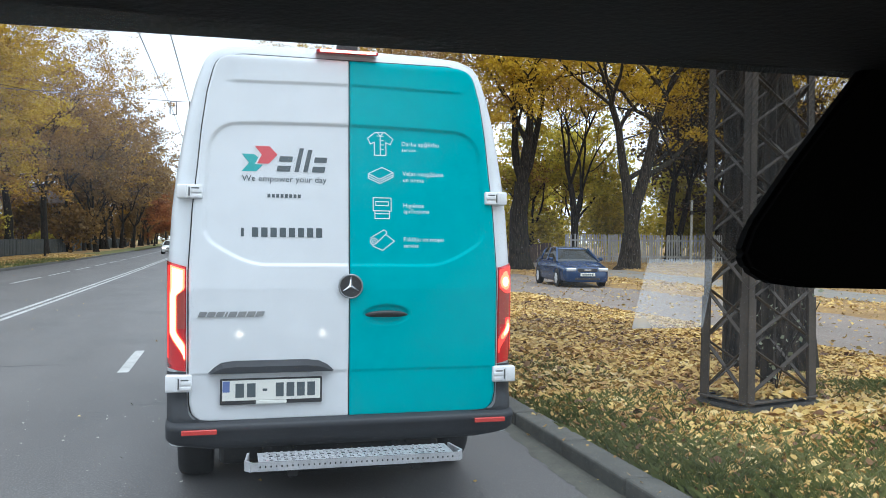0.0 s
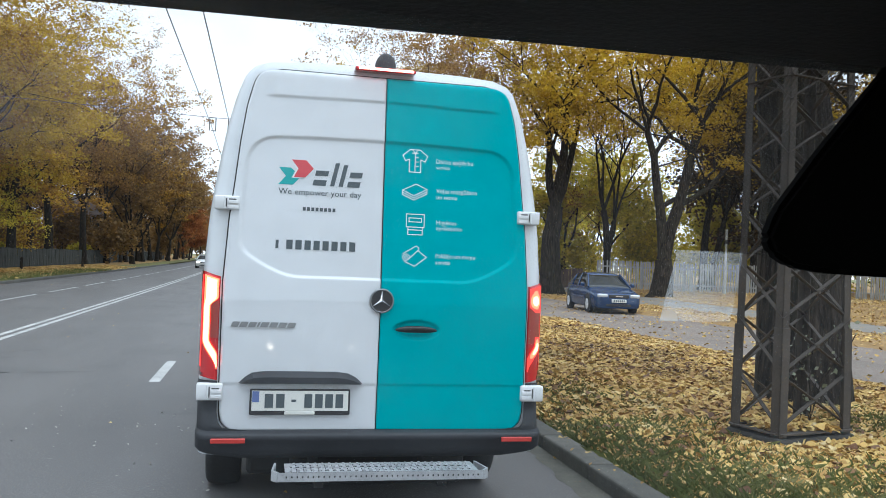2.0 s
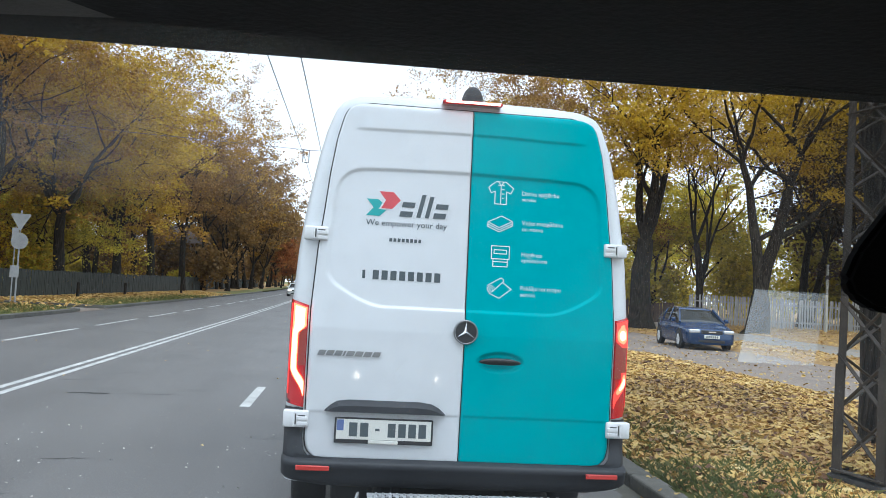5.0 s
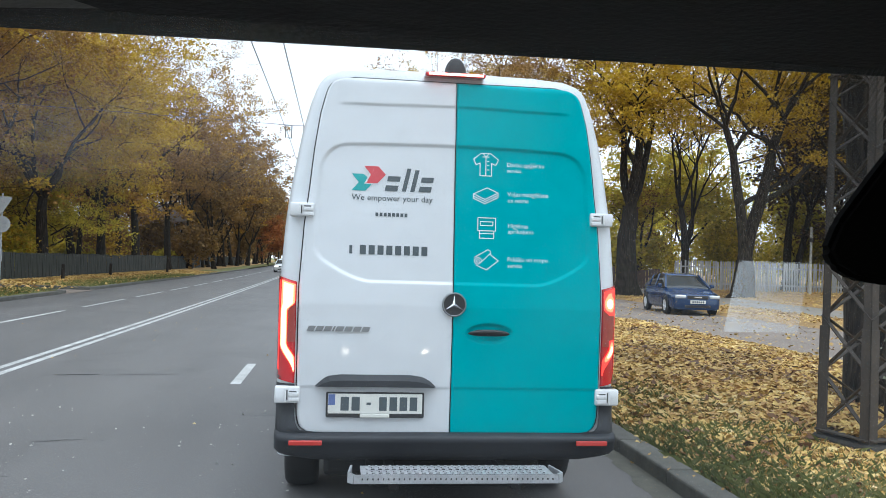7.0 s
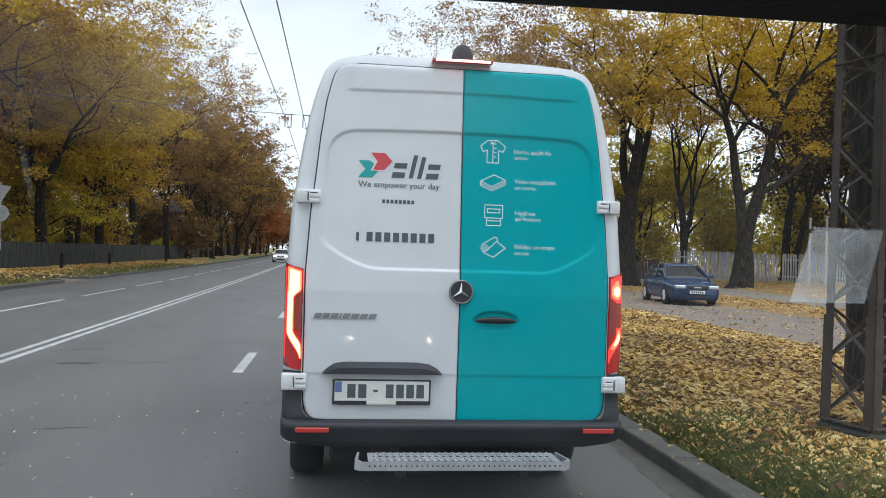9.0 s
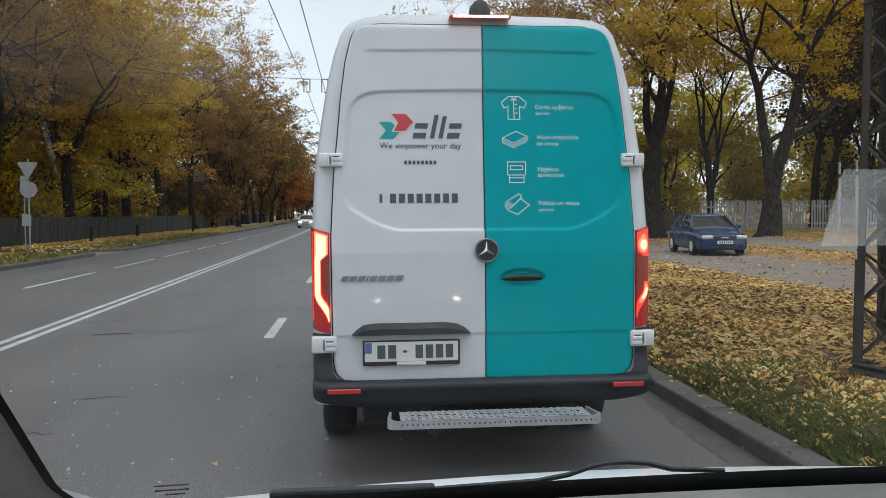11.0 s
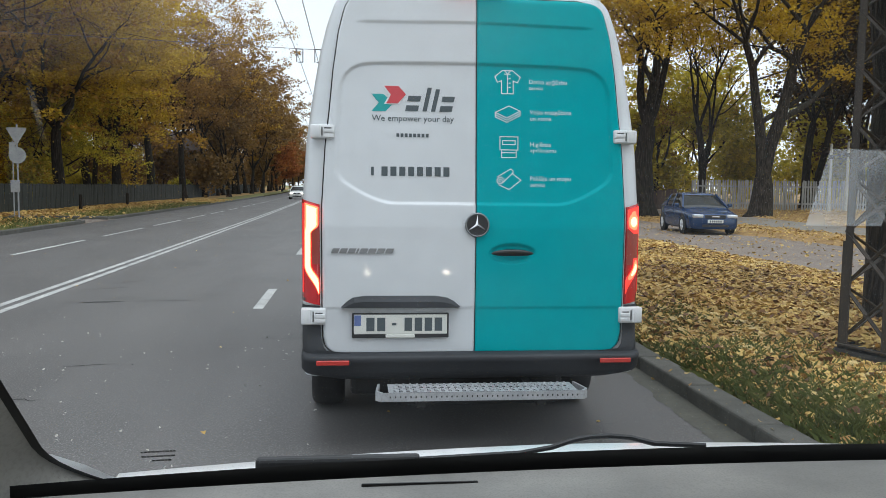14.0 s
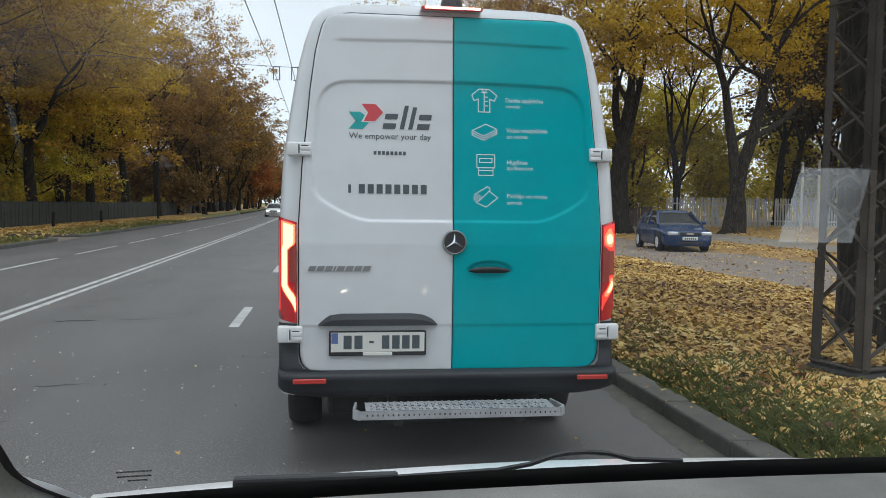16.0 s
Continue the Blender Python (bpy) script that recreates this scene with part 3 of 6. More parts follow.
van = thing("delivery_van", (0.916, 4.75, 0), "tall white and teal delivery van with brake lights on", "van")
rows_z = lin(0.46, 2.2, 19) + lin(2.26, 2.56, 8) + [2.59, 2.615, 2.63, 2.64, 2.648, 2.655, 2.662, 2.667]
us = [-1, -0.985, -0.96, -0.935, -0.91, -0.86] + lin(-0.75, 0.75, 13) + [0.86, 0.91, 0.935, 0.96, 0.985, 1]
body = sheet(lambda u, z: (u * out_w(z), rear_y(u * out_w(z), z), z), us, rows_z, "body", M_WHITE)


def drop(y):
    """Roof height share along the van: box, then windscreen and bonnet."""
    return 1 - 0.46 * step01(4.5, 5.25, y) - 0.12 * step01(5.2, 5.85, y)


bm = bmesh.new()
bm.from_mesh(body)
bpy.data.meshes.remove(body)
stations = [0.0, 0.3, 1.0, 2.0, 3.0, 4.0, 4.5, 4.7, 4.9, 5.1, 5.3, 5.6, 5.85]
grid = []
for st in stations:
    ring = []
    for sgn in (-1, 1):
        col = []
        for z in rows_z:
            w = out_w(z)
            y0 = rear_y(w, z)
            y = y0 + (5.85 - y0) * st / 5.85
            zz = 0.46 + (z - 0.46) * drop(y)
            w *= 1 - 0.12 * step01(4.9, 5.85, y)
            col.append(bm.verts.new((sgn * w, y, zz)))
        ring.append(col)
    grid.append(ring)
for a, b in zip(grid, grid[1:]):
    for k, flip in ((0, False), (1, True)):
        for i in range(len(rows_z) - 1):
            f = [a[k][i], a[k][i + 1], b[k][i + 1], b[k][i]]
            bm.faces.new(f if not flip else f[::-1])
    bm.faces.new([a[0][-1], a[1][-1], b[1][-1], b[0][-1]])
    bm.faces.new([a[0][0], b[0][0], b[1][0], a[1][0]])
end = grid[-1]
bm.faces.new(end[0] + end[1][::-1])
bmesh.ops.remove_doubles(bm, verts=bm.verts, dist=0.0005)
bmesh.ops.recalc_face_normals(bm, faces=bm.faces)
part("body", bm, M_WHITE, van, "white painted sheet metal body", True)

# black door seal behind the door edges
seal = sheet(lambda u, z: (u * (seam_w(z) + 0.007), rear_y(u * (seam_w(z) + 0.007), z) - 0.006 + 0.025 * (scoop(u * (seam_w(z) + 0.007), z) > 0.01), z), lin(-1, 1, 81), lin(0.58, 2.597, 90), "door_seal", M_SEAL)
share("door_seal", seal, van, "black rubber door seal")


def door_mesh(sgn, material, name):
    nx, nz = 84, 260
    zs = lin(0.588, 2.588, nz)
    verts = []
    for z in zs:
        w = seam_w(z)
        for i in range(nx):
            x = 0.0035 + (w - 0.0035) * i / (nx - 1)
            verts.append((sgn * x, door_y(sgn * x, z) + 0.6 * round_in(x - 0.0035, 0.006), z))
    n = len(verts)
    faces = [(j * nx + i, j * nx + i + 1, (j + 1) * nx + i + 1, (j + 1) * nx + i) for j in range(nz - 1) for i in range(nx - 1)]
    loop = [i for i in range(nx)] + [j * nx + nx - 1 for j in range(1, nz)] + [(nz - 1) * nx + i for i in range(nx - 2, -1, -1)] + [j * nx for j in range(nz - 2, 0, -1)]
    verts += [(verts[i][0], verts[i][1] + 0.022, verts[i][2]) for i in loop]
    m = len(loop)
    faces += [(loop[k], n + k, n + (k + 1) % m, loop[(k + 1) % m]) for k in range(m)]
    if sgn < 0:
        faces = [f[::-1] for f in faces]
    return raw(name, verts, faces, material, True)


door_l = share("rear_door", door_mesh(-1, M_WHITE, "rear_door"), van, "white rear door with a pressed panel")
door_r = share("rear_door", door_mesh(1, M_TEAL, "rear_door"), van, "teal rear door with white line icons")


def decal(name, polys, material, parent, label="", lift=0.003):
    """Flat print that follows the door skin."""
    bm = bmesh.new()
    for p in polys:
        bm.faces.new([bm.verts.new((x, 0, z)) for x, z in p])
    bm.normal_update()
    bmesh.ops.triangulate(bm, faces=bm.faces)
    for v in bm.verts:
        v.co.y = door_y(v.co.x, v.co.z) - lift
    bmesh.ops.recalc_face_normals(bm, faces=bm.faces)
    return part(name, bm, material, parent, label)


def strokes(lines, w=0.0048):
    out = []
    for line in lines:
        for (x0, z0), (x1, z1) in zip(line, line[1:]):
            d = Vector((x1 - x0, z1 - z0))
            if d.length < 1e-6:
                continue
            d.normalize()
            n = Vector((-d.y, d.x)) * w / 2
            e = d * w * 0.45
            out.append([(x0 - e.x + n.x, z0 - e.y + n.y), (x0 - e.x - n.x, z0 - e.y - n.y), (x1 + e.x - n.x, z1 + e.y - n.y), (x1 + e.x + n.x, z1 + e.y + n.y)])
    return out


def lettering(text, x0, x1, z, material, parent, skin=door_y, lift=0.003, label="", heavy=0.0):
    """Flat words between x0 and x1 on the base line z, laid on the door."""
    c = bpy.data.curves.new("lettering", "FONT")
    c.body, c.size, c.resolution_u, c.offset = text, 0.1, 2, heavy
    tmp = bpy.data.objects.new("lettering", c)
    scene.collection.objects.link(tmp)
    me = bpy.data.meshes.new_from_object(tmp.evaluated_get(bpy.context.evaluated_depsgraph_get()))
    scene.collection.objects.unlink(tmp)
    bpy.data.objects.remove(tmp)
    xs_ = [v.co.x for v in me.vertices]
    k = (x1 - x0) / (max(xs_) - min(xs_))
    lo = min(xs_)
    for v in me.vertices:
        x, zz = x0 + (v.co.x - lo) * k, z + v.co.y * k
        v.co = (x, skin(x, zz) - lift, zz)
    me.materials.clear()
    me.materials.append(material)
    return share("lettering", me, parent, label)


# print on the white door: emblem shapes, a slogan, plain bars
def crest(points):
    """Points of the emblem, in hundredths of its width and height from its upper left."""
    return [(-0.589 + 0.00192 * x, 2.083 - 0.00143 * z) for x, z in points]


decal("emblem_arrow", [crest([(0, 32), (34, 32), (47, 46), (36, 71), (59, 73), (41, 99), (0, 99), (21, 66)])], M_TEALINK, door_l, "teal arrow-shaped emblem", 0.0022)
decal("emblem_edge", [crest([(31, -2), (79, -2), (103, 32), (78, 71), (37, 71), (50, 35)])], M_HINGE, door_l, "white edge of the emblem", 0.0028)
decal("emblem_arrow", [crest([(36, 0), (78, 0), (100, 32), (76, 68), (43, 68), (56, 34)])], M_RED, door_l, "red arrow-shaped emblem", 0.0036)


def slant(x, z, k=0.22):
    return x + (z - 1.945) * k, z


word = [[slant(x, z) for x, z in ((x0, z0), (x1, z0), (x1, z1), (x0, z1))] for x0, x1, z0, z1 in (
    (-0.402, -0.33, 1.945, 1.977), (-0.402, -0.33, 2.0, 2.03), (-0.305, -0.281, 1.945, 2.078), (-0.257, -0.233, 1.945, 2.07), (-0.21, -0.14, 1.945, 1.977), (-0.21, -0.14, 2.0, 2.03))]
decal("emblem_bars", word, M_INK, door_l, "slanted dark grey emblem bars")
lettering("We empower your day", -0.587, -0.127, 1.888, M_INK, door_l, heavy=0.0006)
for i in range(8):
    x = -0.45 + 0.0235 * i
    decal("print_bar", [[(x, 1.8), (x + 0.016, 1.8), (x + 0.016, 1.82), (x, 1.82)]], M_INK, door_l)
    x = -0.532 + 0.0495 * i
    decal("print_bar", [[(x, 1.583), (x + 0.034, 1.583), (x + 0.034, 1.635), (x, 1.635)]], M_INK, door_l)
decal("print_bar", [[(-0.59, 1.585), (-0.574, 1.585), (-0.574, 1.632), (-0.59, 1.632)]], M_INK, door_l)

# print on the teal door: four line icons with words
shirt = [[(0.148, 2.185), (0.105, 2.15), (0.12, 2.118), (0.143, 2.128), (0.143, 2.055), (0.21, 2.055), (0.21, 2.128), (0.235, 2.118), (0.25, 2.15), (0.206, 2.185), (0.148, 2.185)],
         [(0.177, 2.165), (0.177, 2.058)], [(0.16, 2.185), (0.177, 2.165), (0.195, 2.185)], [(0.16, 2.165), (0.195, 2.165)],
         [(0.185, 2.14), (0.195, 2.14)], [(0.185, 2.115), (0.195, 2.115)], [(0.185, 2.09), (0.195, 2.09)]]
stack = [[(0.108, 1.948), (0.186, 1.986), (0.25, 1.958), (0.174, 1.918), (0.108, 1.948)], [(0.108, 1.948), (0.108, 1.935), (0.174, 1.906), (0.25, 1.945)],
         [(0.108, 1.935), (0.108, 1.922), (0.174, 1.894), (0.25, 1.932), (0.25, 1.958)]]
towel = [[(0.135, 1.812), (0.238, 1.812), (0.238, 1.738), (0.135, 1.738), (0.135, 1.812)], [(0.15, 1.79), (0.222, 1.79), (0.222, 1.768), (0.15, 1.768), (0.15, 1.79)],
         [(0.145, 1.738), (0.145, 1.695), (0.228, 1.695), (0.228, 1.738)], [(0.145, 1.722), (0.228, 1.722)]]
roll = [[(0.12, 1.585), (0.195, 1.63), (0.21, 1.622), (0.21, 1.61), (0.15, 1.552)], [(0.205, 1.605), (0.256, 1.568), (0.188, 1.515), (0.13, 1.54)]]
ring = [(0.137 + r * math.cos(a), 1.562 + r * math.sin(a)) for a, r in ((i * 0.5, 0.024 - i * 0.0009) for i in range(24))]
for shape in (shirt, stack, towel, roll + [ring]):
    decal("line_icon", strokes(shape), M_PALE, door_r, "thin white line icon")
for text, x0, x1, z in (("Darba apģērbu", 0.302, 0.52, 2.113), ("serviss", 0.302, 0.383, 2.08), ("Veļas mazgāšana", 0.305, 0.547, 1.942), ("un noma", 0.308, 0.43, 1.906),
                        ("Higiēnas", 0.31, 0.428, 1.759), ("aprīkojums", 0.31, 0.46, 1.727), ("Paklāju un mopu", 0.31, 0.543, 1.567), ("serviss", 0.31, 0.395, 1.531)):
    lettering(text, x0, x1, z, M_PALE, door_r)

# round badge where the doors meet
badge = part("badge", disc((0.004, -0.004, 1.315), 0.066, 0.03, sides=40), M_BLACK, van, "round black badge with chrome ring")
bm = bmesh.new()
seg = 40
for i in range(seg):
    a0, a1 = 2 * math.pi * i / seg, 2 * math.pi * (i + 1) / seg
    v = [bm.verts.new((0.004 + r * math.cos(a), y, 1.315 + r * math.sin(a))) for a, r, y in ((a0, 0.060, -0.021), (a1, 0.060, -0.021), (a1, 0.065, -0.025), (a0, 0.065, -0.025), (a1, 0.069, -0.012), (a0, 0.069, -0.012))]
    bm.faces.new([v[0], v[1], v[2], v[3]])
    bm.faces.new([v[3], v[2], v[4], v[5]])
bmesh.ops.remove_doubles(bm, verts=bm.verts, dist=1e-5)
part("ring", bm, M_BADGE, badge, "chrome ring", True)
bm = bmesh.new()
for k in range(3):
    a = radians(90 + 120 * k)
    tip = (0.004 + 0.056 * math.cos(a), 1.315 + 0.056 * math.sin(a))
    l, r = [(0.004 + 0.011 * math.cos(a + s), 1.315 + 0.011 * math.sin(a + s)) for s in (radians(60), radians(-60))]
    c, t_, p, q = bm.verts.new((0.004, -0.03, 1.315)), bm.verts.new((tip[0], -0.021, tip[1])), bm.verts.new((l[0], -0.02, l[1])), bm.verts.new((r[0], -0.02, r[1]))
    bm.faces.new([c, t_, p])
    bm.faces.new([c, q, t_])
part("spokes", bm, M_CHROME, badge, "three chrome spokes")
bm = bmesh.new()
x = -0.81
for wdt in (0.038, 0.038, 0.038, 0.01, 0.04, 0.04, 0.04, 0.04):
    p = [(x, 1.153), (x + wdt, 1.153), (x + wdt + 0.012, 1.181), (x + 0.012, 1.181)]
    f = bm.faces.new([bm.verts.new((a, -0.006, b)) for a, b in p])
    x += wdt + 0.0078
ext = bmesh.ops.extrude_face_region(bm, geom=list(bm.faces))
bmesh.ops.translate(bm, verts=[g for g in ext["geom"] if isinstance(g, bmesh.types.BMVert)], vec=(0, -0.006, 0))
bmesh.ops.recalc_face_normals(bm, faces=bm.faces)
part("model_badge", bm, M_BADGE, door_l, "chrome model badge of slanted bars")

# door handle over its scooped recess
def grip(u, a):
    """A bar that swells in the middle and tapers to rounded ends."""
    e = math.sqrt(max(0.0, 1 - abs(u) ** 3))
    return 0.206 + 0.122 * u, -0.014 + 0.012 * e * math.sin(a), 1.160 + (0.010 + 0.009 * e) * e * math.cos(a) - 0.005 * u * u


handle = share("door_handle", sheet(grip, lin(-1, 1, 25), lin(0, 2 * math.pi, 17), "door_handle", M_FRIT), door_r, "black grip handle")

# number plate, its garnish above and the lamp slots
bm = bmesh.new()
prof = [(-0.754, 0.852), (-0.72, 0.885), (-0.686, 0.907), (-0.62, 0.916), (-0.23, 0.916), (-0.165, 0.907), (-0.12, 0.885), (-0.085, 0.852)]
low = [bm.verts.new((x, -0.004, z)) for x, z in prof]
top = [bm.verts.new((x + (0.01 if x < -0.42 else -0.01), -0.042, 0.852 + (z - 0.852) * 0.55)) for x, z in prof]
for i in range(len(prof) - 1):
    bm.faces.new([low[i], low[i + 1], top[i + 1], top[i]])
bm.faces.new(top)
bm.faces.new([low[0], top[0], top[-1], low[-1]])
bmesh.ops.recalc_face_normals(bm, faces=bm.faces)
garnish = part("plate_garnish", bm, M_BUMPER, door_l, "dark grey plastic strip over the plate", False)
plate = part("plate_holder", box(-0.692, -0.150, -0.018, -0.0, 0.68, 0.82, 0.006), M_BLACK, door_l, "black number plate holder")
part("plate_face", box(-0.681, -0.161, -0.022, -0.017, 0.703, 0.812, 0.002), M_PLATE, plate, "white plate with dark bars")
part("plate_band", box(-0.679, -0.642, -0.0235, -0.02, 0.75, 0.809), M_PLATEBLUE, plate, "blue band")
for x, w in ((-0.612, 0.045), (-0.552, 0.045), (-0.40, 0.042), (-0.343, 0.042), (-0.287, 0.042), (-0.231, 0.042)):
    part("plate_bar", box(x, x + w, -0.024, -0.021, 0.72, 0.795), M_INK, plate)
part("plate_bar", box(-0.47, -0.445, -0.024, -0.021, 0.752, 0.765), M_INK, plate)
part("holder_tab", box(-0.505, -0.342, -0.0245, -0.018, 0.682, 0.702, 0.004), M_PLATE, plate, "pale oval tab")

# tail lamps, reflectors, hinges on both sides
LAMP_TOP, LAMP_LOW = 1.42, 0.862


def lamp_pt(sgn, k, z, lift):
    a = seam_w(z) + 0.014
    b = out_w(z) + 0.004
    x = a + (b - a) * k
    return sgn * x, rear_y(min(x, out_w(z) - 0.0005), z) - lift, z + (0.03 * k if z > 1.38 else 0) + (0.02 * k if z < 0.88 else 0)


for sgn in (-1, 1):
    me = sheet(lambda k, z: lamp_pt(sgn, k, z, 0.016 * min(1.0, k * 12, (1.02 - k) * 12)), lin(0, 1, 18), lin(LAMP_LOW, LAMP_TOP, 40), "tail_lamp", M_LAMPRED)
    lamp = share("tail_lamp", me, van, "tall red tail lamp with glowing brake strip")
    # the lit strip: bends inwards at its top and again low down
    def strip(u, v, sgn=sgn, lift=0.021):
        z = 0.925 + (1.405 - 0.925) * v
        if v > 0.8:
            k0, k1 = 0.06, 0.82
        elif v > 0.32:
            s = step01(0.70, 0.80, v)
            k0, k1 = 0.47 + (0.06 - 0.47) * s, 0.84 - 0.02 * s
        else:
            s = step01(0.0, 0.32, v)
            k0, k1 = 0.03 + 0.44 * step01(0.15, 0.33, v), 0.10 + 0.74 * s
        return lamp_pt(sgn, k0 + (k1 - k0) * u, z, lift)
    for v0, v1 in ((0.0, 1.0),) if sgn < 0 else ((0.72, 1.0), (0.0, 0.42)):
        me = sheet(strip, lin(0, 1, 6), lin(v0, v1, 60), "brake_strip", M_LIT if sgn < 0 else M_LITSIDE)
        share("brake_strip", me, lamp, "glowing orange-red brake strip")

    def core(u, v, sgn=sgn):
        return strip(0.14 + 0.72 * u, v, sgn, 0.0245)

    def hot(u, w, v0, v1, wide, lift, sgn=sgn):
        """A lit patch with rounded ends, as the aslant strip shows."""
        return strip(0.5 + (u - 0.5) * wide * math.sqrt(max(0.0, 1 - (2 * w - 1) ** 2)), v0 + (v1 - v0) * w, sgn, lift)
    if sgn < 0:
        share("brake_core", sheet(core, lin(0, 1, 6), lin(0.02, 0.98, 60), "brake_core", M_CORE), lamp, "white-hot core of the brake strip")
    else:
        for v0, v1 in ((0.76, 0.96), (0.16, 0.40)):
            share("brake_glow", sheet(lambda u, w: hot(u, w, v0, v1, 0.9, 0.0235), lin(0, 1, 6), lin(0, 1, 30), "brake_glow", M_LIT), lamp, "orange-red glowing patch")
            d = 0.2 * (v1 - v0)
            share("brake_core", sheet(lambda u, w: hot(u, w, v0 + d, v1 - d, 0.55, 0.026), lin(0, 1, 6), lin(0, 1, 30), "brake_core", M_CORE), lamp, "white-hot core of the brake strip")
    me = sheet(lambda u, v: lamp_pt(sgn, 0.03 + (0.41 if sgn < 0 else 0.76) * u, 1.09 + 0.20 * v, 0.019), lin(0, 1, 5), lin(0, 1, 12), "indicator_lens", M_LAMPDARK)
    share("indicator_lens", me, lamp, "smoked grey-red indicator lens")
    me = sheet(lambda u, v: lamp_pt(sgn, 0.87 + 0.09 * u, 0.93 + 0.47 * v, 0.02), lin(0, 1, 4), lin(0, 1, 30), "brake_edge", M_LITRED)
    share("brake_edge", me, lamp, "red lit lamp edge")
    part("reflector", box(*sorted((sgn * 0.705, sgn * 0.885)), -0.098, -0.08, 0.543, 0.57, 0.005), M_REFLECT, van, "red rear reflector")
    for z, x0, x1 in ((1.822, 0.79, 0.925), (0.802, 0.835, 0.972)):
        h = 0.038 if z > 1 else 0.046
        y0 = lean(z) - (0.020 if z > 1 else 0.018)
        hinge = part("hinge", box(*sorted((sgn * x0, sgn * x1)), y0, lean(z) + 0.04, z - h, z + h, 0.009), M_HINGE, van, "white painted door hinge", True)
        bm = bmesh.new()
        for dz in (-0.024, 0.004):
            box(*sorted((sgn * (x0 + 0.004), sgn * (x0 + 0.062))), y0 - 0.010, y0 + 0.004, z + dz - 0.010, z + dz + 0.010, 0.004, bm)
        part("hinge_arm", bm, M_HINGE, hinge, "white hinge arm")
        # Dark grey strips set proud of the hinge, coloured as shade in its gaps.
        part("hinge_slot_shade", box(*sorted((sgn * (x0 + 0.066), sgn * (x0 + 0.073))), y0 - 0.002, y0 + 0.01, z - h * 0.62, z + h * 0.62), M_SLOT, hinge, "dark strip coloured as the shade of a slot")
        part("hinge_slot_shade", box(*sorted((sgn * (x0 + 0.018), sgn * (x0 + 0.058))), y0 - 0.002, y0 + 0.01, z + 0.015, z + 0.022), M_SLOT, hinge)
        part("hinge_pin", rod((sgn * (x0 + 0.079), y0 - 0.002, z - h * 0.8), (sgn * (x0 + 0.079), y0 - 0.002, z + h * 0.8), 0.006), M_HINGE, hinge, "white painted pin")

# high brake light with the roof camera above it
third = part("high_brake_light", box(-0.188, 0.162, 0.068, 0.17, 2.619, 2.638, 0.008), M_LAMPRED, van, "red high-level brake light", True)
bm = bmesh.new()
for i in range(16):
    box(-0.168 + i * 0.0198, -0.1505 + i * 0.0198, 0.063, 0.08, 2.6215, 2.635, 0.002, bm)
part("led_row", bm, M_LED, third, "row of lit brake diodes")
bm = bmesh.new()
for r, z in ((0.066, 2.63), (0.062, 2.675), (0.05, 2.71), (0.032, 2.732), (0.012, 2.742)):
    for i in range(16):
        a = 2 * math.pi * i / 16
        bm.verts.new((-0.006 + r * math.cos(a), 0.16 + r * 1.2 * math.sin(a), z))
bm.verts.ensure_lookup_table()
for j in range(4):
    for i in range(16):
        bm.faces.new([bm.verts[j * 16 + i], bm.verts[j * 16 + (i + 1) % 16], bm.verts[(j + 1) * 16 + (i + 1) % 16], bm.verts[(j + 1) * 16 + i]])
bm.faces.new([bm.verts[64 + i] for i in range(16)])
part("camera_pod", bm, M_BLACK, van, "dark reversing camera pod on the roof", True)

# bumper: a rounded dark bar that wraps the corners
B_Z = (0.44, 0.45, 0.47, 0.50, 0.545, 0.553, 0.575, 0.59, 0.598)
B_OUT = (-0.02, 0.012, 0.034, 0.05, 0.062, 0.069, 0.072, 0.06, 0.0)


def bumper_f(u, z):
    w = 0.972 - 0.045 * step01(0.5, 0.43, z)
    x = u * w
    out = float(np.interp(z, B_Z, B_OUT))
    return x, 0.0 - out + 0.9 * round_in(w - abs(x), 0.12), z + 0.02 * step01(0.75, 0.95, abs(u)) * step01(0.5, 0.43, z)


bump_us = lin(-1, -0.86, 14) + lin(-0.8, 0.8, 9) + lin(0.86, 1, 14)
bumper = share("bumper", sheet(bumper_f, bump_us, B_Z, "bumper", M_BUMPER), van, "dark grey plastic rear bumper")


def wing_f(sgn):
    def f(k, z):
        a = max(seam_w(max(z, 0.59)) + 0.012, 0.0) if z > 0.6 else 0.70
        b = out_w(z) + 0.003
        x = a + (b - a) * k
        return sgn * x, rear_y(min(x, out_w(z) - 0.0005), z) - 0.012 - 0.03 * step01(0.72, 0.6, z), z
    return f


for sgn in (-1, 1):
    me = sheet(wing_f(sgn), lin(0, 1, 14), lin(0.585, 0.86, 22), "bumper_corner", M_BUMPER)
    share("bumper_corner", me, bumper, "dark plastic bumper corner")
    me = sheet(lambda u, v: (sgn * (0.962 + 0.012 * math.sin(3.1 * v)), 0.14 + 0.5 * u, 0.47 + 0.34 * v), lin(0, 1, 5), lin(0, 1, 4), "side_cladding", M_BUMPER)
    share("side_cladding", me, van, "dark plastic side cladding")
# Axle, silencer and low underbody: unseen blocks added to keep light from beneath.
part("axle", rod((-0.8, 1.2, 0.33), (0.8, 1.2, 0.33), 0.06, 0.06, 10), M_SEAL, van, "black rear axle, added to block light under the van")
part("silencer", box(-0.45, 0.6, 0.3, 0.8, 0.2, 0.4, 0.05), M_SEAL, van, "dark silencer block, added to block light under the van")
part("underbody", box(-0.7, 0.6, 0.4, 5.5, 0.25, 0.50, 0.03), M_SEAL, van, "black underbody block, set low to darken the road beneath")

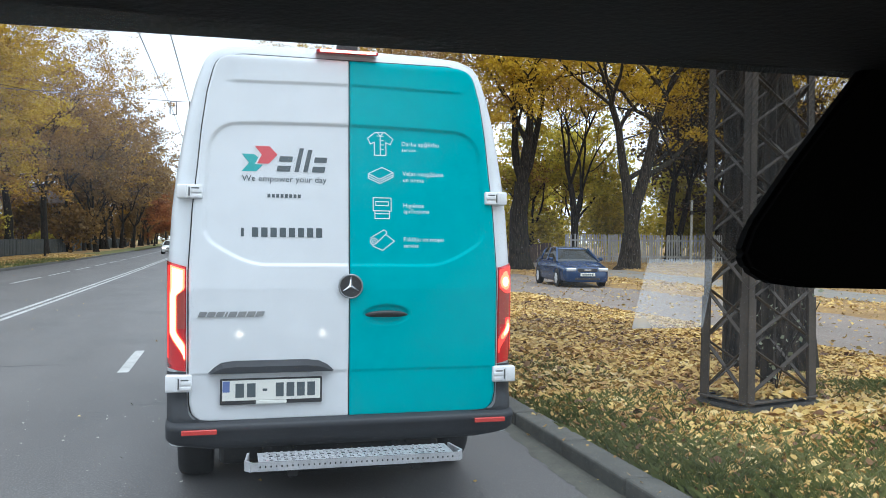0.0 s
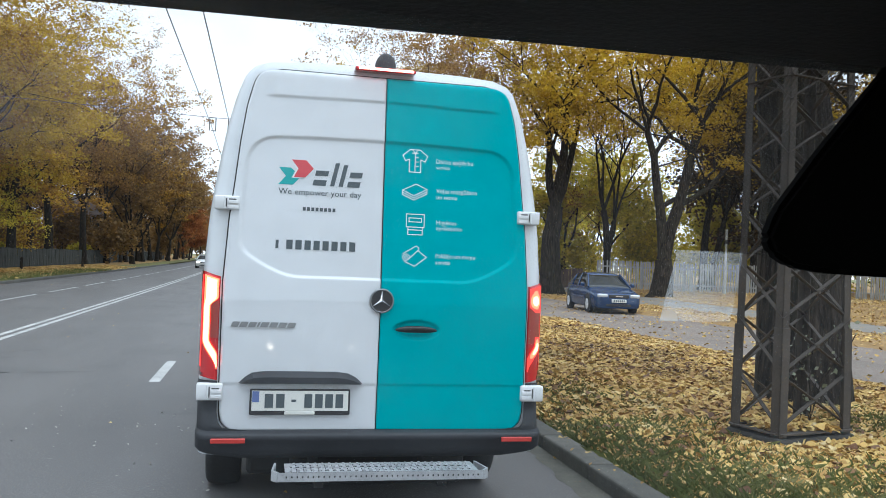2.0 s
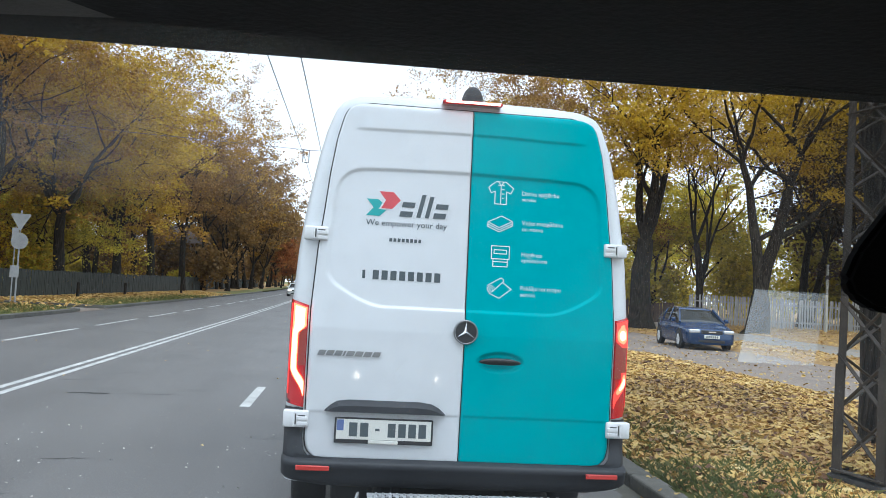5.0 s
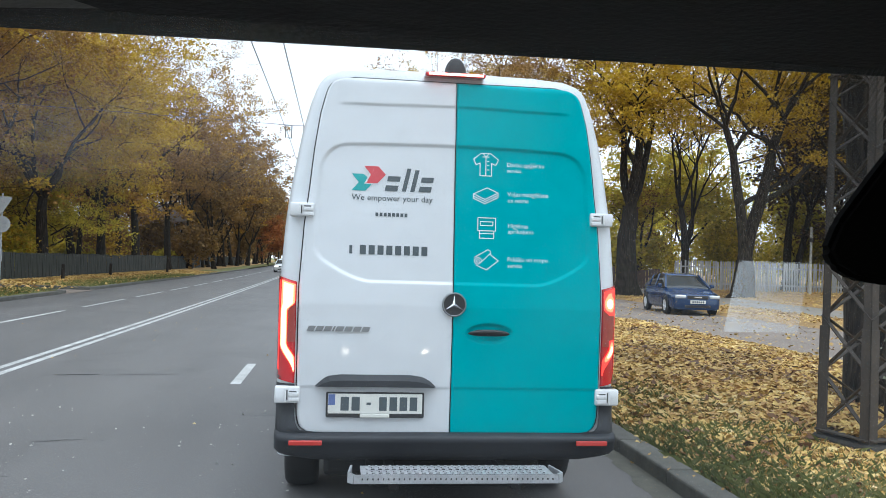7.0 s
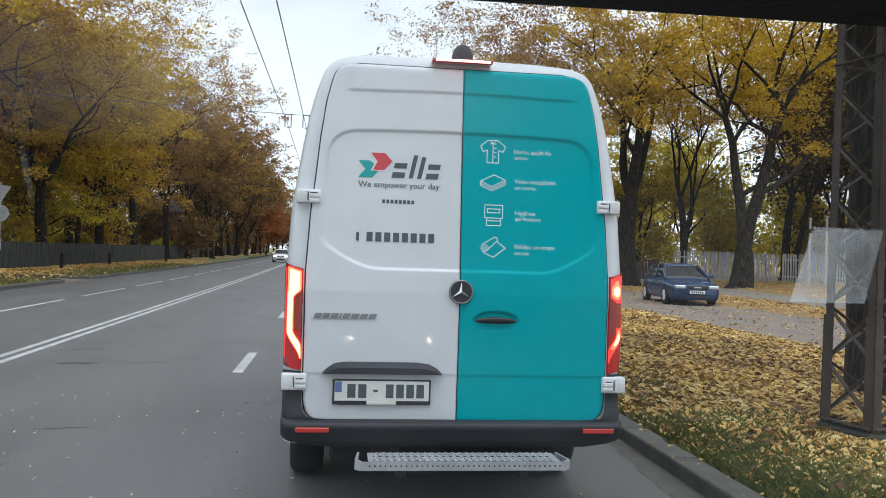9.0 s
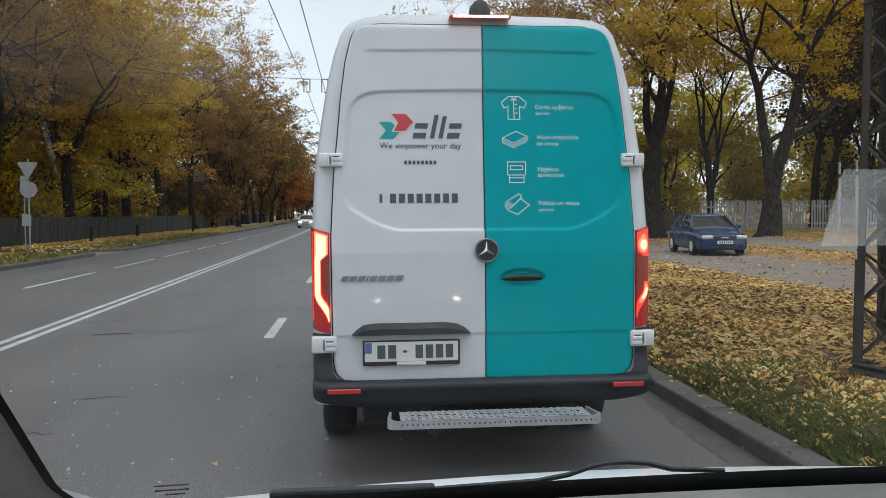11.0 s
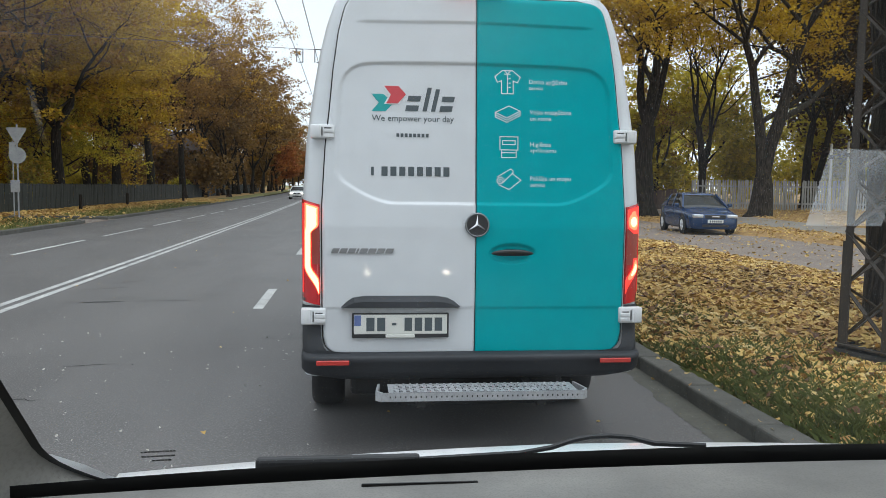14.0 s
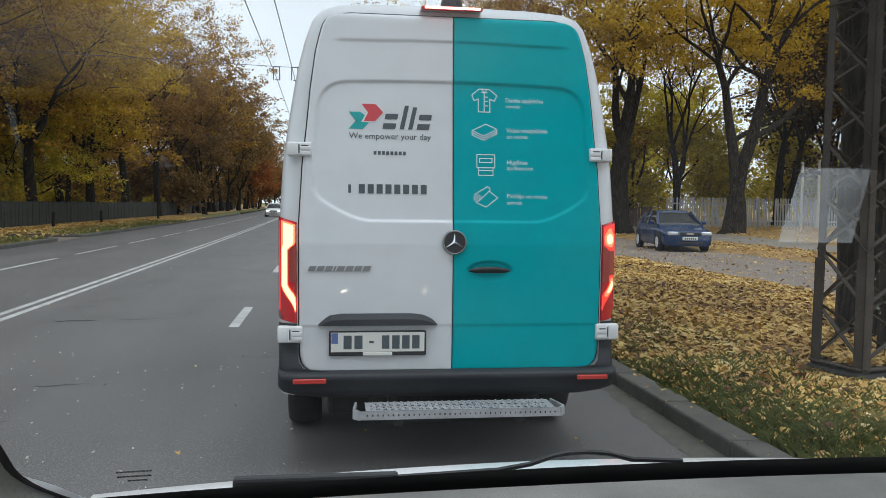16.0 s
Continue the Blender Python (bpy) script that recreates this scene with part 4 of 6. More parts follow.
# perforated step
bm = bmesh.new()
nx, ny = 108, 10
for j in range(ny):
    for i in range(nx):
        if 2 < i < nx - 3 and 0 < j < ny - 1 and (i + 2 * (j % 2)) % 4 in (0, 1) and j % 2 == 1:
            continue
        x0, x1 = -0.50 + 1.01 * i / nx, -0.50 + 1.01 * (i + 1) / nx
        y0, y1 = -0.345 + 0.185 * j / ny, -0.345 + 0.185 * (j + 1) / ny
        bm.faces.new([bm.verts.new(p) for p in ((x0, y0, 0.452), (x1, y0, 0.452), (x1, y1, 0.452), (x0, y1, 0.452))])
nf = 160
for i in range(nf):
    for j in range(5):
        if j == 2 and 2 < i < nf - 3 and i % 4 == 2:
            continue
        x0, x1 = -0.535 + 1.08 * i / nf, -0.535 + 1.08 * (i + 1) / nf
        z0, z1 = 0.405 + 0.0094 * j, 0.405 + 0.0094 * (j + 1)
        bm.faces.new([bm.verts.new(p) for p in ((x0, -0.3495, z0), (x1, -0.3495, z0), (x1, -0.3495, z1), (x0, -0.3495, z1))])
for i in range(26):
    for j in range(4):
        x = -0.475 + 0.037 * i + (0.018 if j % 2 else 0)
        box(x, x + 0.012, -0.32 + 0.04 * j, -0.305 + 0.04 * j, 0.452, 0.461, 0, bm)
bmesh.ops.remove_doubles(bm, verts=bm.verts, dist=1e-5)
step = part("rear_step", bm, M_ZINC, van, "galvanised perforated steel step")
for sgn in (-1, 1):
    bm = bmesh.new()
    for a, b in (((0.535, -0.348, 0.409), (0.562, -0.325, 0.412)), ((0.562, -0.325, 0.412), (0.545, -0.12, 0.400))):
        bar((sgn * a[0], a[1], a[2] + 0.02), (sgn * b[0], b[1], b[2] + 0.02), 0.012, 0.05, bm)
    part("end_plate", bm, M_ZINC, step, "galvanised end plate")
part("support_arm", box(-0.35, -0.3, -0.3, 0.4, 0.36, 0.40), M_SEAL, step)
part("support_arm", box(0.3, 0.35, -0.3, 0.4, 0.36, 0.40), M_SEAL, step)


def wheel(parent, x, y, r, w, sgn, name="wheel"):
    bm = bmesh.new()
    prof = [(0.62, -0.5), (0.9, -0.5), (0.97, -0.42), (1.0, -0.25), (1.0, 0.25), (0.97, 0.42), (0.9, 0.5), (0.62, 0.5)]
    n = 32
    for i in range(n):
        a = 2 * math.pi * i / n
        for rr, ww in prof:
            bm.verts.new((x + ww * w, y + r * rr * math.cos(a), r + r * rr * math.sin(a)))
    bm.verts.ensure_lookup_table()
    k = len(prof)
    for i in range(n):
        for j in range(k - 1):
            bm.faces.new([bm.verts[i * k + j], bm.verts[i * k + j + 1], bm.verts[((i + 1) % n) * k + j + 1], bm.verts[((i + 1) % n) * k + j]])
    bmesh.ops.recalc_face_normals(bm, faces=bm.faces)
    tyre = part(name, bm, M_TYRE, parent, "black rubber tyre", True)
    bm = bmesh.new()
    xo = x + sgn * w * 0.48
    rod((xo - sgn * 0.014, y, r), (xo - sgn * 0.006, y, r), r * 0.66, r * 0.66, 28, bm)
    for i in range(7):
        a = 2 * math.pi * i / 7
        bar((xo, y + 0.05 * math.cos(a), r + 0.05 * math.sin(a)), (xo - sgn * 0.01, y + r * 0.6 * math.cos(a), r + r * 0.6 * math.sin(a)), 0.045, 0.03, bm)
    rod((xo - sgn * 0.03, y, r), (xo + sgn * 0.01, y, r), r * 0.18, r * 0.15, 14, bm)
    part("rim", bm, M_RIM, tyre, "silver rim")
    return tyre


for sgn in (-1, 1):
    wheel(van, sgn * 0.85, 1.2, 0.345, 0.22, sgn)
    wheel(van, sgn * 0.86, 4.9, 0.345, 0.23, sgn)
    mirror = part("side_mirror", box(*sorted((sgn * 1.0, sgn * 1.13)), 4.55, 4.68, 1.45, 1.83, 0.03), M_BLACK, van, "black door mirror housing", True)
    part("mirror_arm", box(*sorted((sgn * 0.9, sgn * 1.02)), 4.6, 4.66, 1.5, 1.56), M_BLACK, mirror)

# ---------------------------------------------------------------- cars


def loft(sections, bm=None, cap=True):
    """Skin half-sections (lists of x, z at a y) and their mirror images into one closed shell."""
    bm = bm or bmesh.new()
    rings = []
    for y, half in sections:
        ring = [bm.verts.new((x, y, z)) for x, z in half] + [bm.verts.new((-x, y, z)) for x, z in reversed(half)]
        rings.append(ring)
    n = len(rings[0])
    for a, b in zip(rings, rings[1:]):
        for i in range(n):
            bm.faces.new([a[i], a[(i + 1) % n], b[(i + 1) % n], b[i]])
    if cap:
        bm.faces.new(rings[0])
        bm.faces.new(rings[-1][::-1])
    bmesh.ops.remove_doubles(bm, verts=bm.verts, dist=1e-4)
    bmesh.ops.recalc_face_normals(bm, faces=bm.faces)
    return bm


def hatchback(at, turn, paint, label, lights_on=False):
    """A small hatchback, its nose towards -y before it is turned."""
    car = thing("parked_car" if not lights_on else "oncoming_car", at, label, "car", "", turn)
    top = lambda y: float(np.interp(y, (-2.08, -2.0, -1.85, -1.0, -0.6, 1.7, 1.95, 2.08), (0.62, 0.69, 0.74, 0.90, 0.93, 0.97, 0.92, 0.62)))
    wid = lambda y: float(np.interp(y, (-2.08, -2.0, -1.8, -1.2, 0, 1.4, 1.9, 2.08), (0.66, 0.77, 0.83, 0.86, 0.868, 0.86, 0.80, 0.66)))
    secs = []
    for y in (-2.08, -2.04, -2.0, -1.93, -1.85, -1.7, -1.4, -1.0, -0.6, 0, 0.6, 1.2, 1.6, 1.8, 1.95, 2.04, 2.08):
        w, h = wid(y), top(y)
        secs.append((y, [(w * 0.9, 0.2), (w * 0.98, 0.25), (w, 0.36), (w, 0.55), (w * 0.985, min(0.68, h - 0.05)), (w * 0.95, h - 0.05), (w * 0.86, h - 0.012), (w * 0.5, h + 0.012), (0.0, h + 0.02)]))
    body = part("body", loft(secs), paint, car, "glossy painted body", True)
    # cabin: glass house and roof
    zc = lambda y: float(np.interp(y, (-1.0, -0.25, 0.0, 0.45, 1.2, 1.45, 1.95), (0.9, 1.35, 1.4, 1.425, 1.37, 1.30, 0.96)))
    secs = []
    for y in (-1.0, -0.8, -0.6, -0.4, -0.25, 0.0, 0.45, 0.9, 1.2, 1.45, 1.7, 1.95):
        z = zc(y)
        k = (z - 0.9) / 0.52
        wt_ = 0.79 - 0.2 * k
        secs.append((y, [(0.79, 0.88), (wt_ + 0.01, max(0.89, z - 0.05)), (wt_ - 0.06, z - 0.008), (0.0, z + 0.006)]))
    cabin = part("windows", loft(secs), M_GLASS, car, "dark reflecting windows", True)
    quarter = []
    for y in (1.12, 1.3, 1.45, 1.6, 1.75, 1.95):
        z = zc(y) + 0.006
        k = (z - 0.9) / 0.52
        wt_ = 0.797 - 0.2 * k
        quarter.append((y, [(0.797, 0.88), (wt_ + 0.01, max(0.89, z - 0.05)), (wt_ - 0.06, z - 0.006), (0.0, z + 0.004)]))
    part("hatch", loft(quarter), paint, car, "", True)
    roof = [(y, [(0.6 - 0.06 * abs(y - 0.4), zc(y) - 0.045), (0.565 - 0.05 * abs(y - 0.4), zc(y) - 0.002), (0.4, zc(y) + 0.01), (0, zc(y) + 0.016)]) for y in (-0.27, -0.1, 0.2, 0.6, 1.0, 1.3, 1.42)]
    part("roof", loft(roof), paint, car, "", True)
    for sgn in (-1, 1):
        part("pillar", bar((sgn * 0.785, -1.0, 0.9), (sgn * 0.59, -0.27, 1.365), 0.06, 0.05), paint, cabin)
        part("pillar", bar((sgn * 0.79, 0.35, 0.9), (sgn * 0.6, 0.4, 1.38), 0.07, 0.04), paint, cabin)
        for y in (-1.2, 1.31):
            arch = part("wheel_arch", disc((sgn * 0.838, y, 0.33), 0.355, 0.056, "X", 30), M_SEAL, car, "black wheel arch")
            wheel(car, sgn * 0.79, y, 0.31, 0.19, sgn)
        m = part("door_mirror", box(*sorted((sgn * 0.86, sgn * 1.01)), -0.78, -0.66, 0.92, 1.05, 0.03), paint, car, "", True)
        hl = part("headlight", box(*sorted((sgn * 0.40, sgn * 0.755)), -2.10, -1.86, 0.575, 0.70, 0.035), M_HEADLIGHT if not lights_on else M_BEAM, car, "clear headlight", True)
        part("fog_slot", box(*sorted((sgn * 0.42, sgn * 0.66)), -2.075, -2.0, 0.30, 0.38, 0.015), M_BLACK, car)
        part("door_handle", box(*sorted((sgn * 0.855, sgn * 0.885)), 0.05, 0.2, 0.78, 0.81, 0.008), paint, car)
        part("side_strip", box(*sorted((sgn * 0.855, sgn * 0.882)), -0.85, 1.0, 0.50, 0.56, 0.008), paint, car)
    grille = part("grille", box(-0.36, 0.36, -2.10, -2.0, 0.565, 0.68, 0.02), M_BLACK, car, "black grille with a chrome mark")
    part("chrome_mark", box(-0.13, 0.13, -2.112, -2.09, 0.6, 0.645, 0.01), M_CHROME, grille, "chrome mark")
    part("bumper_gap", box(-0.45, 0.45, -2.095, -2.03, 0.27, 0.36, 0.02), M_BLACK, car, "black lower air intake")
    npl = part("number_plate", box(-0.26, 0.26, -2.125, -2.07, 0.41, 0.52, 0.006), M_PLATE, car, "white number plate with dark bars")
    for i in range(6):
        part("plate_bar", box(-0.2 + 0.07 * i, -0.155 + 0.07 * i, -2.129, -2.12, 0.43, 0.5), M_INK, npl)
    return car


M_BEAM = glow("headlight_on", (1.0, 0.95, 0.85), 2.5)
hatchback((12.57, 28.87, 0.0), -6.0, M_BLUE, "dark blue hatchback parked on the service road")
hatchback((-5.7, 90, 0.0), 0.5, M_CARWHITE, "white hatchback far down the street with headlights on", True)


def box_van(at):
    """A white van parked far off under the trees."""
    v = thing("parked_van", at, "white panel van parked far off under trees", "van")
    secs = []
    for y, h, w in ((-2.6, 0.8, 0.85), (-2.5, 1.1, 0.95), (-1.9, 1.25, 0.98), (-1.3, 2.1, 0.96), (-1.0, 2.25, 0.96), (2.4, 2.3, 0.97), (2.5, 2.2, 0.94)):
        secs.append((y, [(w, 0.35), (w, min(1.2, h - 0.1)), (w * 0.93, h - 0.1), (w * 0.8, h), (0, h + 0.03)]))
    part("body", loft(secs), M_CARWHITE, v, "", True)
    part("windscreen", loft([(-1.93, [(0.8, 1.28), (0.7, 1.3), (0, 1.31)]), (-1.36, [(0.78, 2.0), (0.68, 2.03), (0, 2.05)])]), M_GLASS, v, "dark windscreen")
    for sgn in (-1, 1):
        for y in (-1.7, 1.6):
            wheel(v, sgn * 0.85, y, 0.33, 0.2, sgn)
        part("headlight", box(*sorted((sgn * 0.5, sgn * 0.85)), -2.58, -2.4, 0.78, 0.98, 0.03), M_HEADLIGHT, v)
    return v


box_van((-16.2 + bend(172), 172, 0.1))

# ---------------------------------------------------------------- lattice mast at the kerb
mast = thing("lattice_mast", (4.74, 6.46, 0), "rust-brown riveted steel lattice mast on the verge", "mast", "", 14.0)
HU, HV, TOP = 0.415, 0.25, 9.0


def leg_at(su, sv, z):
    k = 1 - 0.20 * z / TOP
    return Vector((su * HU * k, sv * HV * k, z))


def angle_iron(a, b, su, sv, w=0.075, t=0.009):
    """An L-shaped leg whose corner points outwards."""
    bm = bmesh.new()
    pa, pb = Vector(a), Vector(b)
    for p0, p1 in (((0, 0), (-su * w, -sv * t)), ((0, 0), (-su * t, -sv * w))):
        vs = []
        for p in (pa, pb):
            for x in (p0[0], p1[0]):
                for y in (p0[1], p1[1]):
                    vs.append(bm.verts.new((p.x + x, p.y + y, p.z)))
        bmesh.ops.convex_hull(bm, input=vs)
    return bm


for su in (-1, 1):
    for sv in (-1, 1):
        part("leg", angle_iron(leg_at(su, sv, 0.15), leg_at(su, sv, TOP), su, sv), M_STEEL, mast, "rust-brown angle iron leg")
        part("leg_sleeve", angle_iron(leg_at(su, sv, 0.15) + Vector((su * 0.012, sv * 0.012, 0)), leg_at(su, sv, 1.12) + Vector((su * 0.012, sv * 0.012, 0)), su, sv, 0.09), M_STEEL, mast)
faces_ = [((-1, -1), (1, -1)), ((-1, 1), (1, 1)), ((-1, -1), (-1, 1)), ((1, -1), (1, 1))]
bay = 0.45
brace_n = int((TOP - 0.4) / bay)
for a, b in faces_:
    off = Vector(((a[0] + b[0]) * 0.5, (a[1] + b[1]) * 0.5, 0)) * -0.012
    for k in range(brace_n):
        z0, z1 = 0.3 + k * bay, 0.3 + (k + 1) * bay
        part("brace", bar(leg_at(*a, z0) + off, leg_at(*b, z1) + off, 0.042, 0.008), M_STEEL, mast)
        part("brace", bar(leg_at(*b, z0) + off * 1.8, leg_at(*a, z1) + off * 1.8, 0.042, 0.008), M_STEEL, mast)
    for z in (0.26, 3.2, 6.0, 8.9):
        part("collar", bar(leg_at(*a, z), leg_at(*b, z), 0.09 if z < 0.3 else 0.05, 0.012), M_STEEL, mast)
    for k in range(0, 6):
        m_ = (leg_at(*a, 0.3 + (k + 0.5) * bay) + leg_at(*b, 0.3 + (k + 0.5) * bay)) / 2
        part("rivet", disc(m_ * 1.0, 0.018, 0.03, "Y" if a[1] == b[1] else "X", 8), M_STEEL, mast)
part("footing", box(-0.46, 0.46, -0.29, 0.29, -0.1, 0.23, 0.03), M_CONC, mast, "dark concrete footing")

# ---------------------------------------------------------------- fences, posts, signs


def picket_fence(name, a, b, height, material, label, pitch=0.135, wd=0.085, rail=True, gaps=0.04, ground=ground_right):
    a, b = Vector((*a, 0)), Vector((*b, 0))
    d = b - a
    n = int(d.length / pitch)
    root = thing(name, a, label, "fence", "", math.degrees(math.atan2(d.y, d.x)))
    bm = bmesh.new()
    vs = [bm.verts.new(p) for p in ((-wd / 2, -0.011, 0), (wd / 2, -0.011, 0), (wd / 2, -0.011, height - 0.04), (0, -0.011, height), (-wd / 2, -0.011, height - 0.04))]
    f = bm.faces.new(vs)
    e = bmesh.ops.extrude_face_region(bm, geom=[f])
    bmesh.ops.translate(bm, verts=[g for g in e["geom"] if isinstance(g, bmesh.types.BMVert)], vec=(0, 0.022, 0))
    bmesh.ops.recalc_face_normals(bm, faces=bm.faces)
    me = bpy.data.meshes.new("picket")
    bm.to_mesh(me)
    bm.free()
    me.materials.append(material)
    rng = random.Random(n)
    for i in range(n):
        if rng.random() < gaps:
            continue
        p = a + d * (i / n)
        share("picket", me, root, at=pose(i * pitch, rng.uniform(-0.01, 0.01), ground(p.x, p.y) + rng.uniform(-0.03, 0.03), 0, rng.uniform(-1.2, 1.2), 0))
    g0, g1 = ground(a.x, a.y), ground(b.x, b.y)
    for z in (0.35, height - 0.35):
        part("rail", bar((0, 0.03, g0 + z), (d.length, 0.03, g1 + z), 0.05, 0.08), material, root)
    for i in range(int(d.length / 2.5) + 1):
        p = a + d * min(1, i * 2.5 / d.length)
        part("post", box(i * 2.5 - 0.05, i * 2.5 + 0.05, 0.05, 0.15, ground(p.x, p.y) - 0.1, ground(p.x, p.y) + height - 0.1, 0.01), material, root)
    return root


picket_fence("picket_fence", (18.9, 44.2), (24.55, 43.0), 1.62, M_PICKET, "weathered white wooden picket fence among trees")
picket_fence("picket_fence", (24.6, 42.9), (31.5, 39.0), 1.62, M_PICKET, "weathered white wooden picket fence among trees")
picket_fence("picket_fence", (31.5, 38.8), (37, 22), 1.6, M_PICKET, "weathered grey wooden picket fence among trees")
picket_fence("board_fence", (13.6, 43.5), (16.4, 43.2), 1.5, M_BOARD, "dark brown board fence behind a parked car", 0.16, 0.15, gaps=0.0)
picket_fence("board_fence", (16.4, 46.0), (18.6, 45.2), 1.1, M_BOARD, "low dark brown board fence", 0.16, 0.15, gaps=0.0)
for x, y, h in ((24.5, 40.2, 3.4), (25.55, 40.4, 3.5)):
    root = thing("concrete_post", (x, y, ground_right(x, y)), "slim pale concrete post by the fence", "post", "pale posts")
    part("shaft", rod((0, 0, -0.1), (0, 0, h), 0.075, 0.06, 10), M_POST, root)
    part("cap", rod((0, 0, h), (0, 0, h + 0.08), 0.085, 0.05, 10), M_POST, root)
    part("band", rod((0, 0, h - 0.7), (0, 0, h - 0.5), 0.08, 0.078, 10), M_CONC, root)


def left_ground(x, y):
    return ground_left(x, y)


for y0, y1 in ((36, 58), (58, 84), (84, 118), (118, 160)):
    picket_fence("park_fence", (-14.6 + bend(y0), y0), (-14.6 + bend(y1), y1), 1.32, M_GREENFENCE, "dark green park fence under the trees", 0.24 if y0 > 50 else 0.18, 0.2 if y0 > 50 else 0.15, gaps=0.0, ground=left_ground)
picket_fence("park_fence", (-26, 36.5), (-15.2, 36.2), 1.32, M_GREENFENCE, "dark green park fence beside the driveway", 0.2, 0.13, gaps=0.0, ground=left_ground)

sign = thing("road_sign", (-12.35, 32.9, 0.12), "grey backs of a triangular and a round road sign", "road sign")
part("pole", rod((0, 0, -0.1), (0, 0, 3.55), 0.03, 0.03, 10), M_SIGNBACK, sign)
bm = bmesh.new()
tri = [bm.verts.new(p) for p in ((-0.40, -0.05, 3.42), (0.40, -0.05, 3.42), (0.0, -0.05, 2.76))]
f = bm.faces.new(tri)
e = bmesh.ops.extrude_face_region(bm, geom=[f])
bmesh.ops.translate(bm, verts=[g for g in e["geom"] if isinstance(g, bmesh.types.BMVert)], vec=(0, 0.02, 0))
bmesh.ops.bevel(bm, geom=[e_ for e_ in bm.edges if abs((e_.verts[0].co - e_.verts[1].co).y) > 0.01], offset=0.05, segments=3, affect="EDGES")
bmesh.ops.recalc_face_normals(bm, faces=bm.faces)
part("triangle_plate", bm, M_SIGNBACK, sign, "grey back of a triangular sign")
part("round_plate", disc((0.02, -0.05, 2.38), 0.31, 0.02), M_SIGNBACK, sign, "grey back of a round sign")
part("small_plate", box(-0.25, 0.08, -0.06, -0.04, 1.0, 1.45, 0.005), M_SIGNBACK, sign, "small grey plate")
part("side_plate", box(-0.5, -0.25, 0.5, 0.52, 2.3, 2.9, 0.01), M_SIGNBACK, sign, "small side plate")
part("side_pole", rod((-0.37, 0.53, -0.1), (-0.37, 0.53, 2.95), 0.025, 0.025, 8), M_SIGNBACK, sign)
for y, x in ((44, -13.6), (52, -13.4), (66, -12.9)):
    root = thing("bollard", (x, y, 0.12), "short dark bollard on the lawn", "bollard", "lawn bollards")
    part("stump", rod((0, 0, -0.1), (0, 0, 0.75), 0.09, 0.08, 10), M_BARK, root)
    part("top", rod((0, 0, 0.75), (0, 0, 0.79), 0.08, 0.05, 10), M_BARK, root)


def house(at, size, label, turn=0.0, wallm=M_PINK):
    """A plain house far off among the trees."""
    w, d, h = size
    root = thing("house", at, label, "house", "", turn)
    part("wall", box(-w / 2, w / 2, 0, d, -0.3, h), wallm, root)
    bm = bmesh.new()
    vs = [bm.verts.new(p) for p in ((-w / 2 - 0.4, -0.4, h), (w / 2 + 0.4, -0.4, h), (w / 2 + 0.4, d + 0.4, h), (-w / 2 - 0.4, d + 0.4, h), (-w / 2 - 0.4, d / 2, h + 2.4), (w / 2 + 0.4, d / 2, h + 2.4))]
    for ids in ((0, 1, 5, 4), (2, 3, 4, 5), (0, 4, 3), (1, 2, 5), (0, 3, 2, 1)):
        bm.faces.new([vs[i] for i in ids])
    part("roof", bm, M_ROOF, root)
    for i in range(4):
        for j in range(2):
            x, z = -w / 2 + (i + 0.5) * w / 4, 0.9 + j * 2.9
            win = part("window", box(x - 0.6, x + 0.6, -0.06, 0.05, z, z + 1.5, 0.02), M_PICKET, root, "white framed window")
            for s in (-0.28, 0.28):
                part("pane", box(x + s - 0.25, x + s + 0.25, -0.08, -0.05, z + 0.1, z + 1.4), M_GLASS, win)
    return root


house((-21, 104, 0.1), (5, 6, 5.5), "faded pink house glimpsed between tree trunks", 20)
house((-9, 330, 0.0), (14, 9, 7.0), "pale distant house at the end of the street", 0)

# ---------------------------------------------------------------- the car the camera sits in
CX, GY, GZ = 0.69, 1.05, 1.245


def glass_y(z):
    return GY - (z - GZ) * 1.012


own = thing("own_car", (0, 0, 0), "dark cabin of the waiting car seen from its seat", "car interior")
pane = sheet(lambda u, z: (CX + u * (0.76 - 0.12 * (z - GZ) / 0.43), glass_y(z) - 0.03 * u * u, z), lin(-1, 1, 13), lin(1.22, 1.68, 8), "windscreen", M_PANE)
glass = share("windscreen", pane, own, "clear slightly dusty windscreen")
glass.visible_shadow = False
frit = sheet(lambda u, v: (CX + u * 0.80, glass_y(1.24) - 0.03 * u * u - 0.006, 1.19 + (0.047 - 0.014 * u * u) * v), lin(-1, 1, 61), lin(0, 1, 3), "glass_border", M_FRIT)
share("glass_border", frit, own, "black border along the glass")
dash = sheet(lambda u, v: (CX + 0.85 * u, 1.03 - 0.55 * v - 0.03 * u * u, 1.226 - 0.010 * u * u - 0.002 * math.cos(v * 9) - (0.25 * (v - 0.75) ** 2 * 16 if v > 0.75 else 0)), lin(-1, 1, 41), lin(0, 1, 30), "dashboard", M_DASH)
dash_ob = share("dashboard", dash, own, "grey grained dashboard top")
bm = bmesh.new()
box(0.24, 0.36, 0.994, 0.997, 1.2195, 1.2245, 0.001, bm)
part("air_vent", bm, M_FRIT, dash_ob, "black demister slot")
# left pillar with its dark rubber edge
def pillar_f(u, v):
    z = 1.19 + 0.50 * v
    x = -0.087 + 14 * max(0.0, 1.262 - z) ** 2
    return x - 0.20 * u, glass_y(z) - 0.005 - 0.14 * math.sin(u * 1.5), z


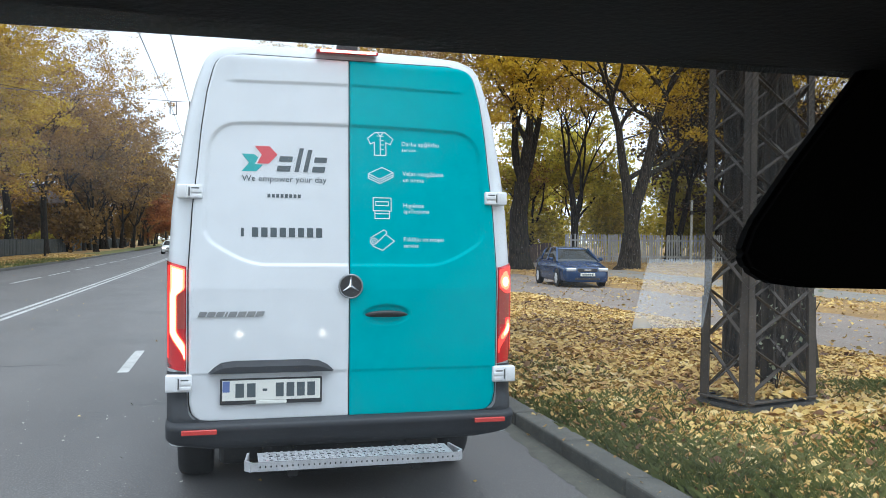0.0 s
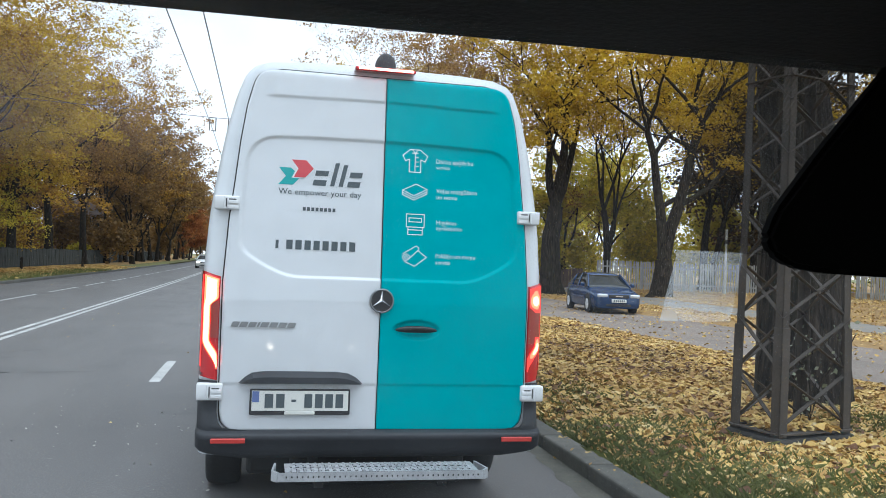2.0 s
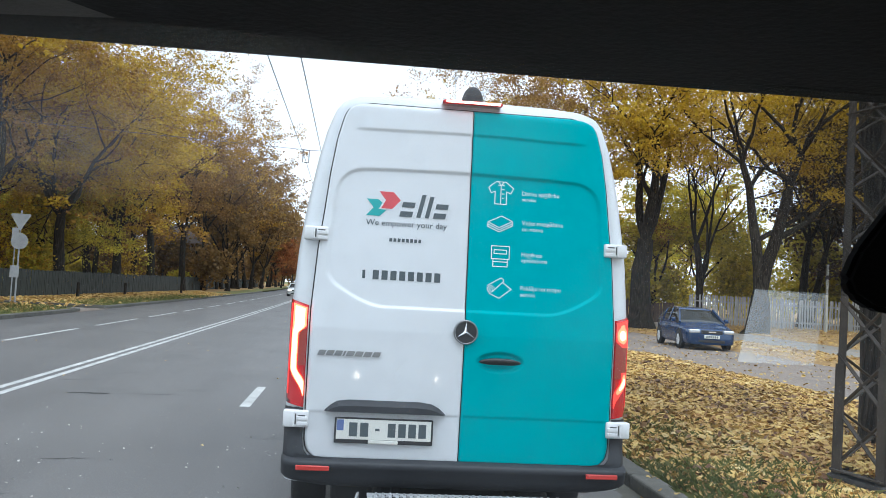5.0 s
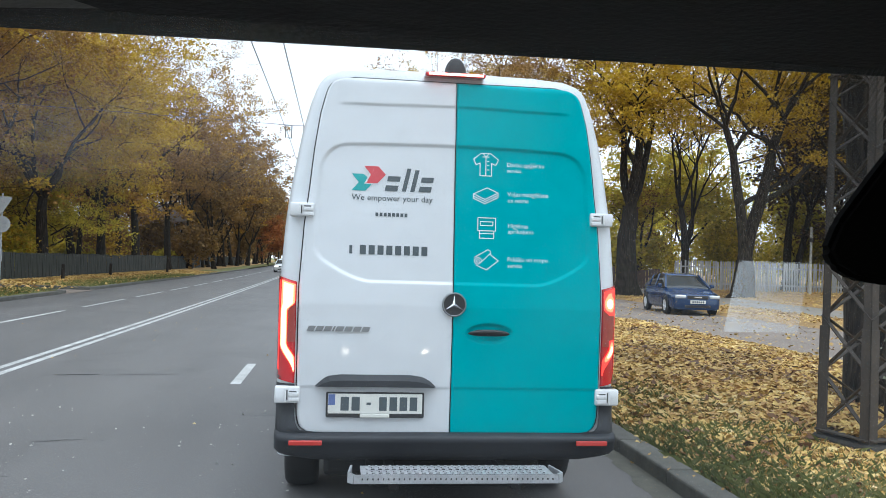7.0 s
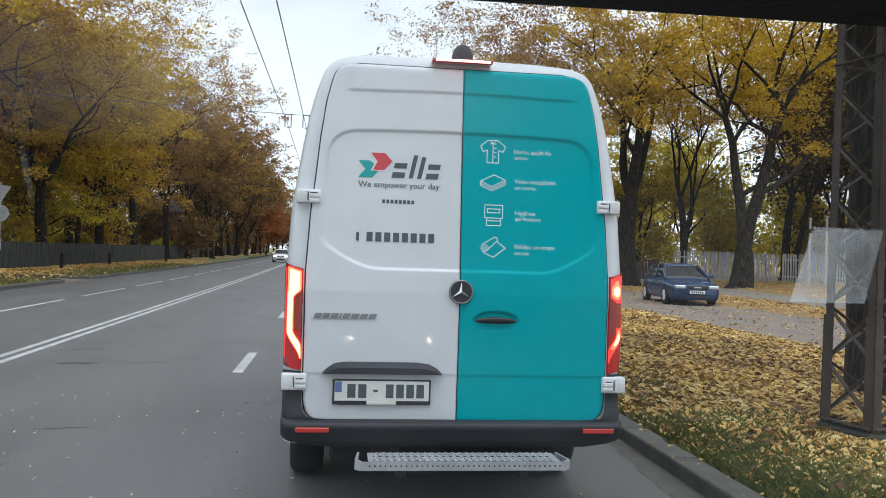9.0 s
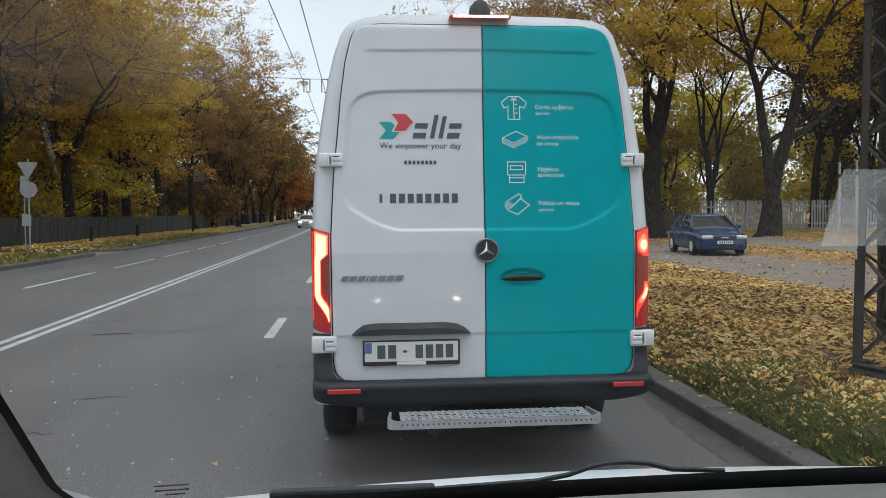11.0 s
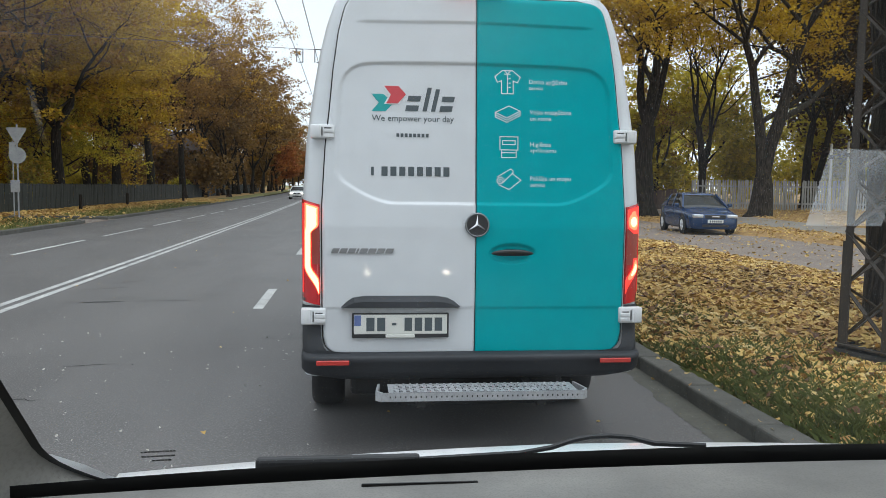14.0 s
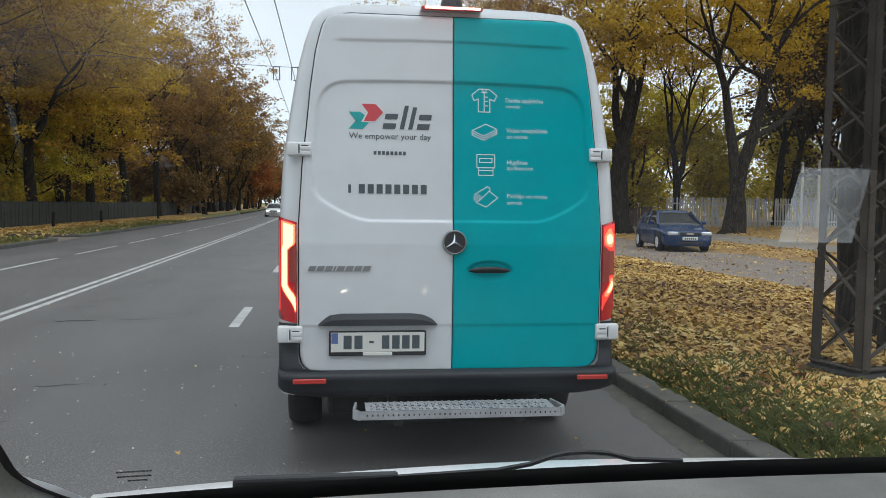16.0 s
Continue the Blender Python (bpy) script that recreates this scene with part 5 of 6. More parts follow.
pil = share("pillar_trim", sheet(pillar_f, lin(0, 1, 12), lin(0, 1, 44), "pillar_trim", M_TRIM), own, "grey plastic pillar trim")
share("rubber_edge", sheet(lambda u, v: (pillar_f(0, v)[0] + 0.006 - 0.012 * u, pillar_f(0, v)[1] - 0.004, pillar_f(0, v)[2]), [0, 1], lin(0, 1, 44), "rubber_edge", M_FRIT), pil, "black rubber edge")
share("pillar_trim", sheet(lambda u, v: (2 * CX - pillar_f(u, v)[0], *pillar_f(u, v)[1:]), lin(0, 1, 12), lin(0, 1, 44), "pillar_trim", M_TRIM), own, "grey plastic pillar trim")
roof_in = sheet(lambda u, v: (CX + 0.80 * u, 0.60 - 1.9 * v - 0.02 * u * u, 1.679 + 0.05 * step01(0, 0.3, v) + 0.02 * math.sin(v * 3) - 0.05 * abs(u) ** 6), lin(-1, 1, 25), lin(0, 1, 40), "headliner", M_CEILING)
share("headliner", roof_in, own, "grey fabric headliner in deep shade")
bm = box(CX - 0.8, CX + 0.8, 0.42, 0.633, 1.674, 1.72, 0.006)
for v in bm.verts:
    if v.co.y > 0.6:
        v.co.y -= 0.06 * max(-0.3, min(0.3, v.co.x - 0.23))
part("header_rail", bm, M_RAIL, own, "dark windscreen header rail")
roof_out = sheet(lambda u, v: (CX + 0.88 * math.copysign(abs(u) ** 0.8, u), 0.66 - 2.2 * v, 1.80 - 0.07 * abs(u) ** 6 - 0.05 * max(0, 0.08 - v) / 0.08 - 0.10 * max(0, v - 0.85) / 0.15 + 0.012 * (1 - u * u)), lin(-1, 1, 25), lin(0, 1, 24), "roof_skin", M_BONNET)
share("roof_skin", roof_out, own, "white roof skin")
part("tailgate", box(CX - 0.86, CX + 0.86, -1.56, -1.46, 0.35, 1.22, 0.03), M_BONNET, own, "white tailgate")
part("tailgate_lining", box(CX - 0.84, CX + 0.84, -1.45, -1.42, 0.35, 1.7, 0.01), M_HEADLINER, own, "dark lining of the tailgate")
for sgn in (-1, 1):
    part("door_panel", box(*sorted((CX + sgn * 0.86, CX + sgn * 0.90)), -1.42, 1.0, 0.35, 1.16, 0.01), M_TRIM, own, "grey door panel")
    skin = sheet(lambda u, v: (CX + sgn * (0.915 + 0.025 * math.sin(3.1 * v) - 0.03 * max(0, abs(u - 0.48) - 0.4)), -1.5 + 3.7 * u, 0.32 + (0.86 - 0.34 * step01(0.72, 1.0, u)) * v), lin(0, 1, 26), lin(0, 1, 10), "side_skin", M_BONNET)
    side = share("side_skin", skin, own, "white side panels")
    for y in (-0.55, 0.45):
        part("side_handle", box(*sorted((CX + sgn * 0.93, CX + sgn * 0.955)), y - 0.08, y + 0.08, 0.98, 1.01, 0.008), M_BONNET, side)
    for y in (-1.0, 0.0):
        part("side_pillar", bar((CX + sgn * 0.90, y, 1.15), (CX + sgn * 0.845, y - 0.03, 1.74), 0.09, 0.04), M_HEADLINER, own, "dark door pillar")
    win = sheet(lambda u, v: (CX + sgn * (0.895 - 0.055 * v), -1.40 + (2.42 - 0.46 * v) * u, 1.165 + 0.52 * v), lin(0, 1, 4), lin(0, 1, 4), "side_window", M_PANE)
    share("side_window", win, own, "clear side window").visible_shadow = False
    part("tail_pillar", bar((CX + sgn * 0.88, -1.46, 1.15), (CX + sgn * 0.82, -1.4, 1.74), 0.12, 0.06), M_BONNET, own, "white tail pillar")
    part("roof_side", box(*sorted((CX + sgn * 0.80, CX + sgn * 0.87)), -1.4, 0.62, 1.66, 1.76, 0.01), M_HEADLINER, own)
    part("front_pillar", bar((CX + sgn * 0.86, 1.10, 1.17), (CX + sgn * 0.82, 0.62, 1.72), 0.06, 0.05), M_BONNET, own, "white front pillar")
    for y in (1.72, -0.95):
        part("wheel_arch", disc((CX + sgn * 0.905, y, 0.34), 0.37, 0.08, "X", 28), M_SEAL, own, "black wheel arch")
        wheel(own, CX + sgn * 0.84, y, 0.31, 0.2, sgn)
    unit = part("own_headlight", box(*sorted((CX + sgn * 0.26, CX + sgn * 0.80)), 2.10, 2.285, 0.69, 0.815, 0.03), M_HEADLIGHT, own, "clear headlight")
    part("bulb", disc((CX + sgn * 0.34, 2.288, 0.785), 0.026, 0.012, "Y", 20), M_BULB, unit, "lit dipped beam")
part("floor", box(CX - 0.86, CX + 0.86, -1.4, 1.6, 0.3, 0.36), M_HEADLINER, own, "dark cabin floor")
# bonnet beyond the glass
bon = sheet(lambda u, v: (CX + 0.80 * u, 1.16 + 1.1 * v, 1.105 - 0.010 * u + 0.011 * min(0.0, u + 0.2) + 0.025 * math.sin(min(1, v * 4.4) * 1.57) - 0.37 * max(0, 1.1 * v - 0.24) - 0.03 * u * u), lin(-1, 1, 31), lin(0, 1, 24), "bonnet", M_BONNET)
share("bonnet", bon, own, "white painted bonnet edge")
part("front_end", box(CX - 0.82, CX + 0.82, 1.95, 2.28, 0.28, 0.70, 0.08), M_BONNET, own, "white front bumper")
part("scuttle", box(CX - 0.8, CX + 0.8, 1.06, 1.17, 1.02, 1.075, 0.01), M_BLACK, own, "black scuttle panel")
wiper = part("wiper", box(0.12, 0.31, 1.112, 1.128, 1.195, 1.2125, 0.004), M_BLACK, own, "black wiper arm and blade")
bm = bmesh.new()
pts = [(0.30, 1.12, 1.206), (0.43, 1.12, 1.211), (0.468, 1.12, 1.217), (0.495, 1.12, 1.2255), (0.515, 1.12, 1.229), (0.54, 1.12, 1.2295), (0.565, 1.12, 1.227), (0.595, 1.12, 1.219), (0.66, 1.12, 1.215)]
for a, b in zip(pts, pts[1:]):
    rod(a, b, 0.0032, 0.0032, 6, bm)
part("wiper_blade", bm, M_BLACK, wiper, "black wiper blade")
# interior mirror
bm = bmesh.new()
outline = [(0.65, 1.685), (0.593, 1.617), (0.565, 1.58), (0.558, 1.563), (0.563, 1.553), (0.576, 1.546), (0.60, 1.543), (0.70, 1.541), (0.80, 1.546), (0.84, 1.58), (0.84, 1.66), (0.82, 1.685)]
f = bm.faces.new([bm.verts.new((x, 0.602, z)) for x, z in outline])
e = bmesh.ops.extrude_face_region(bm, geom=[f])
bmesh.ops.translate(bm, verts=[g for g in e["geom"] if isinstance(g, bmesh.types.BMVert)], vec=(0, 0.012, 0))
bmesh.ops.bevel(bm, geom=list(bm.edges), offset=0.003, segments=2, affect="EDGES")
bmesh.ops.recalc_face_normals(bm, faces=bm.faces)
mir = part("mirror_housing", bm, M_MIRRORBACK, own, "black interior mirror housing")
part("mirror_stem", rod((0.75, 0.63, 1.66), (0.73, 0.64, 1.70), 0.015), M_FRIT, mir)
# milky plastic pocket stuck to the glass
film = sheet(lambda u, v: (0.584 - 0.017 * v + (0.064 - 0.009 * v) * u, glass_y(1.50 + 0.057 * v) - 0.006, 1.50 + 0.057 * v), lin(0, 1, 8), lin(0, 1, 8), "plastic_pocket", M_FILM)
pk = share("plastic_pocket", film, own, "milky plastic pocket stuck to the glass")
pk.visible_shadow = False
# fine dotted shade printed on the glass round the mirror
dots = sheet(lambda u, v: (0.47 + 0.43 * u, glass_y(1.556 + 0.125 * v) - 0.006, 1.556 + 0.125 * v), lin(0, 1, 14), lin(0, 1, 6), "dotted_shade", M_DOTS)
dots_ob = share("dotted_shade", dots, own, "fine dark dot print on the glass")
dots_ob.visible_shadow = False
# small print in the corner of the glass
bm = bmesh.new()
rng_m = random.Random(3)
for z, x0, x1 in ((1.2555, 0.019, 0.0515), (1.2485, 0.018, 0.051), (1.2425, 0.027, 0.044)):
    x = x0
    while x < x1:
        w = rng_m.uniform(0.0015, 0.0045)
        tilt = 0.05 * (x - x0)
        bm.faces.new([bm.verts.new((a, glass_y(b) - 0.0265, b)) for a, b in ((x, z + tilt), (x + w, z + tilt), (x + w, z + tilt + 0.0024), (x, z + tilt + 0.0024))])
        x += w + 0.0009
mark = part("glass_marking", bm, M_SLOT, own, "tiny unreadable black marking on the glass")
mark.visible_shadow = False
# dust on the part of the glass that the wipers miss
band = sheet(lambda u, v: (-0.09 + 0.53 * u, glass_y(1.58 + 0.10 * v) - 0.034 * ((-0.09 + 0.53 * u - CX) / 0.7) ** 2 - 0.004, 1.58 + 0.10 * v), lin(0, 1, 14), lin(0, 1, 6), "dust_film", M_DUST)
share("dust_film", band, own, "thin dust on the unwiped glass").visible_shadow = False



def soft_spot(name, tint, most):
    """A smudge on glass that fades out towards its rim."""
    m, t, b = nodes_of(name)
    t.nodes.remove(b)
    c = t.nodes.new("ShaderNodeTexCoord")
    d = t.nodes.new("ShaderNodeVectorMath")
    d.operation = "DISTANCE"
    d.inputs[1].default_value = (0.5, 0.5, 0.5)
    t.links.new(c.outputs["Generated"], d.inputs[0])
    fade = t.nodes.new("ShaderNodeMapRange")
    fade.interpolation_type = "SMOOTHSTEP"
    fade.inputs["From Min"].default_value, fade.inputs["From Max"].default_value = 0.62, 0.1
    fade.inputs["To Min"].default_value, fade.inputs["To Max"].default_value = 0.0, most
    t.links.new(d.outputs["Value"], fade.inputs["Value"])
    mul = t.nodes.new("ShaderNodeMath")
    mul.operation = "MULTIPLY"
    t.links.new(fade.outputs["Result"], mul.inputs[0])
    t.links.new(ramp_val(t, noise_tex(t, 90.0, 4.0), 0.25, 0.7, 1.0), mul.inputs[1])
    dirt = t.nodes.new("ShaderNodeBsdfTranslucent")
    dirt.inputs["Color"].default_value = (*tint, 1)
    clear = t.nodes.new("ShaderNodeBsdfTransparent")
    mx = t.nodes.new("ShaderNodeMixShader")
    t.links.new(mul.outputs[0], mx.inputs["Fac"])
    t.links.new(clear.outputs[0], mx.inputs[1])
    t.links.new(dirt.outputs[0], mx.inputs[2])
    t.links.new(mx.outputs[0], t.nodes["Material Output"].inputs["Surface"])
    return m


M_SMEAR = soft_spot("glass_smear", (0.85, 0.85, 0.85), 0.09)
M_SMUDGE = soft_spot("glass_smudge", (0.7, 0.7, 0.72), 0.14)


def on_glass(x, z):
    return x, glass_y(z) - 0.034 * ((x - CX) / 0.7) ** 2 - 0.0045, z


for name, x0, x1, z0, z1, w, material, label in (
        ("glass_smear", 0.0405, 0.0475, 1.543, 1.595, 0.0035, M_SMEAR, "pale dried run of water on the glass"),
        ("glass_smudge", 0.130, 0.130, 1.658 - 0.014, 1.658 + 0.014, 0.05, M_SMUDGE, "grey smudge on the glass")):
    me = sheet(lambda u, v: on_glass(x0 + (x1 - x0) * v + (u - 0.5) * w, z0 + (z1 - z0) * v), lin(0, 1, 5), lin(0, 1, 9), name, material)
    share(name, me, own, label).visible_shadow = False

# ---------------------------------------------------------------- trees


def tubes(polys, material, name):
    """Tapered limbs: each is a list of (point, radius)."""
    verts, faces = [], []
    for pts, sides in polys:
        base = len(verts)
        for i, (p, r) in enumerate(pts):
            q = pts[min(i + 1, len(pts) - 1)][0] - pts[max(i - 1, 0)][0]
            q = q.normalized()
            a = q.cross(Vector((0.31, 0.87, 0.2)))
            a.normalize()
            b = q.cross(a)
            for k in range(sides):
                t = 2 * math.pi * k / sides
                verts.append(p + (a * math.cos(t) + b * math.sin(t)) * r)
        for i in range(len(pts) - 1):
            for k in range(sides):
                faces.append((base + i * sides + k, base + i * sides + (k + 1) % sides, base + (i + 1) * sides + (k + 1) % sides, base + (i + 1) * sides + k))
    return raw(name, [tuple(v) for v in verts], faces, material, True)


def leaf_cards(points, size, rng, material, name, flat=0.0, fold=0.25, lie=0.0):
    """Small folded leaves at the given points, each turned its own way."""
    n = len(points)
    p = np.asarray(points, np.float32)
    a = rng.normal(size=(n, 3))
    a[:, 2] *= 1 - flat
    a /= np.linalg.norm(a, axis=1)[:, None]
    b = rng.normal(size=(n, 3))
    b[:, 2] *= 1 - flat
    if lie:
        up = rng.normal(size=(n, 3))
        up[:, 2] += lie
        up /= np.linalg.norm(up, axis=1)[:, None]
        a -= up * (a * up).sum(1)[:, None]
        a /= np.linalg.norm(a, axis=1)[:, None]
        b = np.cross(up, a)
    b -= a * (a * b).sum(1)[:, None]
    b /= np.linalg.norm(b, axis=1)[:, None]
    c = np.cross(a, b)
    s = (size * rng.uniform(0.6, 1.3, n))[:, None]
    v = np.stack([p - a * s * 0.6, p + b * s * 0.42 + c * s * fold, p + a * s * 0.6, p - b * s * 0.42 + c * s * fold * 0.6], 1).reshape(-1, 3)
    f = np.arange(4 * n, dtype=np.int32).reshape(-1, 4)
    return raw(name, v, f, material)


def grow(seed, height, girth, fork, limbs, spread, depth=5, droop=0.0, bare=0.0, trunks=1, reach=1.0, lead=(), flare=1.5, stiff=False):
    """Limbs of one tree and the twig points at which its leaves sit."""
    rng = random.Random(seed)
    polys, tips = [], []

    def limb(p, d, length, r, level):
        n = 6 if level == 0 else 5 if level < 3 else 3
        pts = [(p.copy(), r * (flare if level == 0 else 1.0))]
        q, dd = p.copy(), d.copy()
        for i in range(1, n + 1):
            wob = 0.06 if level == 0 else 0.1 if level == 1 and stiff else 0.2
            dd = (dd + Vector((rng.gauss(0, wob), rng.gauss(0, wob), rng.gauss(0, wob) + (0.06 if level < 3 else -droop)))).normalized()
            q = q + dd * length / n
            rr = r * (1 - (0.35 if level == 0 else 0.48) * i / n)
            pts.append((q.copy(), rr))
            if level >= depth - 2:
                tips.append((q.copy(), level))
            if 1 <= level < depth - 1 and i >= 2 and rng.random() < 0.55:
                side = Vector((rng.gauss(0, 1), rng.gauss(0, 1), rng.gauss(0.6, 0.4) if stiff else rng.gauss(0.2, 0.5))).normalized()
                limb(q.copy(), (dd * 0.5 + side * 0.8).normalized(), length * rng.uniform(0.4, 0.62), rr * 0.6, level + 1)
        sides = 10 if level == 0 else 7 if level == 1 else 5 if level == 2 else 3
        if level < 5:
            polys.append((pts if level < 3 else [pts[0], pts[-1]], sides))
        if level == 0 and lead:
            for v, share_, thick in lead:
                limb(q.copy(), Vector(v).normalized(), (height - fork) * share_, thick, 1)
        elif level < depth:
            k = limbs if level == 0 else 2 + (rng.random() < 0.4)
            turn = rng.uniform(0, 6.28)
            for i in range(k):
                a = turn + 6.28 * i / k + rng.uniform(-0.4, 0.4)
                out = Vector((math.cos(a), math.sin(a), 0))
                tilt = spread * rng.uniform(0.6, 1.25)
                nd = (dd * math.cos(tilt) + out * math.sin(tilt)).normalized()
                limb(q.copy(), nd, length * rng.uniform(0.62, 0.85) if level else (height - fork) * 0.42 * reach * rng.uniform(0.8, 1.2), pts[-1][1] * (0.72 if k < 3 else 0.6), level + 1)

    for k in range(trunks):
        off = Vector((rng.uniform(-0.4, 0.4), rng.uniform(-0.3, 0.3), 0)) * (k > 0) * girth * 3
        d = Vector((rng.gauss(0, 0.05 + 0.1 * (trunks > 1)), rng.gauss(0, 0.05), 1)).normalized()
        limb(Vector((0, 0, -0.2)) + off, d, fork * rng.uniform(0.9, 1.1), girth / 2 * (0.8 if k else 1), 0)
    return polys, tips


def make_tree(seed, height, girth, fork, limbs, spread, leaves, size, clump, material, bark=M_BARK, depth=5, trunks=1, droop=0.02, reach=1.0, low_cut=0.0, thin=1.0, lead=(), flare=1.5, stiff=False):
    """Meshes of a tree: wood and crown."""
    polys, tips = grow(seed, height, girth, fork, limbs, spread, depth, droop, 0, trunks, reach, lead, flare, stiff)
    wood = tubes(polys, bark, "trunk")
    rng = np.random.default_rng(seed)
    pts = np.array([tuple(p) for p, l in tips], np.float32)
    w = np.array([1.0 if l >= depth - 1 else 0.45 for p, l in tips])
    keep = rng.random(len(pts)) < thin
    keep &= pts[:, 2] > low_cut
    pts, w = pts[keep], w[keep]
    w = w * rng.gamma(0.8, 1.0, len(w))
    pick = rng.choice(len(pts), leaves, p=w / w.sum())
    spots = pts[pick] + rng.normal(size=(leaves, 3)) * clump * np.array([1, 1, 0.45])
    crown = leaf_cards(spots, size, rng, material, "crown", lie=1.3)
    return wood, crown


def light_kind(seed, height, girth, fork, limbs, spread, leaves, size, clump, material, **more):
    """The same tree with fewer, larger leaves, for far-off places."""
    return make_tree(seed, height, girth, fork, limbs, spread, leaves, size, clump, material, **more)


def plant(kind, at, turn=0.0, scale=1.0, label="", tall=1.0):
    wood, crown = kind
    root = thing("tree", at, label, "tree", "street trees")
    root.matrix_world = Matrix.Translation(at) @ Matrix.Rotation(radians(turn), 4, "Z") @ Matrix.Diagonal((scale, scale, scale * tall, 1))
    share("trunk", wood, root, "dark ridged bark")
    share("crown", crown, root)
    return root


# kinds for the park side
ochre = make_tree(11, 20, 0.7, 5.5, 5, 0.5, 40000, 0.13, 0.3, L_OCHRE, reach=0.85, thin=0.6)
brown = make_tree(12, 20, 0.65, 6.0, 5, 0.48, 38000, 0.13, 0.3, L_BROWN, thin=0.6, reach=0.85)
gold = make_tree(13, 18, 0.7, 4.6, 5, 0.55, 40000, 0.13, 0.3, L_YELLOW, reach=0.85, thin=0.65)
green = make_tree(14, 15, 0.6, 3.2, 5, 0.6, 16000, 0.19, 0.36, L_GREEN, reach=0.9)
thin_ = make_tree(15, 19, 0.5, 6.5, 4, 0.42, 16000, 0.13, 0.3, L_BROWN, thin=0.5, reach=0.85)

ochre_far = light_kind(11, 20, 0.7, 5.5, 5, 0.5, 9500, 0.225, 0.32, L_OCHRE, reach=0.85, thin=0.7, depth=4)
brown_far = light_kind(12, 20, 0.65, 6.0, 5, 0.48, 9500, 0.225, 0.32, L_BROWN, thin=0.7, reach=0.85, depth=4)
dusk_far = light_kind(17, 17, 0.6, 3.6, 5, 0.62, 6500, 0.32, 0.4, L_DUSK, reach=0.95, depth=4)
green_far = light_kind(14, 15, 0.6, 3.2, 5, 0.6, 7000, 0.29, 0.38, L_GREEN, reach=0.9, depth=4)
gold_far = light_kind(13, 18, 0.7, 4.6, 5, 0.55, 9000, 0.24, 0.32, L_YELLOW, reach=0.85, depth=4)
behind_far = light_kind(19, 19, 0.6, 5.0, 5, 0.52, 2600, 0.45, 0.4, L_OCHRE, depth=3)
FAR = {"o": ochre_far, "b": brown_far, "n": green_far}
TXT = {"o": (ochre, "tall park tree with ochre autumn crown"), "b": (brown, "tall park tree with brown thinning crown"), "g": (gold, "broad tree with golden yellow crown"),
       "n": (green, "lower tree with yellow-green leaves"), "t": (thin_, "slender tree with sparse brown leaves")}
rng_t = random.Random(5)
row = [(-15.5, 25, "g"), (-15.6, 37.5, "o"), (-15.8, 47, "g"), (-15.0, 57, "g"), (-14.6, 67, "o"), (-14.8, 78, "b"), (-14.5, 89, "o"), (-14.4, 100, "b"), (-14, 114, "o"), (-14, 130, "b"), (-13.5, 148, "o"), (-13, 170, "b")]
row2 = [(-19.2, 36, "b"), (-19.6, 55, "o"), (-19.3, 65, "b"), (-19.5, 46, "o"), (-21, 30, "o"), (-20.5, 42, "b"), (-22, 51, "g"), (-20.5, 61, "o"), (-21, 72, "t"), (-20, 84, "o"), (-21, 97, "b"), (-20, 115, "o"), (-20, 135, "o")]
row3 = [(-28, 24, "n"), (-27, 36, "o"), (-28, 47, "n"), (-27, 58, "t"), (-29, 70, "n"), (-27, 84, "o"), (-28, 104, "n"), (-37, 40, "n"), (-38, 56, "o"), (-36, 72, "n"), (-38, 92, "b"), (-40, 118, "n")]
plant(green, (-17.5, 51.5, 0.12), 70, 0.55, "small yellow-green tree under the park trees")
for x, y, k in row + row2 + row3:
    z = ground_left(x, y)
    plant(FAR[k] if k in FAR and (y > 86 or x < -19) else TXT[k][0], (x + bend(y) + rng_t.uniform(-0.5, 0.5), y, z), rng_t.uniform(0, 360), rng_t.uniform(0.92, 1.08), TXT[k][1], rng_t.uniform(0.95, 1.08))

# the other side: big old maples by the service road
maple_a = make_tree(21, 17, 1.25, 5.0, 4, 0.5, 22000, 0.14, 0.3, L_YELLOW, M_BARK, thin=0.65, low_cut=5.5, lead=(((-0.35, 0.1, 1), 0.4, 0.25), ((0.08, -0.2, 1), 0.42, 0.3), ((0.5, 0.15, 1), 0.4, 0.23)), stiff=True)
maple_b = make_tree(27, 18, 1.3, 2.3, 3, 0.36, 22000, 0.135, 0.3, L_YELLOW, M_BARK_PALE, thin=0.55, low_cut=6, lead=(((-0.02, 0.08, 1), 0.42, 0.3), ((0.36, -0.05, 1), 0.46, 0.36)), stiff=True)
maple_c = make_tree(23, 16, 0.55, 5.0, 3, 0.4, 15000, 0.145, 0.32, L_YELLOW, trunks=2, thin=0.6, low_cut=3.2, stiff=True)
dark_t = make_tree(31, 12, 0.5, 2.6, 5, 0.55, 22000, 0.2, 0.34, L_DARK, low_cut=2.0)
near_t = make_tree(24, 13, 1.04, 6.0, 4, 0.55, 14000, 0.115, 0.34, L_OCHRE, thin=0.7, low_cut=4.0, flare=1.05)
plant(maple_a, (15.1, 41.5, 0.25), -18, 1.0, "old maple with dark trunk and golden leaves")
plant(maple_b, (19.95, 38.6, 0.25), -22, 1.0, "old maple with pale double trunk and golden leaves")
plant(maple_c, (21.5, 49, 0.45), 200, 1.0, "maple behind the picket fence, golden leaves")
plant(maple_c, (26.8, 46.5, 0.45), 80, 1.05, "maple behind the picket fence, golden leaves")
plant(dark_t, (29.8, 45.5, 0.5), 10, 1.2, "dense dark tree with rusty leaves behind the fence")
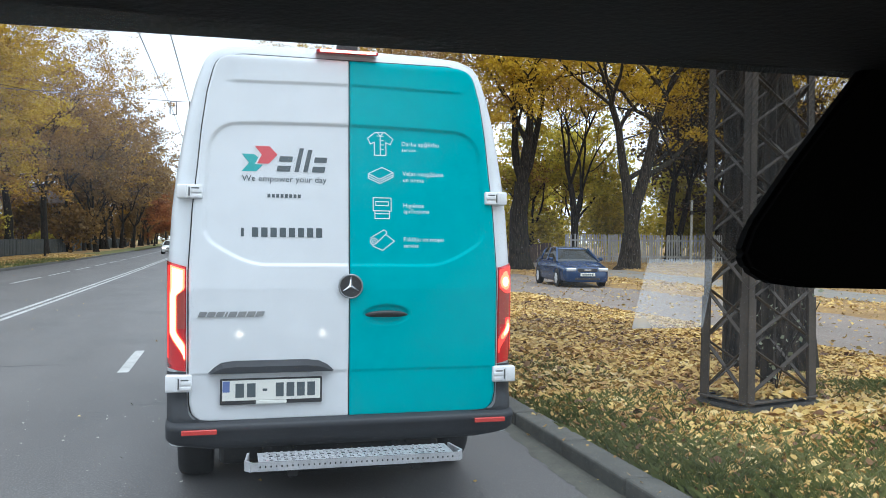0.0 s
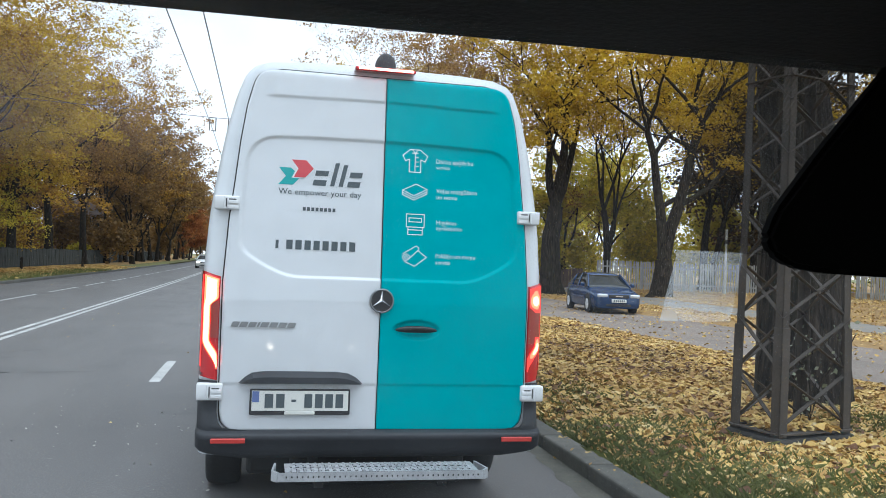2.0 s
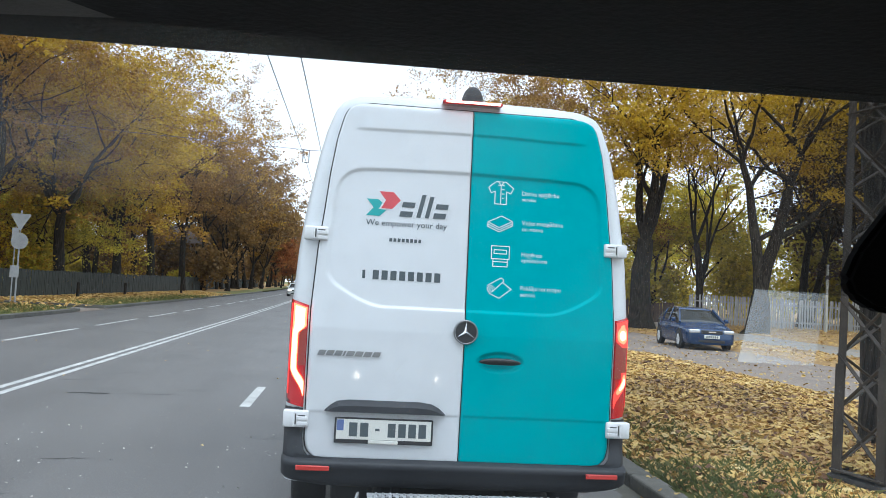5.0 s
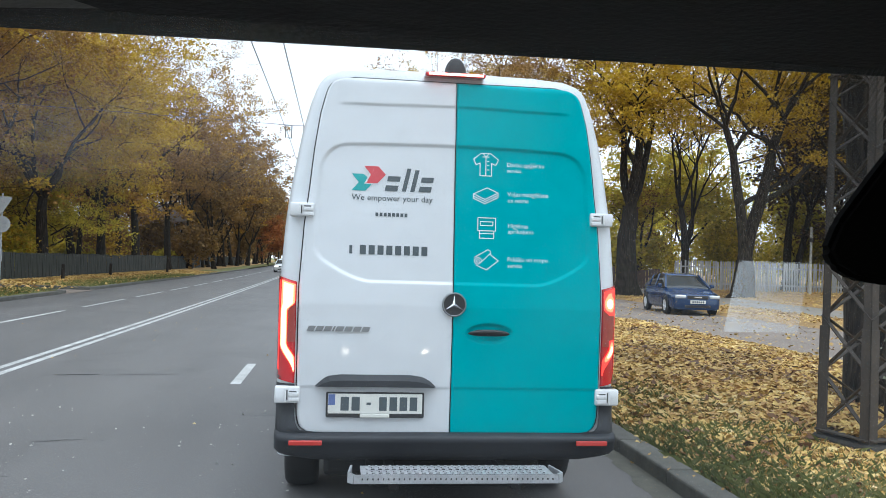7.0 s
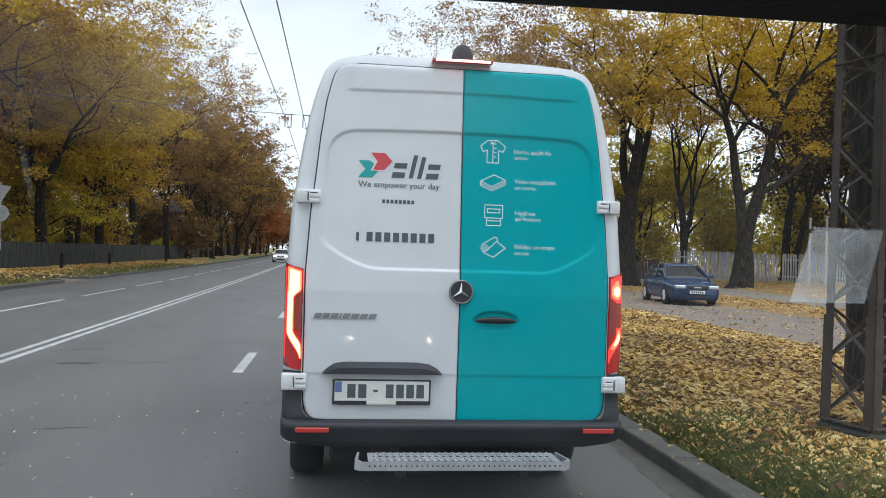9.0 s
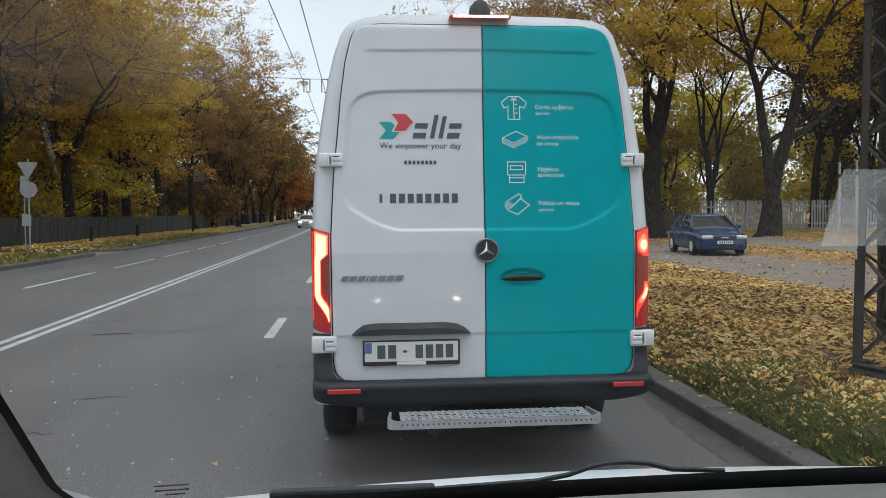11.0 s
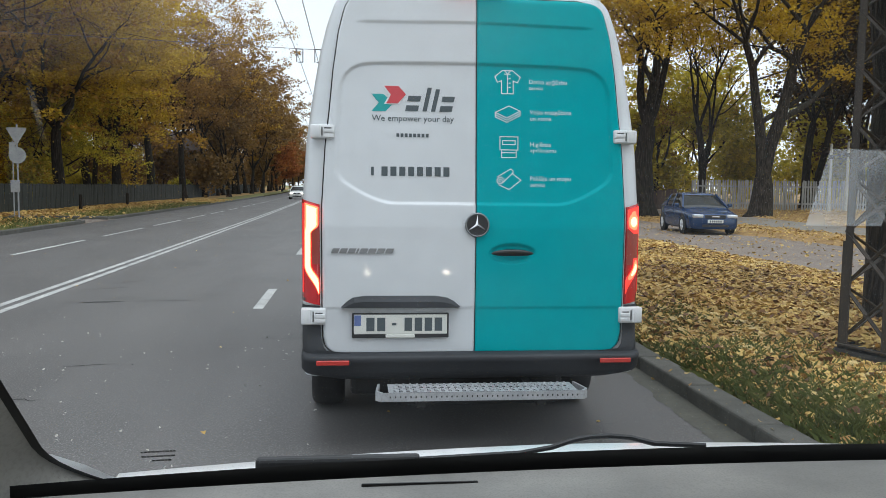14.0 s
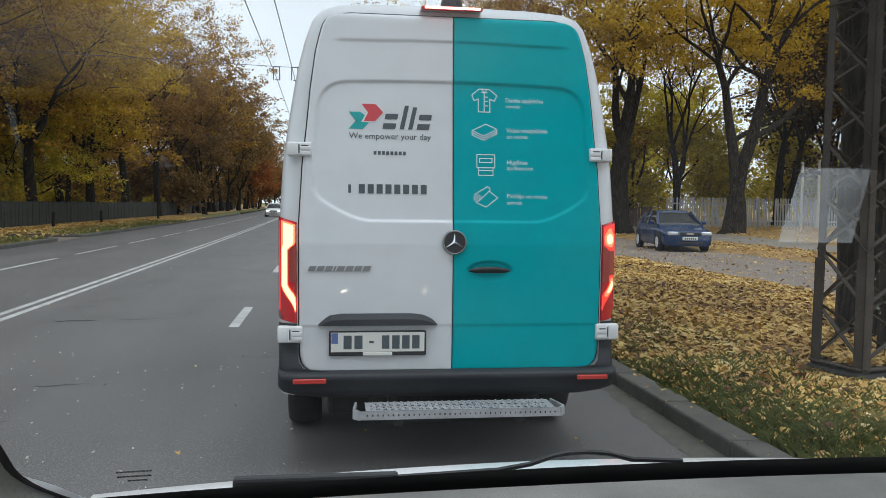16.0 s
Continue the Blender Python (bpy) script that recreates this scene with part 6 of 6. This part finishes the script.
plant(dark_t, (35.5, 50, 0.5), 130, 1.25, "dense dark tree with rusty leaves behind the fence")
plant(near_t, (6.25, 8.35, 0.12), 10, 1.0, "dark-trunked tree beside the lattice mast")
for x, y, k, s in ((12.0, 58, maple_a, 1.0), (13.5, 76, maple_c, 1.1), (12, 98, maple_a, 1.0), (12.5, 120, thin_, 0.9), (12, 150, thin_, 0.9), (17, 64, gold, 0.8), (26, 58, green, 0.85), (34, 57, green, 0.72), (21.5, 56, green, 0.8),
                   (40, 44, maple_c, 0.9), (45, 40, green, 0.8), (38, 30, maple_c, 1.0), (22, 80, gold, 0.85), (32, 75, green, 0.85), (46, 62, green, 0.7), (18, 104, brown_far, 0.9), (10.2, 55, brown, 1.0), (9.4, 45, thin_, 0.9), (10.5, 69, ochre, 1.0), (8.4, 84, brown_far, 1.0), (27, 20, maple_a, 1.0), (50, 48, gold, 1.0)):
    if y > 50 and x > 14:
        k = {id(gold): gold_far, id(green): green_far}.get(id(k), k)
    plant(k, (x + bend(y), y, ground_right(x + bend(y), y)), rng_t.uniform(0, 360), s, "autumn tree beyond the service road")
for x, y in ((-10, 235), (9, 230), (-3, 290), (4, 300), (14, 250), (-17, 240), (-14, 205), (12, 205)):
    plant(brown_far, (x + bend(y), y, 0), rng_t.uniform(0, 360), 0.85, "hazy brown tree where the street ends")
# Unseen trees added behind the camera, only for reflections and to close the surroundings.
for x, y, k in ((-14.5, -14, ochre), (-15, -30, brown), (-14, -46, ochre), (-14, -66, brown), (12, -10, maple_a), (11, -26, ochre), (10, -42, brown), (10, -62, ochre), (-22, -24, ochre), (18, -34, brown), (3, -110, ochre), (-6, -118, brown), (9, -104, brown), (-13, -96, ochre), (12, -84, brown)):
    plant(behind_far, (x, y, 0.1), rng_t.uniform(0, 360), 1.0, "unseen tree added behind the car for its reflection")


for k in range(14):
    y = 92 + 11 * k
    plant(dusk_far, (-12.2 - (k * 3 % 4) * 0.7 + bend(y), y, 0.1), rng_t.uniform(0, 360), 0.9 + 0.03 * (k % 4), "dull brown tree overhanging the far street")
rust_far = light_kind(18, 15, 0.5, 3.0, 5, 0.6, 8000, 0.28, 0.4, leafy("rust_leaves", [(0.0, (0.2, 0.06, 0.02)), (0.5, (0.42, 0.14, 0.035)), (1.0, (0.55, 0.26, 0.06))], 0.38), depth=4)
for y in (168,):
    plant(rust_far, (-10.6 + bend(y), y, 0.1), y, 0.85, "rust-red tree overhanging the far street")
for k in range(5):
    plant(dusk_far, (-24 + 6.5 * k, 262 + 6 * (k % 2), 0), rng_t.uniform(0, 360), 1.0, "dull brown tree where the street ends")


def thicket(name, spots, material, label, count, size, seed):
    """Bushes: many leaves gathered in uneven heaps."""
    rng = np.random.default_rng(seed)
    pts = []
    for x, y, r, h in spots:
        k = rng.normal(size=(count, 3))
        k /= np.linalg.norm(k, axis=1)[:, None]
        k *= (rng.random(count) ** 0.4)[:, None] * (0.75 + 0.35 * np.sin(k[:, :1] * 5 + x) * np.cos(k[:, 1:2] * 4 + y))
        pts.append(np.stack([x + k[:, 0] * r, y + k[:, 1] * r * 0.8, 0.2 + h * 0.5 * (1 + k[:, 2])], 1))
    me = leaf_cards(np.concatenate(pts), size, rng, material, name, lie=1.0)
    return tagged(new(name, me), label, "bushes", "", "stuff")


rng_b = random.Random(9)
thicket("undergrowth", [(-13.5 - (k * 5 % 9) + bend(86 + 6 * k), 86 + 6 * k, 3.0, 5 + (k * 7 % 5)) for k in range(26)], L_DUSK, "dense brown thicket along the far park edge", 1500, 0.36, 13)
thicket("undergrowth", [(8.5 + bend(130 + 11 * k), 130 + 11 * k, 3.5, 7) for k in range(14)], L_DUSK, "brown thicket along the far verge", 1200, 0.45, 14)
thicket("undergrowth", [(-66 + 6 * k, 300 + 9 * (k % 4), 6, 10 + k % 3 * 2) for k in range(18)], L_DUSK, "hazy brown trees closing the street", 1800, 0.85, 15)
thicket("undergrowth", [(rng_b.uniform(-36, -23), 20 + 3.2 * k, rng_b.uniform(2.5, 4), rng_b.uniform(5, 9)) for k in range(32)], L_DUSK, "dense dull thicket behind the park fence", 1100, 0.36, 16)
thicket("undergrowth", [(rng_b.uniform(14, 48), rng_b.uniform(52, 70), rng_b.uniform(2.5, 4), rng_b.uniform(4, 8.5)) for k in range(46)], L_GREEN, "yellow-green undergrowth behind the fences", 1100, 0.26, 3)
thicket("undergrowth", [(rng_b.uniform(-58, -40), rng_b.uniform(14, 150), rng_b.uniform(3, 5), rng_b.uniform(6, 11)) for k in range(46)], L_BROWN, "brown thicket deep in the park", 900, 0.58, 4)
thicket("undergrowth", [(rng_b.uniform(-34, -16.5), rng_b.uniform(30, 130), rng_b.uniform(1.5, 2.5), rng_b.uniform(1.5, 4)) for k in range(26)], L_GREEN, "low bushes between the park trees", 900, 0.28, 5)
thicket("undergrowth", [(rng_b.uniform(50, 75), rng_b.uniform(10, 90), rng_b.uniform(3, 5), rng_b.uniform(5, 11)) for k in range(24)], L_OCHRE, "ochre thicket far behind the fences", 1300, 0.45, 6)

# ---------------------------------------------------------------- fallen leaves and grass
rng = np.random.default_rng(31)


def litter(name, n, x0, x1, y0, y1, size, material, label, density=None, lift=0.01, seed=1, ground=ground_right, flat=0.55):
    rg = np.random.default_rng(seed)
    x, y = rg.uniform(x0, x1, n), rg.uniform(y0, y1, n)
    if density is not None:
        keep = rg.random(n) < density(x, y)
        x, y = x[keep], y[keep]
    z = np.array([ground(a, b) for a, b in zip(x, y)]) + lift + rg.random(len(x)) * 0.035
    m = len(x)
    up = np.stack([rg.normal(0, 0.38, m), rg.normal(0, 0.38, m), np.ones(m)], 1)
    up /= np.linalg.norm(up, axis=1)[:, None]
    t = rg.uniform(0, 6.283, m)
    a = np.stack([np.cos(t), np.sin(t), np.zeros(m)], 1)
    a -= up * (a * up).sum(1)[:, None]
    a /= np.linalg.norm(a, axis=1)[:, None]
    b = np.cross(up, a)
    s = (size * rg.uniform(0.55, 1.25, m))[:, None]
    c = np.stack([x, y, z], 1)
    # a lobed leaf: six corners round a sunken middle
    rim = []
    for k in range(6):
        ang = math.pi * k / 3
        rad = (0.56 if k % 2 == 0 else 0.36) * (0.8 + 0.4 * rg.random((m, 1)))
        rim.append(c + (a * math.cos(ang) + b * math.sin(ang)) * s * rad + up * s * rg.uniform(-0.08, 0.34, (m, 1)))
    v = np.stack(rim, 1).reshape(-1, 3)
    f = np.arange(6 * m, dtype=np.int32).reshape(-1, 6)
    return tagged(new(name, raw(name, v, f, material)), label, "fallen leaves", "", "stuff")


def grassy(x, y):
    """Share of bare grass: near the kerb and near the camera, in patches."""
    p = np.array([noise.noise((a * 0.55, b * 0.4, 1.5)) for a, b in zip(x, y)])
    near = np.clip((4.9 - x + 0.9 * p) / 1.7, 0, 1) * np.clip((11.5 - y + 3 * p) / 5.0, 0.1, 1)
    lush = np.clip((6.6 - x + 1.2 * p) / 1.2, 0, 1) * np.clip((6.0 - y + 1.4 * p) / 1.8, 0, 1) * 0.8
    shade = 0.75 * np.exp(-((x - 6.5) ** 2 / 0.45 + (y - 7.3) ** 2 / 0.6))
    return np.clip(np.maximum(np.maximum(near, lush), shade), 0, 1)


litter("fallen_leaves", 13000, 2.9, 9.0, 17, 24, 0.1, L_LITTER, "maple leaves lying further along the verge", seed=22)
litter("fallen_leaves", 125000, 2.9, 9.0, 2.5, 17.2, 0.076, L_LITTER, "pale yellow and tan maple leaves on the verge", lambda x, y: 1 - 0.55 * grassy(x, y), seed=2, lift=0.02)
litter("fallen_leaves", 420, 4.38, 5.1, 6.22, 6.72, 0.085, L_LITTER, "leaves heaped on the footing inside the mast", lift=0.13, seed=33)
litter("fallen_leaves", 9000, 3.0, 8.8, 4.5, 19, 0.09, L_LITTERDARK, "dark wet brown leaves raked together", lambda x, y: np.exp(-((x - 5.9) ** 2 / 1.3 + (y - 11.4) ** 2 / 2.2)) + 0.28, lift=0.03, seed=3)
litter("fallen_leaves", 44000, 8.2, 34, 10, 48, 0.085, L_LITTER, "gold leaves scattered over path and strip", lambda x, y: np.where((x > 13.4) & (x < 16.4), 0.8, np.where(x < 13.4, 0.13, np.where((x > 16.3) & (x < 19.2), 0.07, 0.6))), lift=0.006, seed=4)
litter("fallen_leaves", 220, -4, 0.2, 4.2, 10, 0.02, L_SPECK, "tiny pale scraps scattered on the asphalt", lift=0.002, seed=15, ground=lambda x, y: 0.0)
litter("fallen_leaves", 160, -9, 2.5, 3, 40, 0.03, L_LITTER, "a few stray leaves on the asphalt", lift=0.004, seed=5, ground=lambda x, y: 0.0)
litter("fallen_leaves", 20000, 2.9, 9.0, -3, 2.6, 0.088, L_LITTER, "maple leaves on the verge beside the waiting car", lambda x, y: 1 - 0.4 * grassy(x, y), lift=0.02, seed=12)
litter("fallen_leaves", 15000, 2.9, 9.0, -16, -3, 0.11, L_LITTER, "maple leaves on the verge behind the waiting car", seed=25)
litter("fallen_leaves", 170, 2.58, 2.9, 3, 30, 0.035, L_LITTER, "small leaves caught along the kerb", lift=0.13, seed=7, ground=lambda x, y: 0.0 if x > 2.62 else -0.12)
litter("fallen_leaves", 26000, -15, -9.9, 22, 75, 0.15, L_LITTER, "gold leaves over the opposite lawn", lambda x, y: np.where((y > 31.5) & (y < 35.3), 0.05, np.clip((-10.3 - x) / 1.2, 0.12, 1)), seed=6, ground=ground_left)


def grass(n, x0, x1, y0, y1, h, seed, density=None, ground=ground_right, label="rough green grass along the kerb"):
    rg = np.random.default_rng(seed)
    x, y = rg.uniform(x0, x1, n), rg.uniform(y0, y1, n)
    keep = rg.random(n) < (grassy(x, y) if density is None else density(x, y))
    x, y = x[keep], y[keep]
    m = len(x)
    z = np.array([ground(a, b) for a, b in zip(x, y)])
    t = rg.uniform(0, 6.283, m)
    hh, ww, tip = h * rg.uniform(0.4, 1.3, m), rg.uniform(0.0015, 0.0042, m), rg.normal(0, 0.5, (m, 2))
    dx, dy = np.cos(t) * ww, np.sin(t) * ww
    v = np.stack([np.stack([x - dx, y - dy, z - 0.01], 1), np.stack([x + dx, y + dy, z - 0.01], 1),
                  np.stack([x + dx * 0.6 + tip[:, 0] * hh * 0.4, y + dy * 0.6 + tip[:, 1] * hh * 0.4, z + hh * 0.7], 1),
                  np.stack([x + tip[:, 0] * hh, y + tip[:, 1] * hh, z + hh], 1)], 1).reshape(-1, 3)
    f = np.arange(4 * m, dtype=np.int32).reshape(-1, 4)
    tagged(new("grass", raw("grass", v, f, L_GRASS)), label, "grass", "", "stuff")


grass(46000, 2.86, 6.5, 6, 14, 0.075, 8)
grass(95000, 2.86, 7.0, 2.2, 7.2, 0.09, 18)
grass(30000, 2.86, 7.0, -3, 2.4, 0.09, 28)
grass(26000, -14, -9.8, 18, 60, 0.12, 9, lambda x, y: np.where((y > 31.6) & (y < 35.2), 0, np.clip((x + 12.6) / 1.5, 0, 1)), ground_left, "short grass edging the opposite lawn")
# a weedy shoot inside the mast
bm = bmesh.new()
rng_w = random.Random(4)
pts = []
for k in range(4):
    p = Vector((0.0, 0, 0.12))
    d = Vector((rng_w.uniform(-0.05, 0.3), rng_w.uniform(-0.2, 0.2), 1)).normalized()
    for i in range(7):
        q = p + d * 0.135
        rod(p, q, 0.005, 0.004, 4, bm)
        pts += [tuple(q + Vector((rng_w.gauss(0, 0.05), rng_w.gauss(0, 0.05), rng_w.gauss(0, 0.03)))) for _ in range(1 + 2 * (i > 2))]
        d = (d + Vector((rng_w.gauss(0, 0.25), rng_w.gauss(0, 0.25), 0))).normalized()
        p = q
shoot = thing("sapling", (4.95, 6.5, 0.12), "small pale-leaved sapling growing inside the mast", "sapling")
part("stem", bm, M_BARK_PALE, shoot)
share("leaves", leaf_cards(pts, 0.042, np.random.default_rng(2), leafy("sage_leaves", [(0.0, (0.2, 0.23, 0.14)), (1.0, (0.45, 0.47, 0.35))], 0.2), "leaves"), shoot, "pale sage-green leaves")

# ---------------------------------------------------------------- kerb stones, last
kerb_right = tagged(new("kerb"), "dark worn concrete kerb along the leafy verge", "kerb", "", "structure")
bm = box(-0.105, 0.105, -0.494, 0.494, -0.12, 0.125, 0.018)
stone = bpy.data.meshes.new("kerb_stone")
bm.to_mesh(stone)
bm.free()
stone.materials.append(M_KERB)
for k in range(-8, 70):
    rx = 0.4 * noise.noise((k * 3.1, 0, 0))
    share("kerb_stone", stone, kerb_right, at=pose(2.735 + bend(k + 0.3) + 0.012 * noise.noise((k * 1.7, 2, 0)), k + 0.3, 0.008 * noise.noise((k * 2.3, 5, 0)), rx, 0, 0))
kerb_left = tagged(new("kerb_far"), "pale concrete kerb edging the opposite lawn", "kerb", "", "structure")
for k in range(0, 110):
    y = k - 4.5
    if 31.8 < y < 35.2:
        continue
    share("kerb_stone", stone, kerb_left, at=pose(-9.65 + bend(y), y, 0, 0, 0, 0))
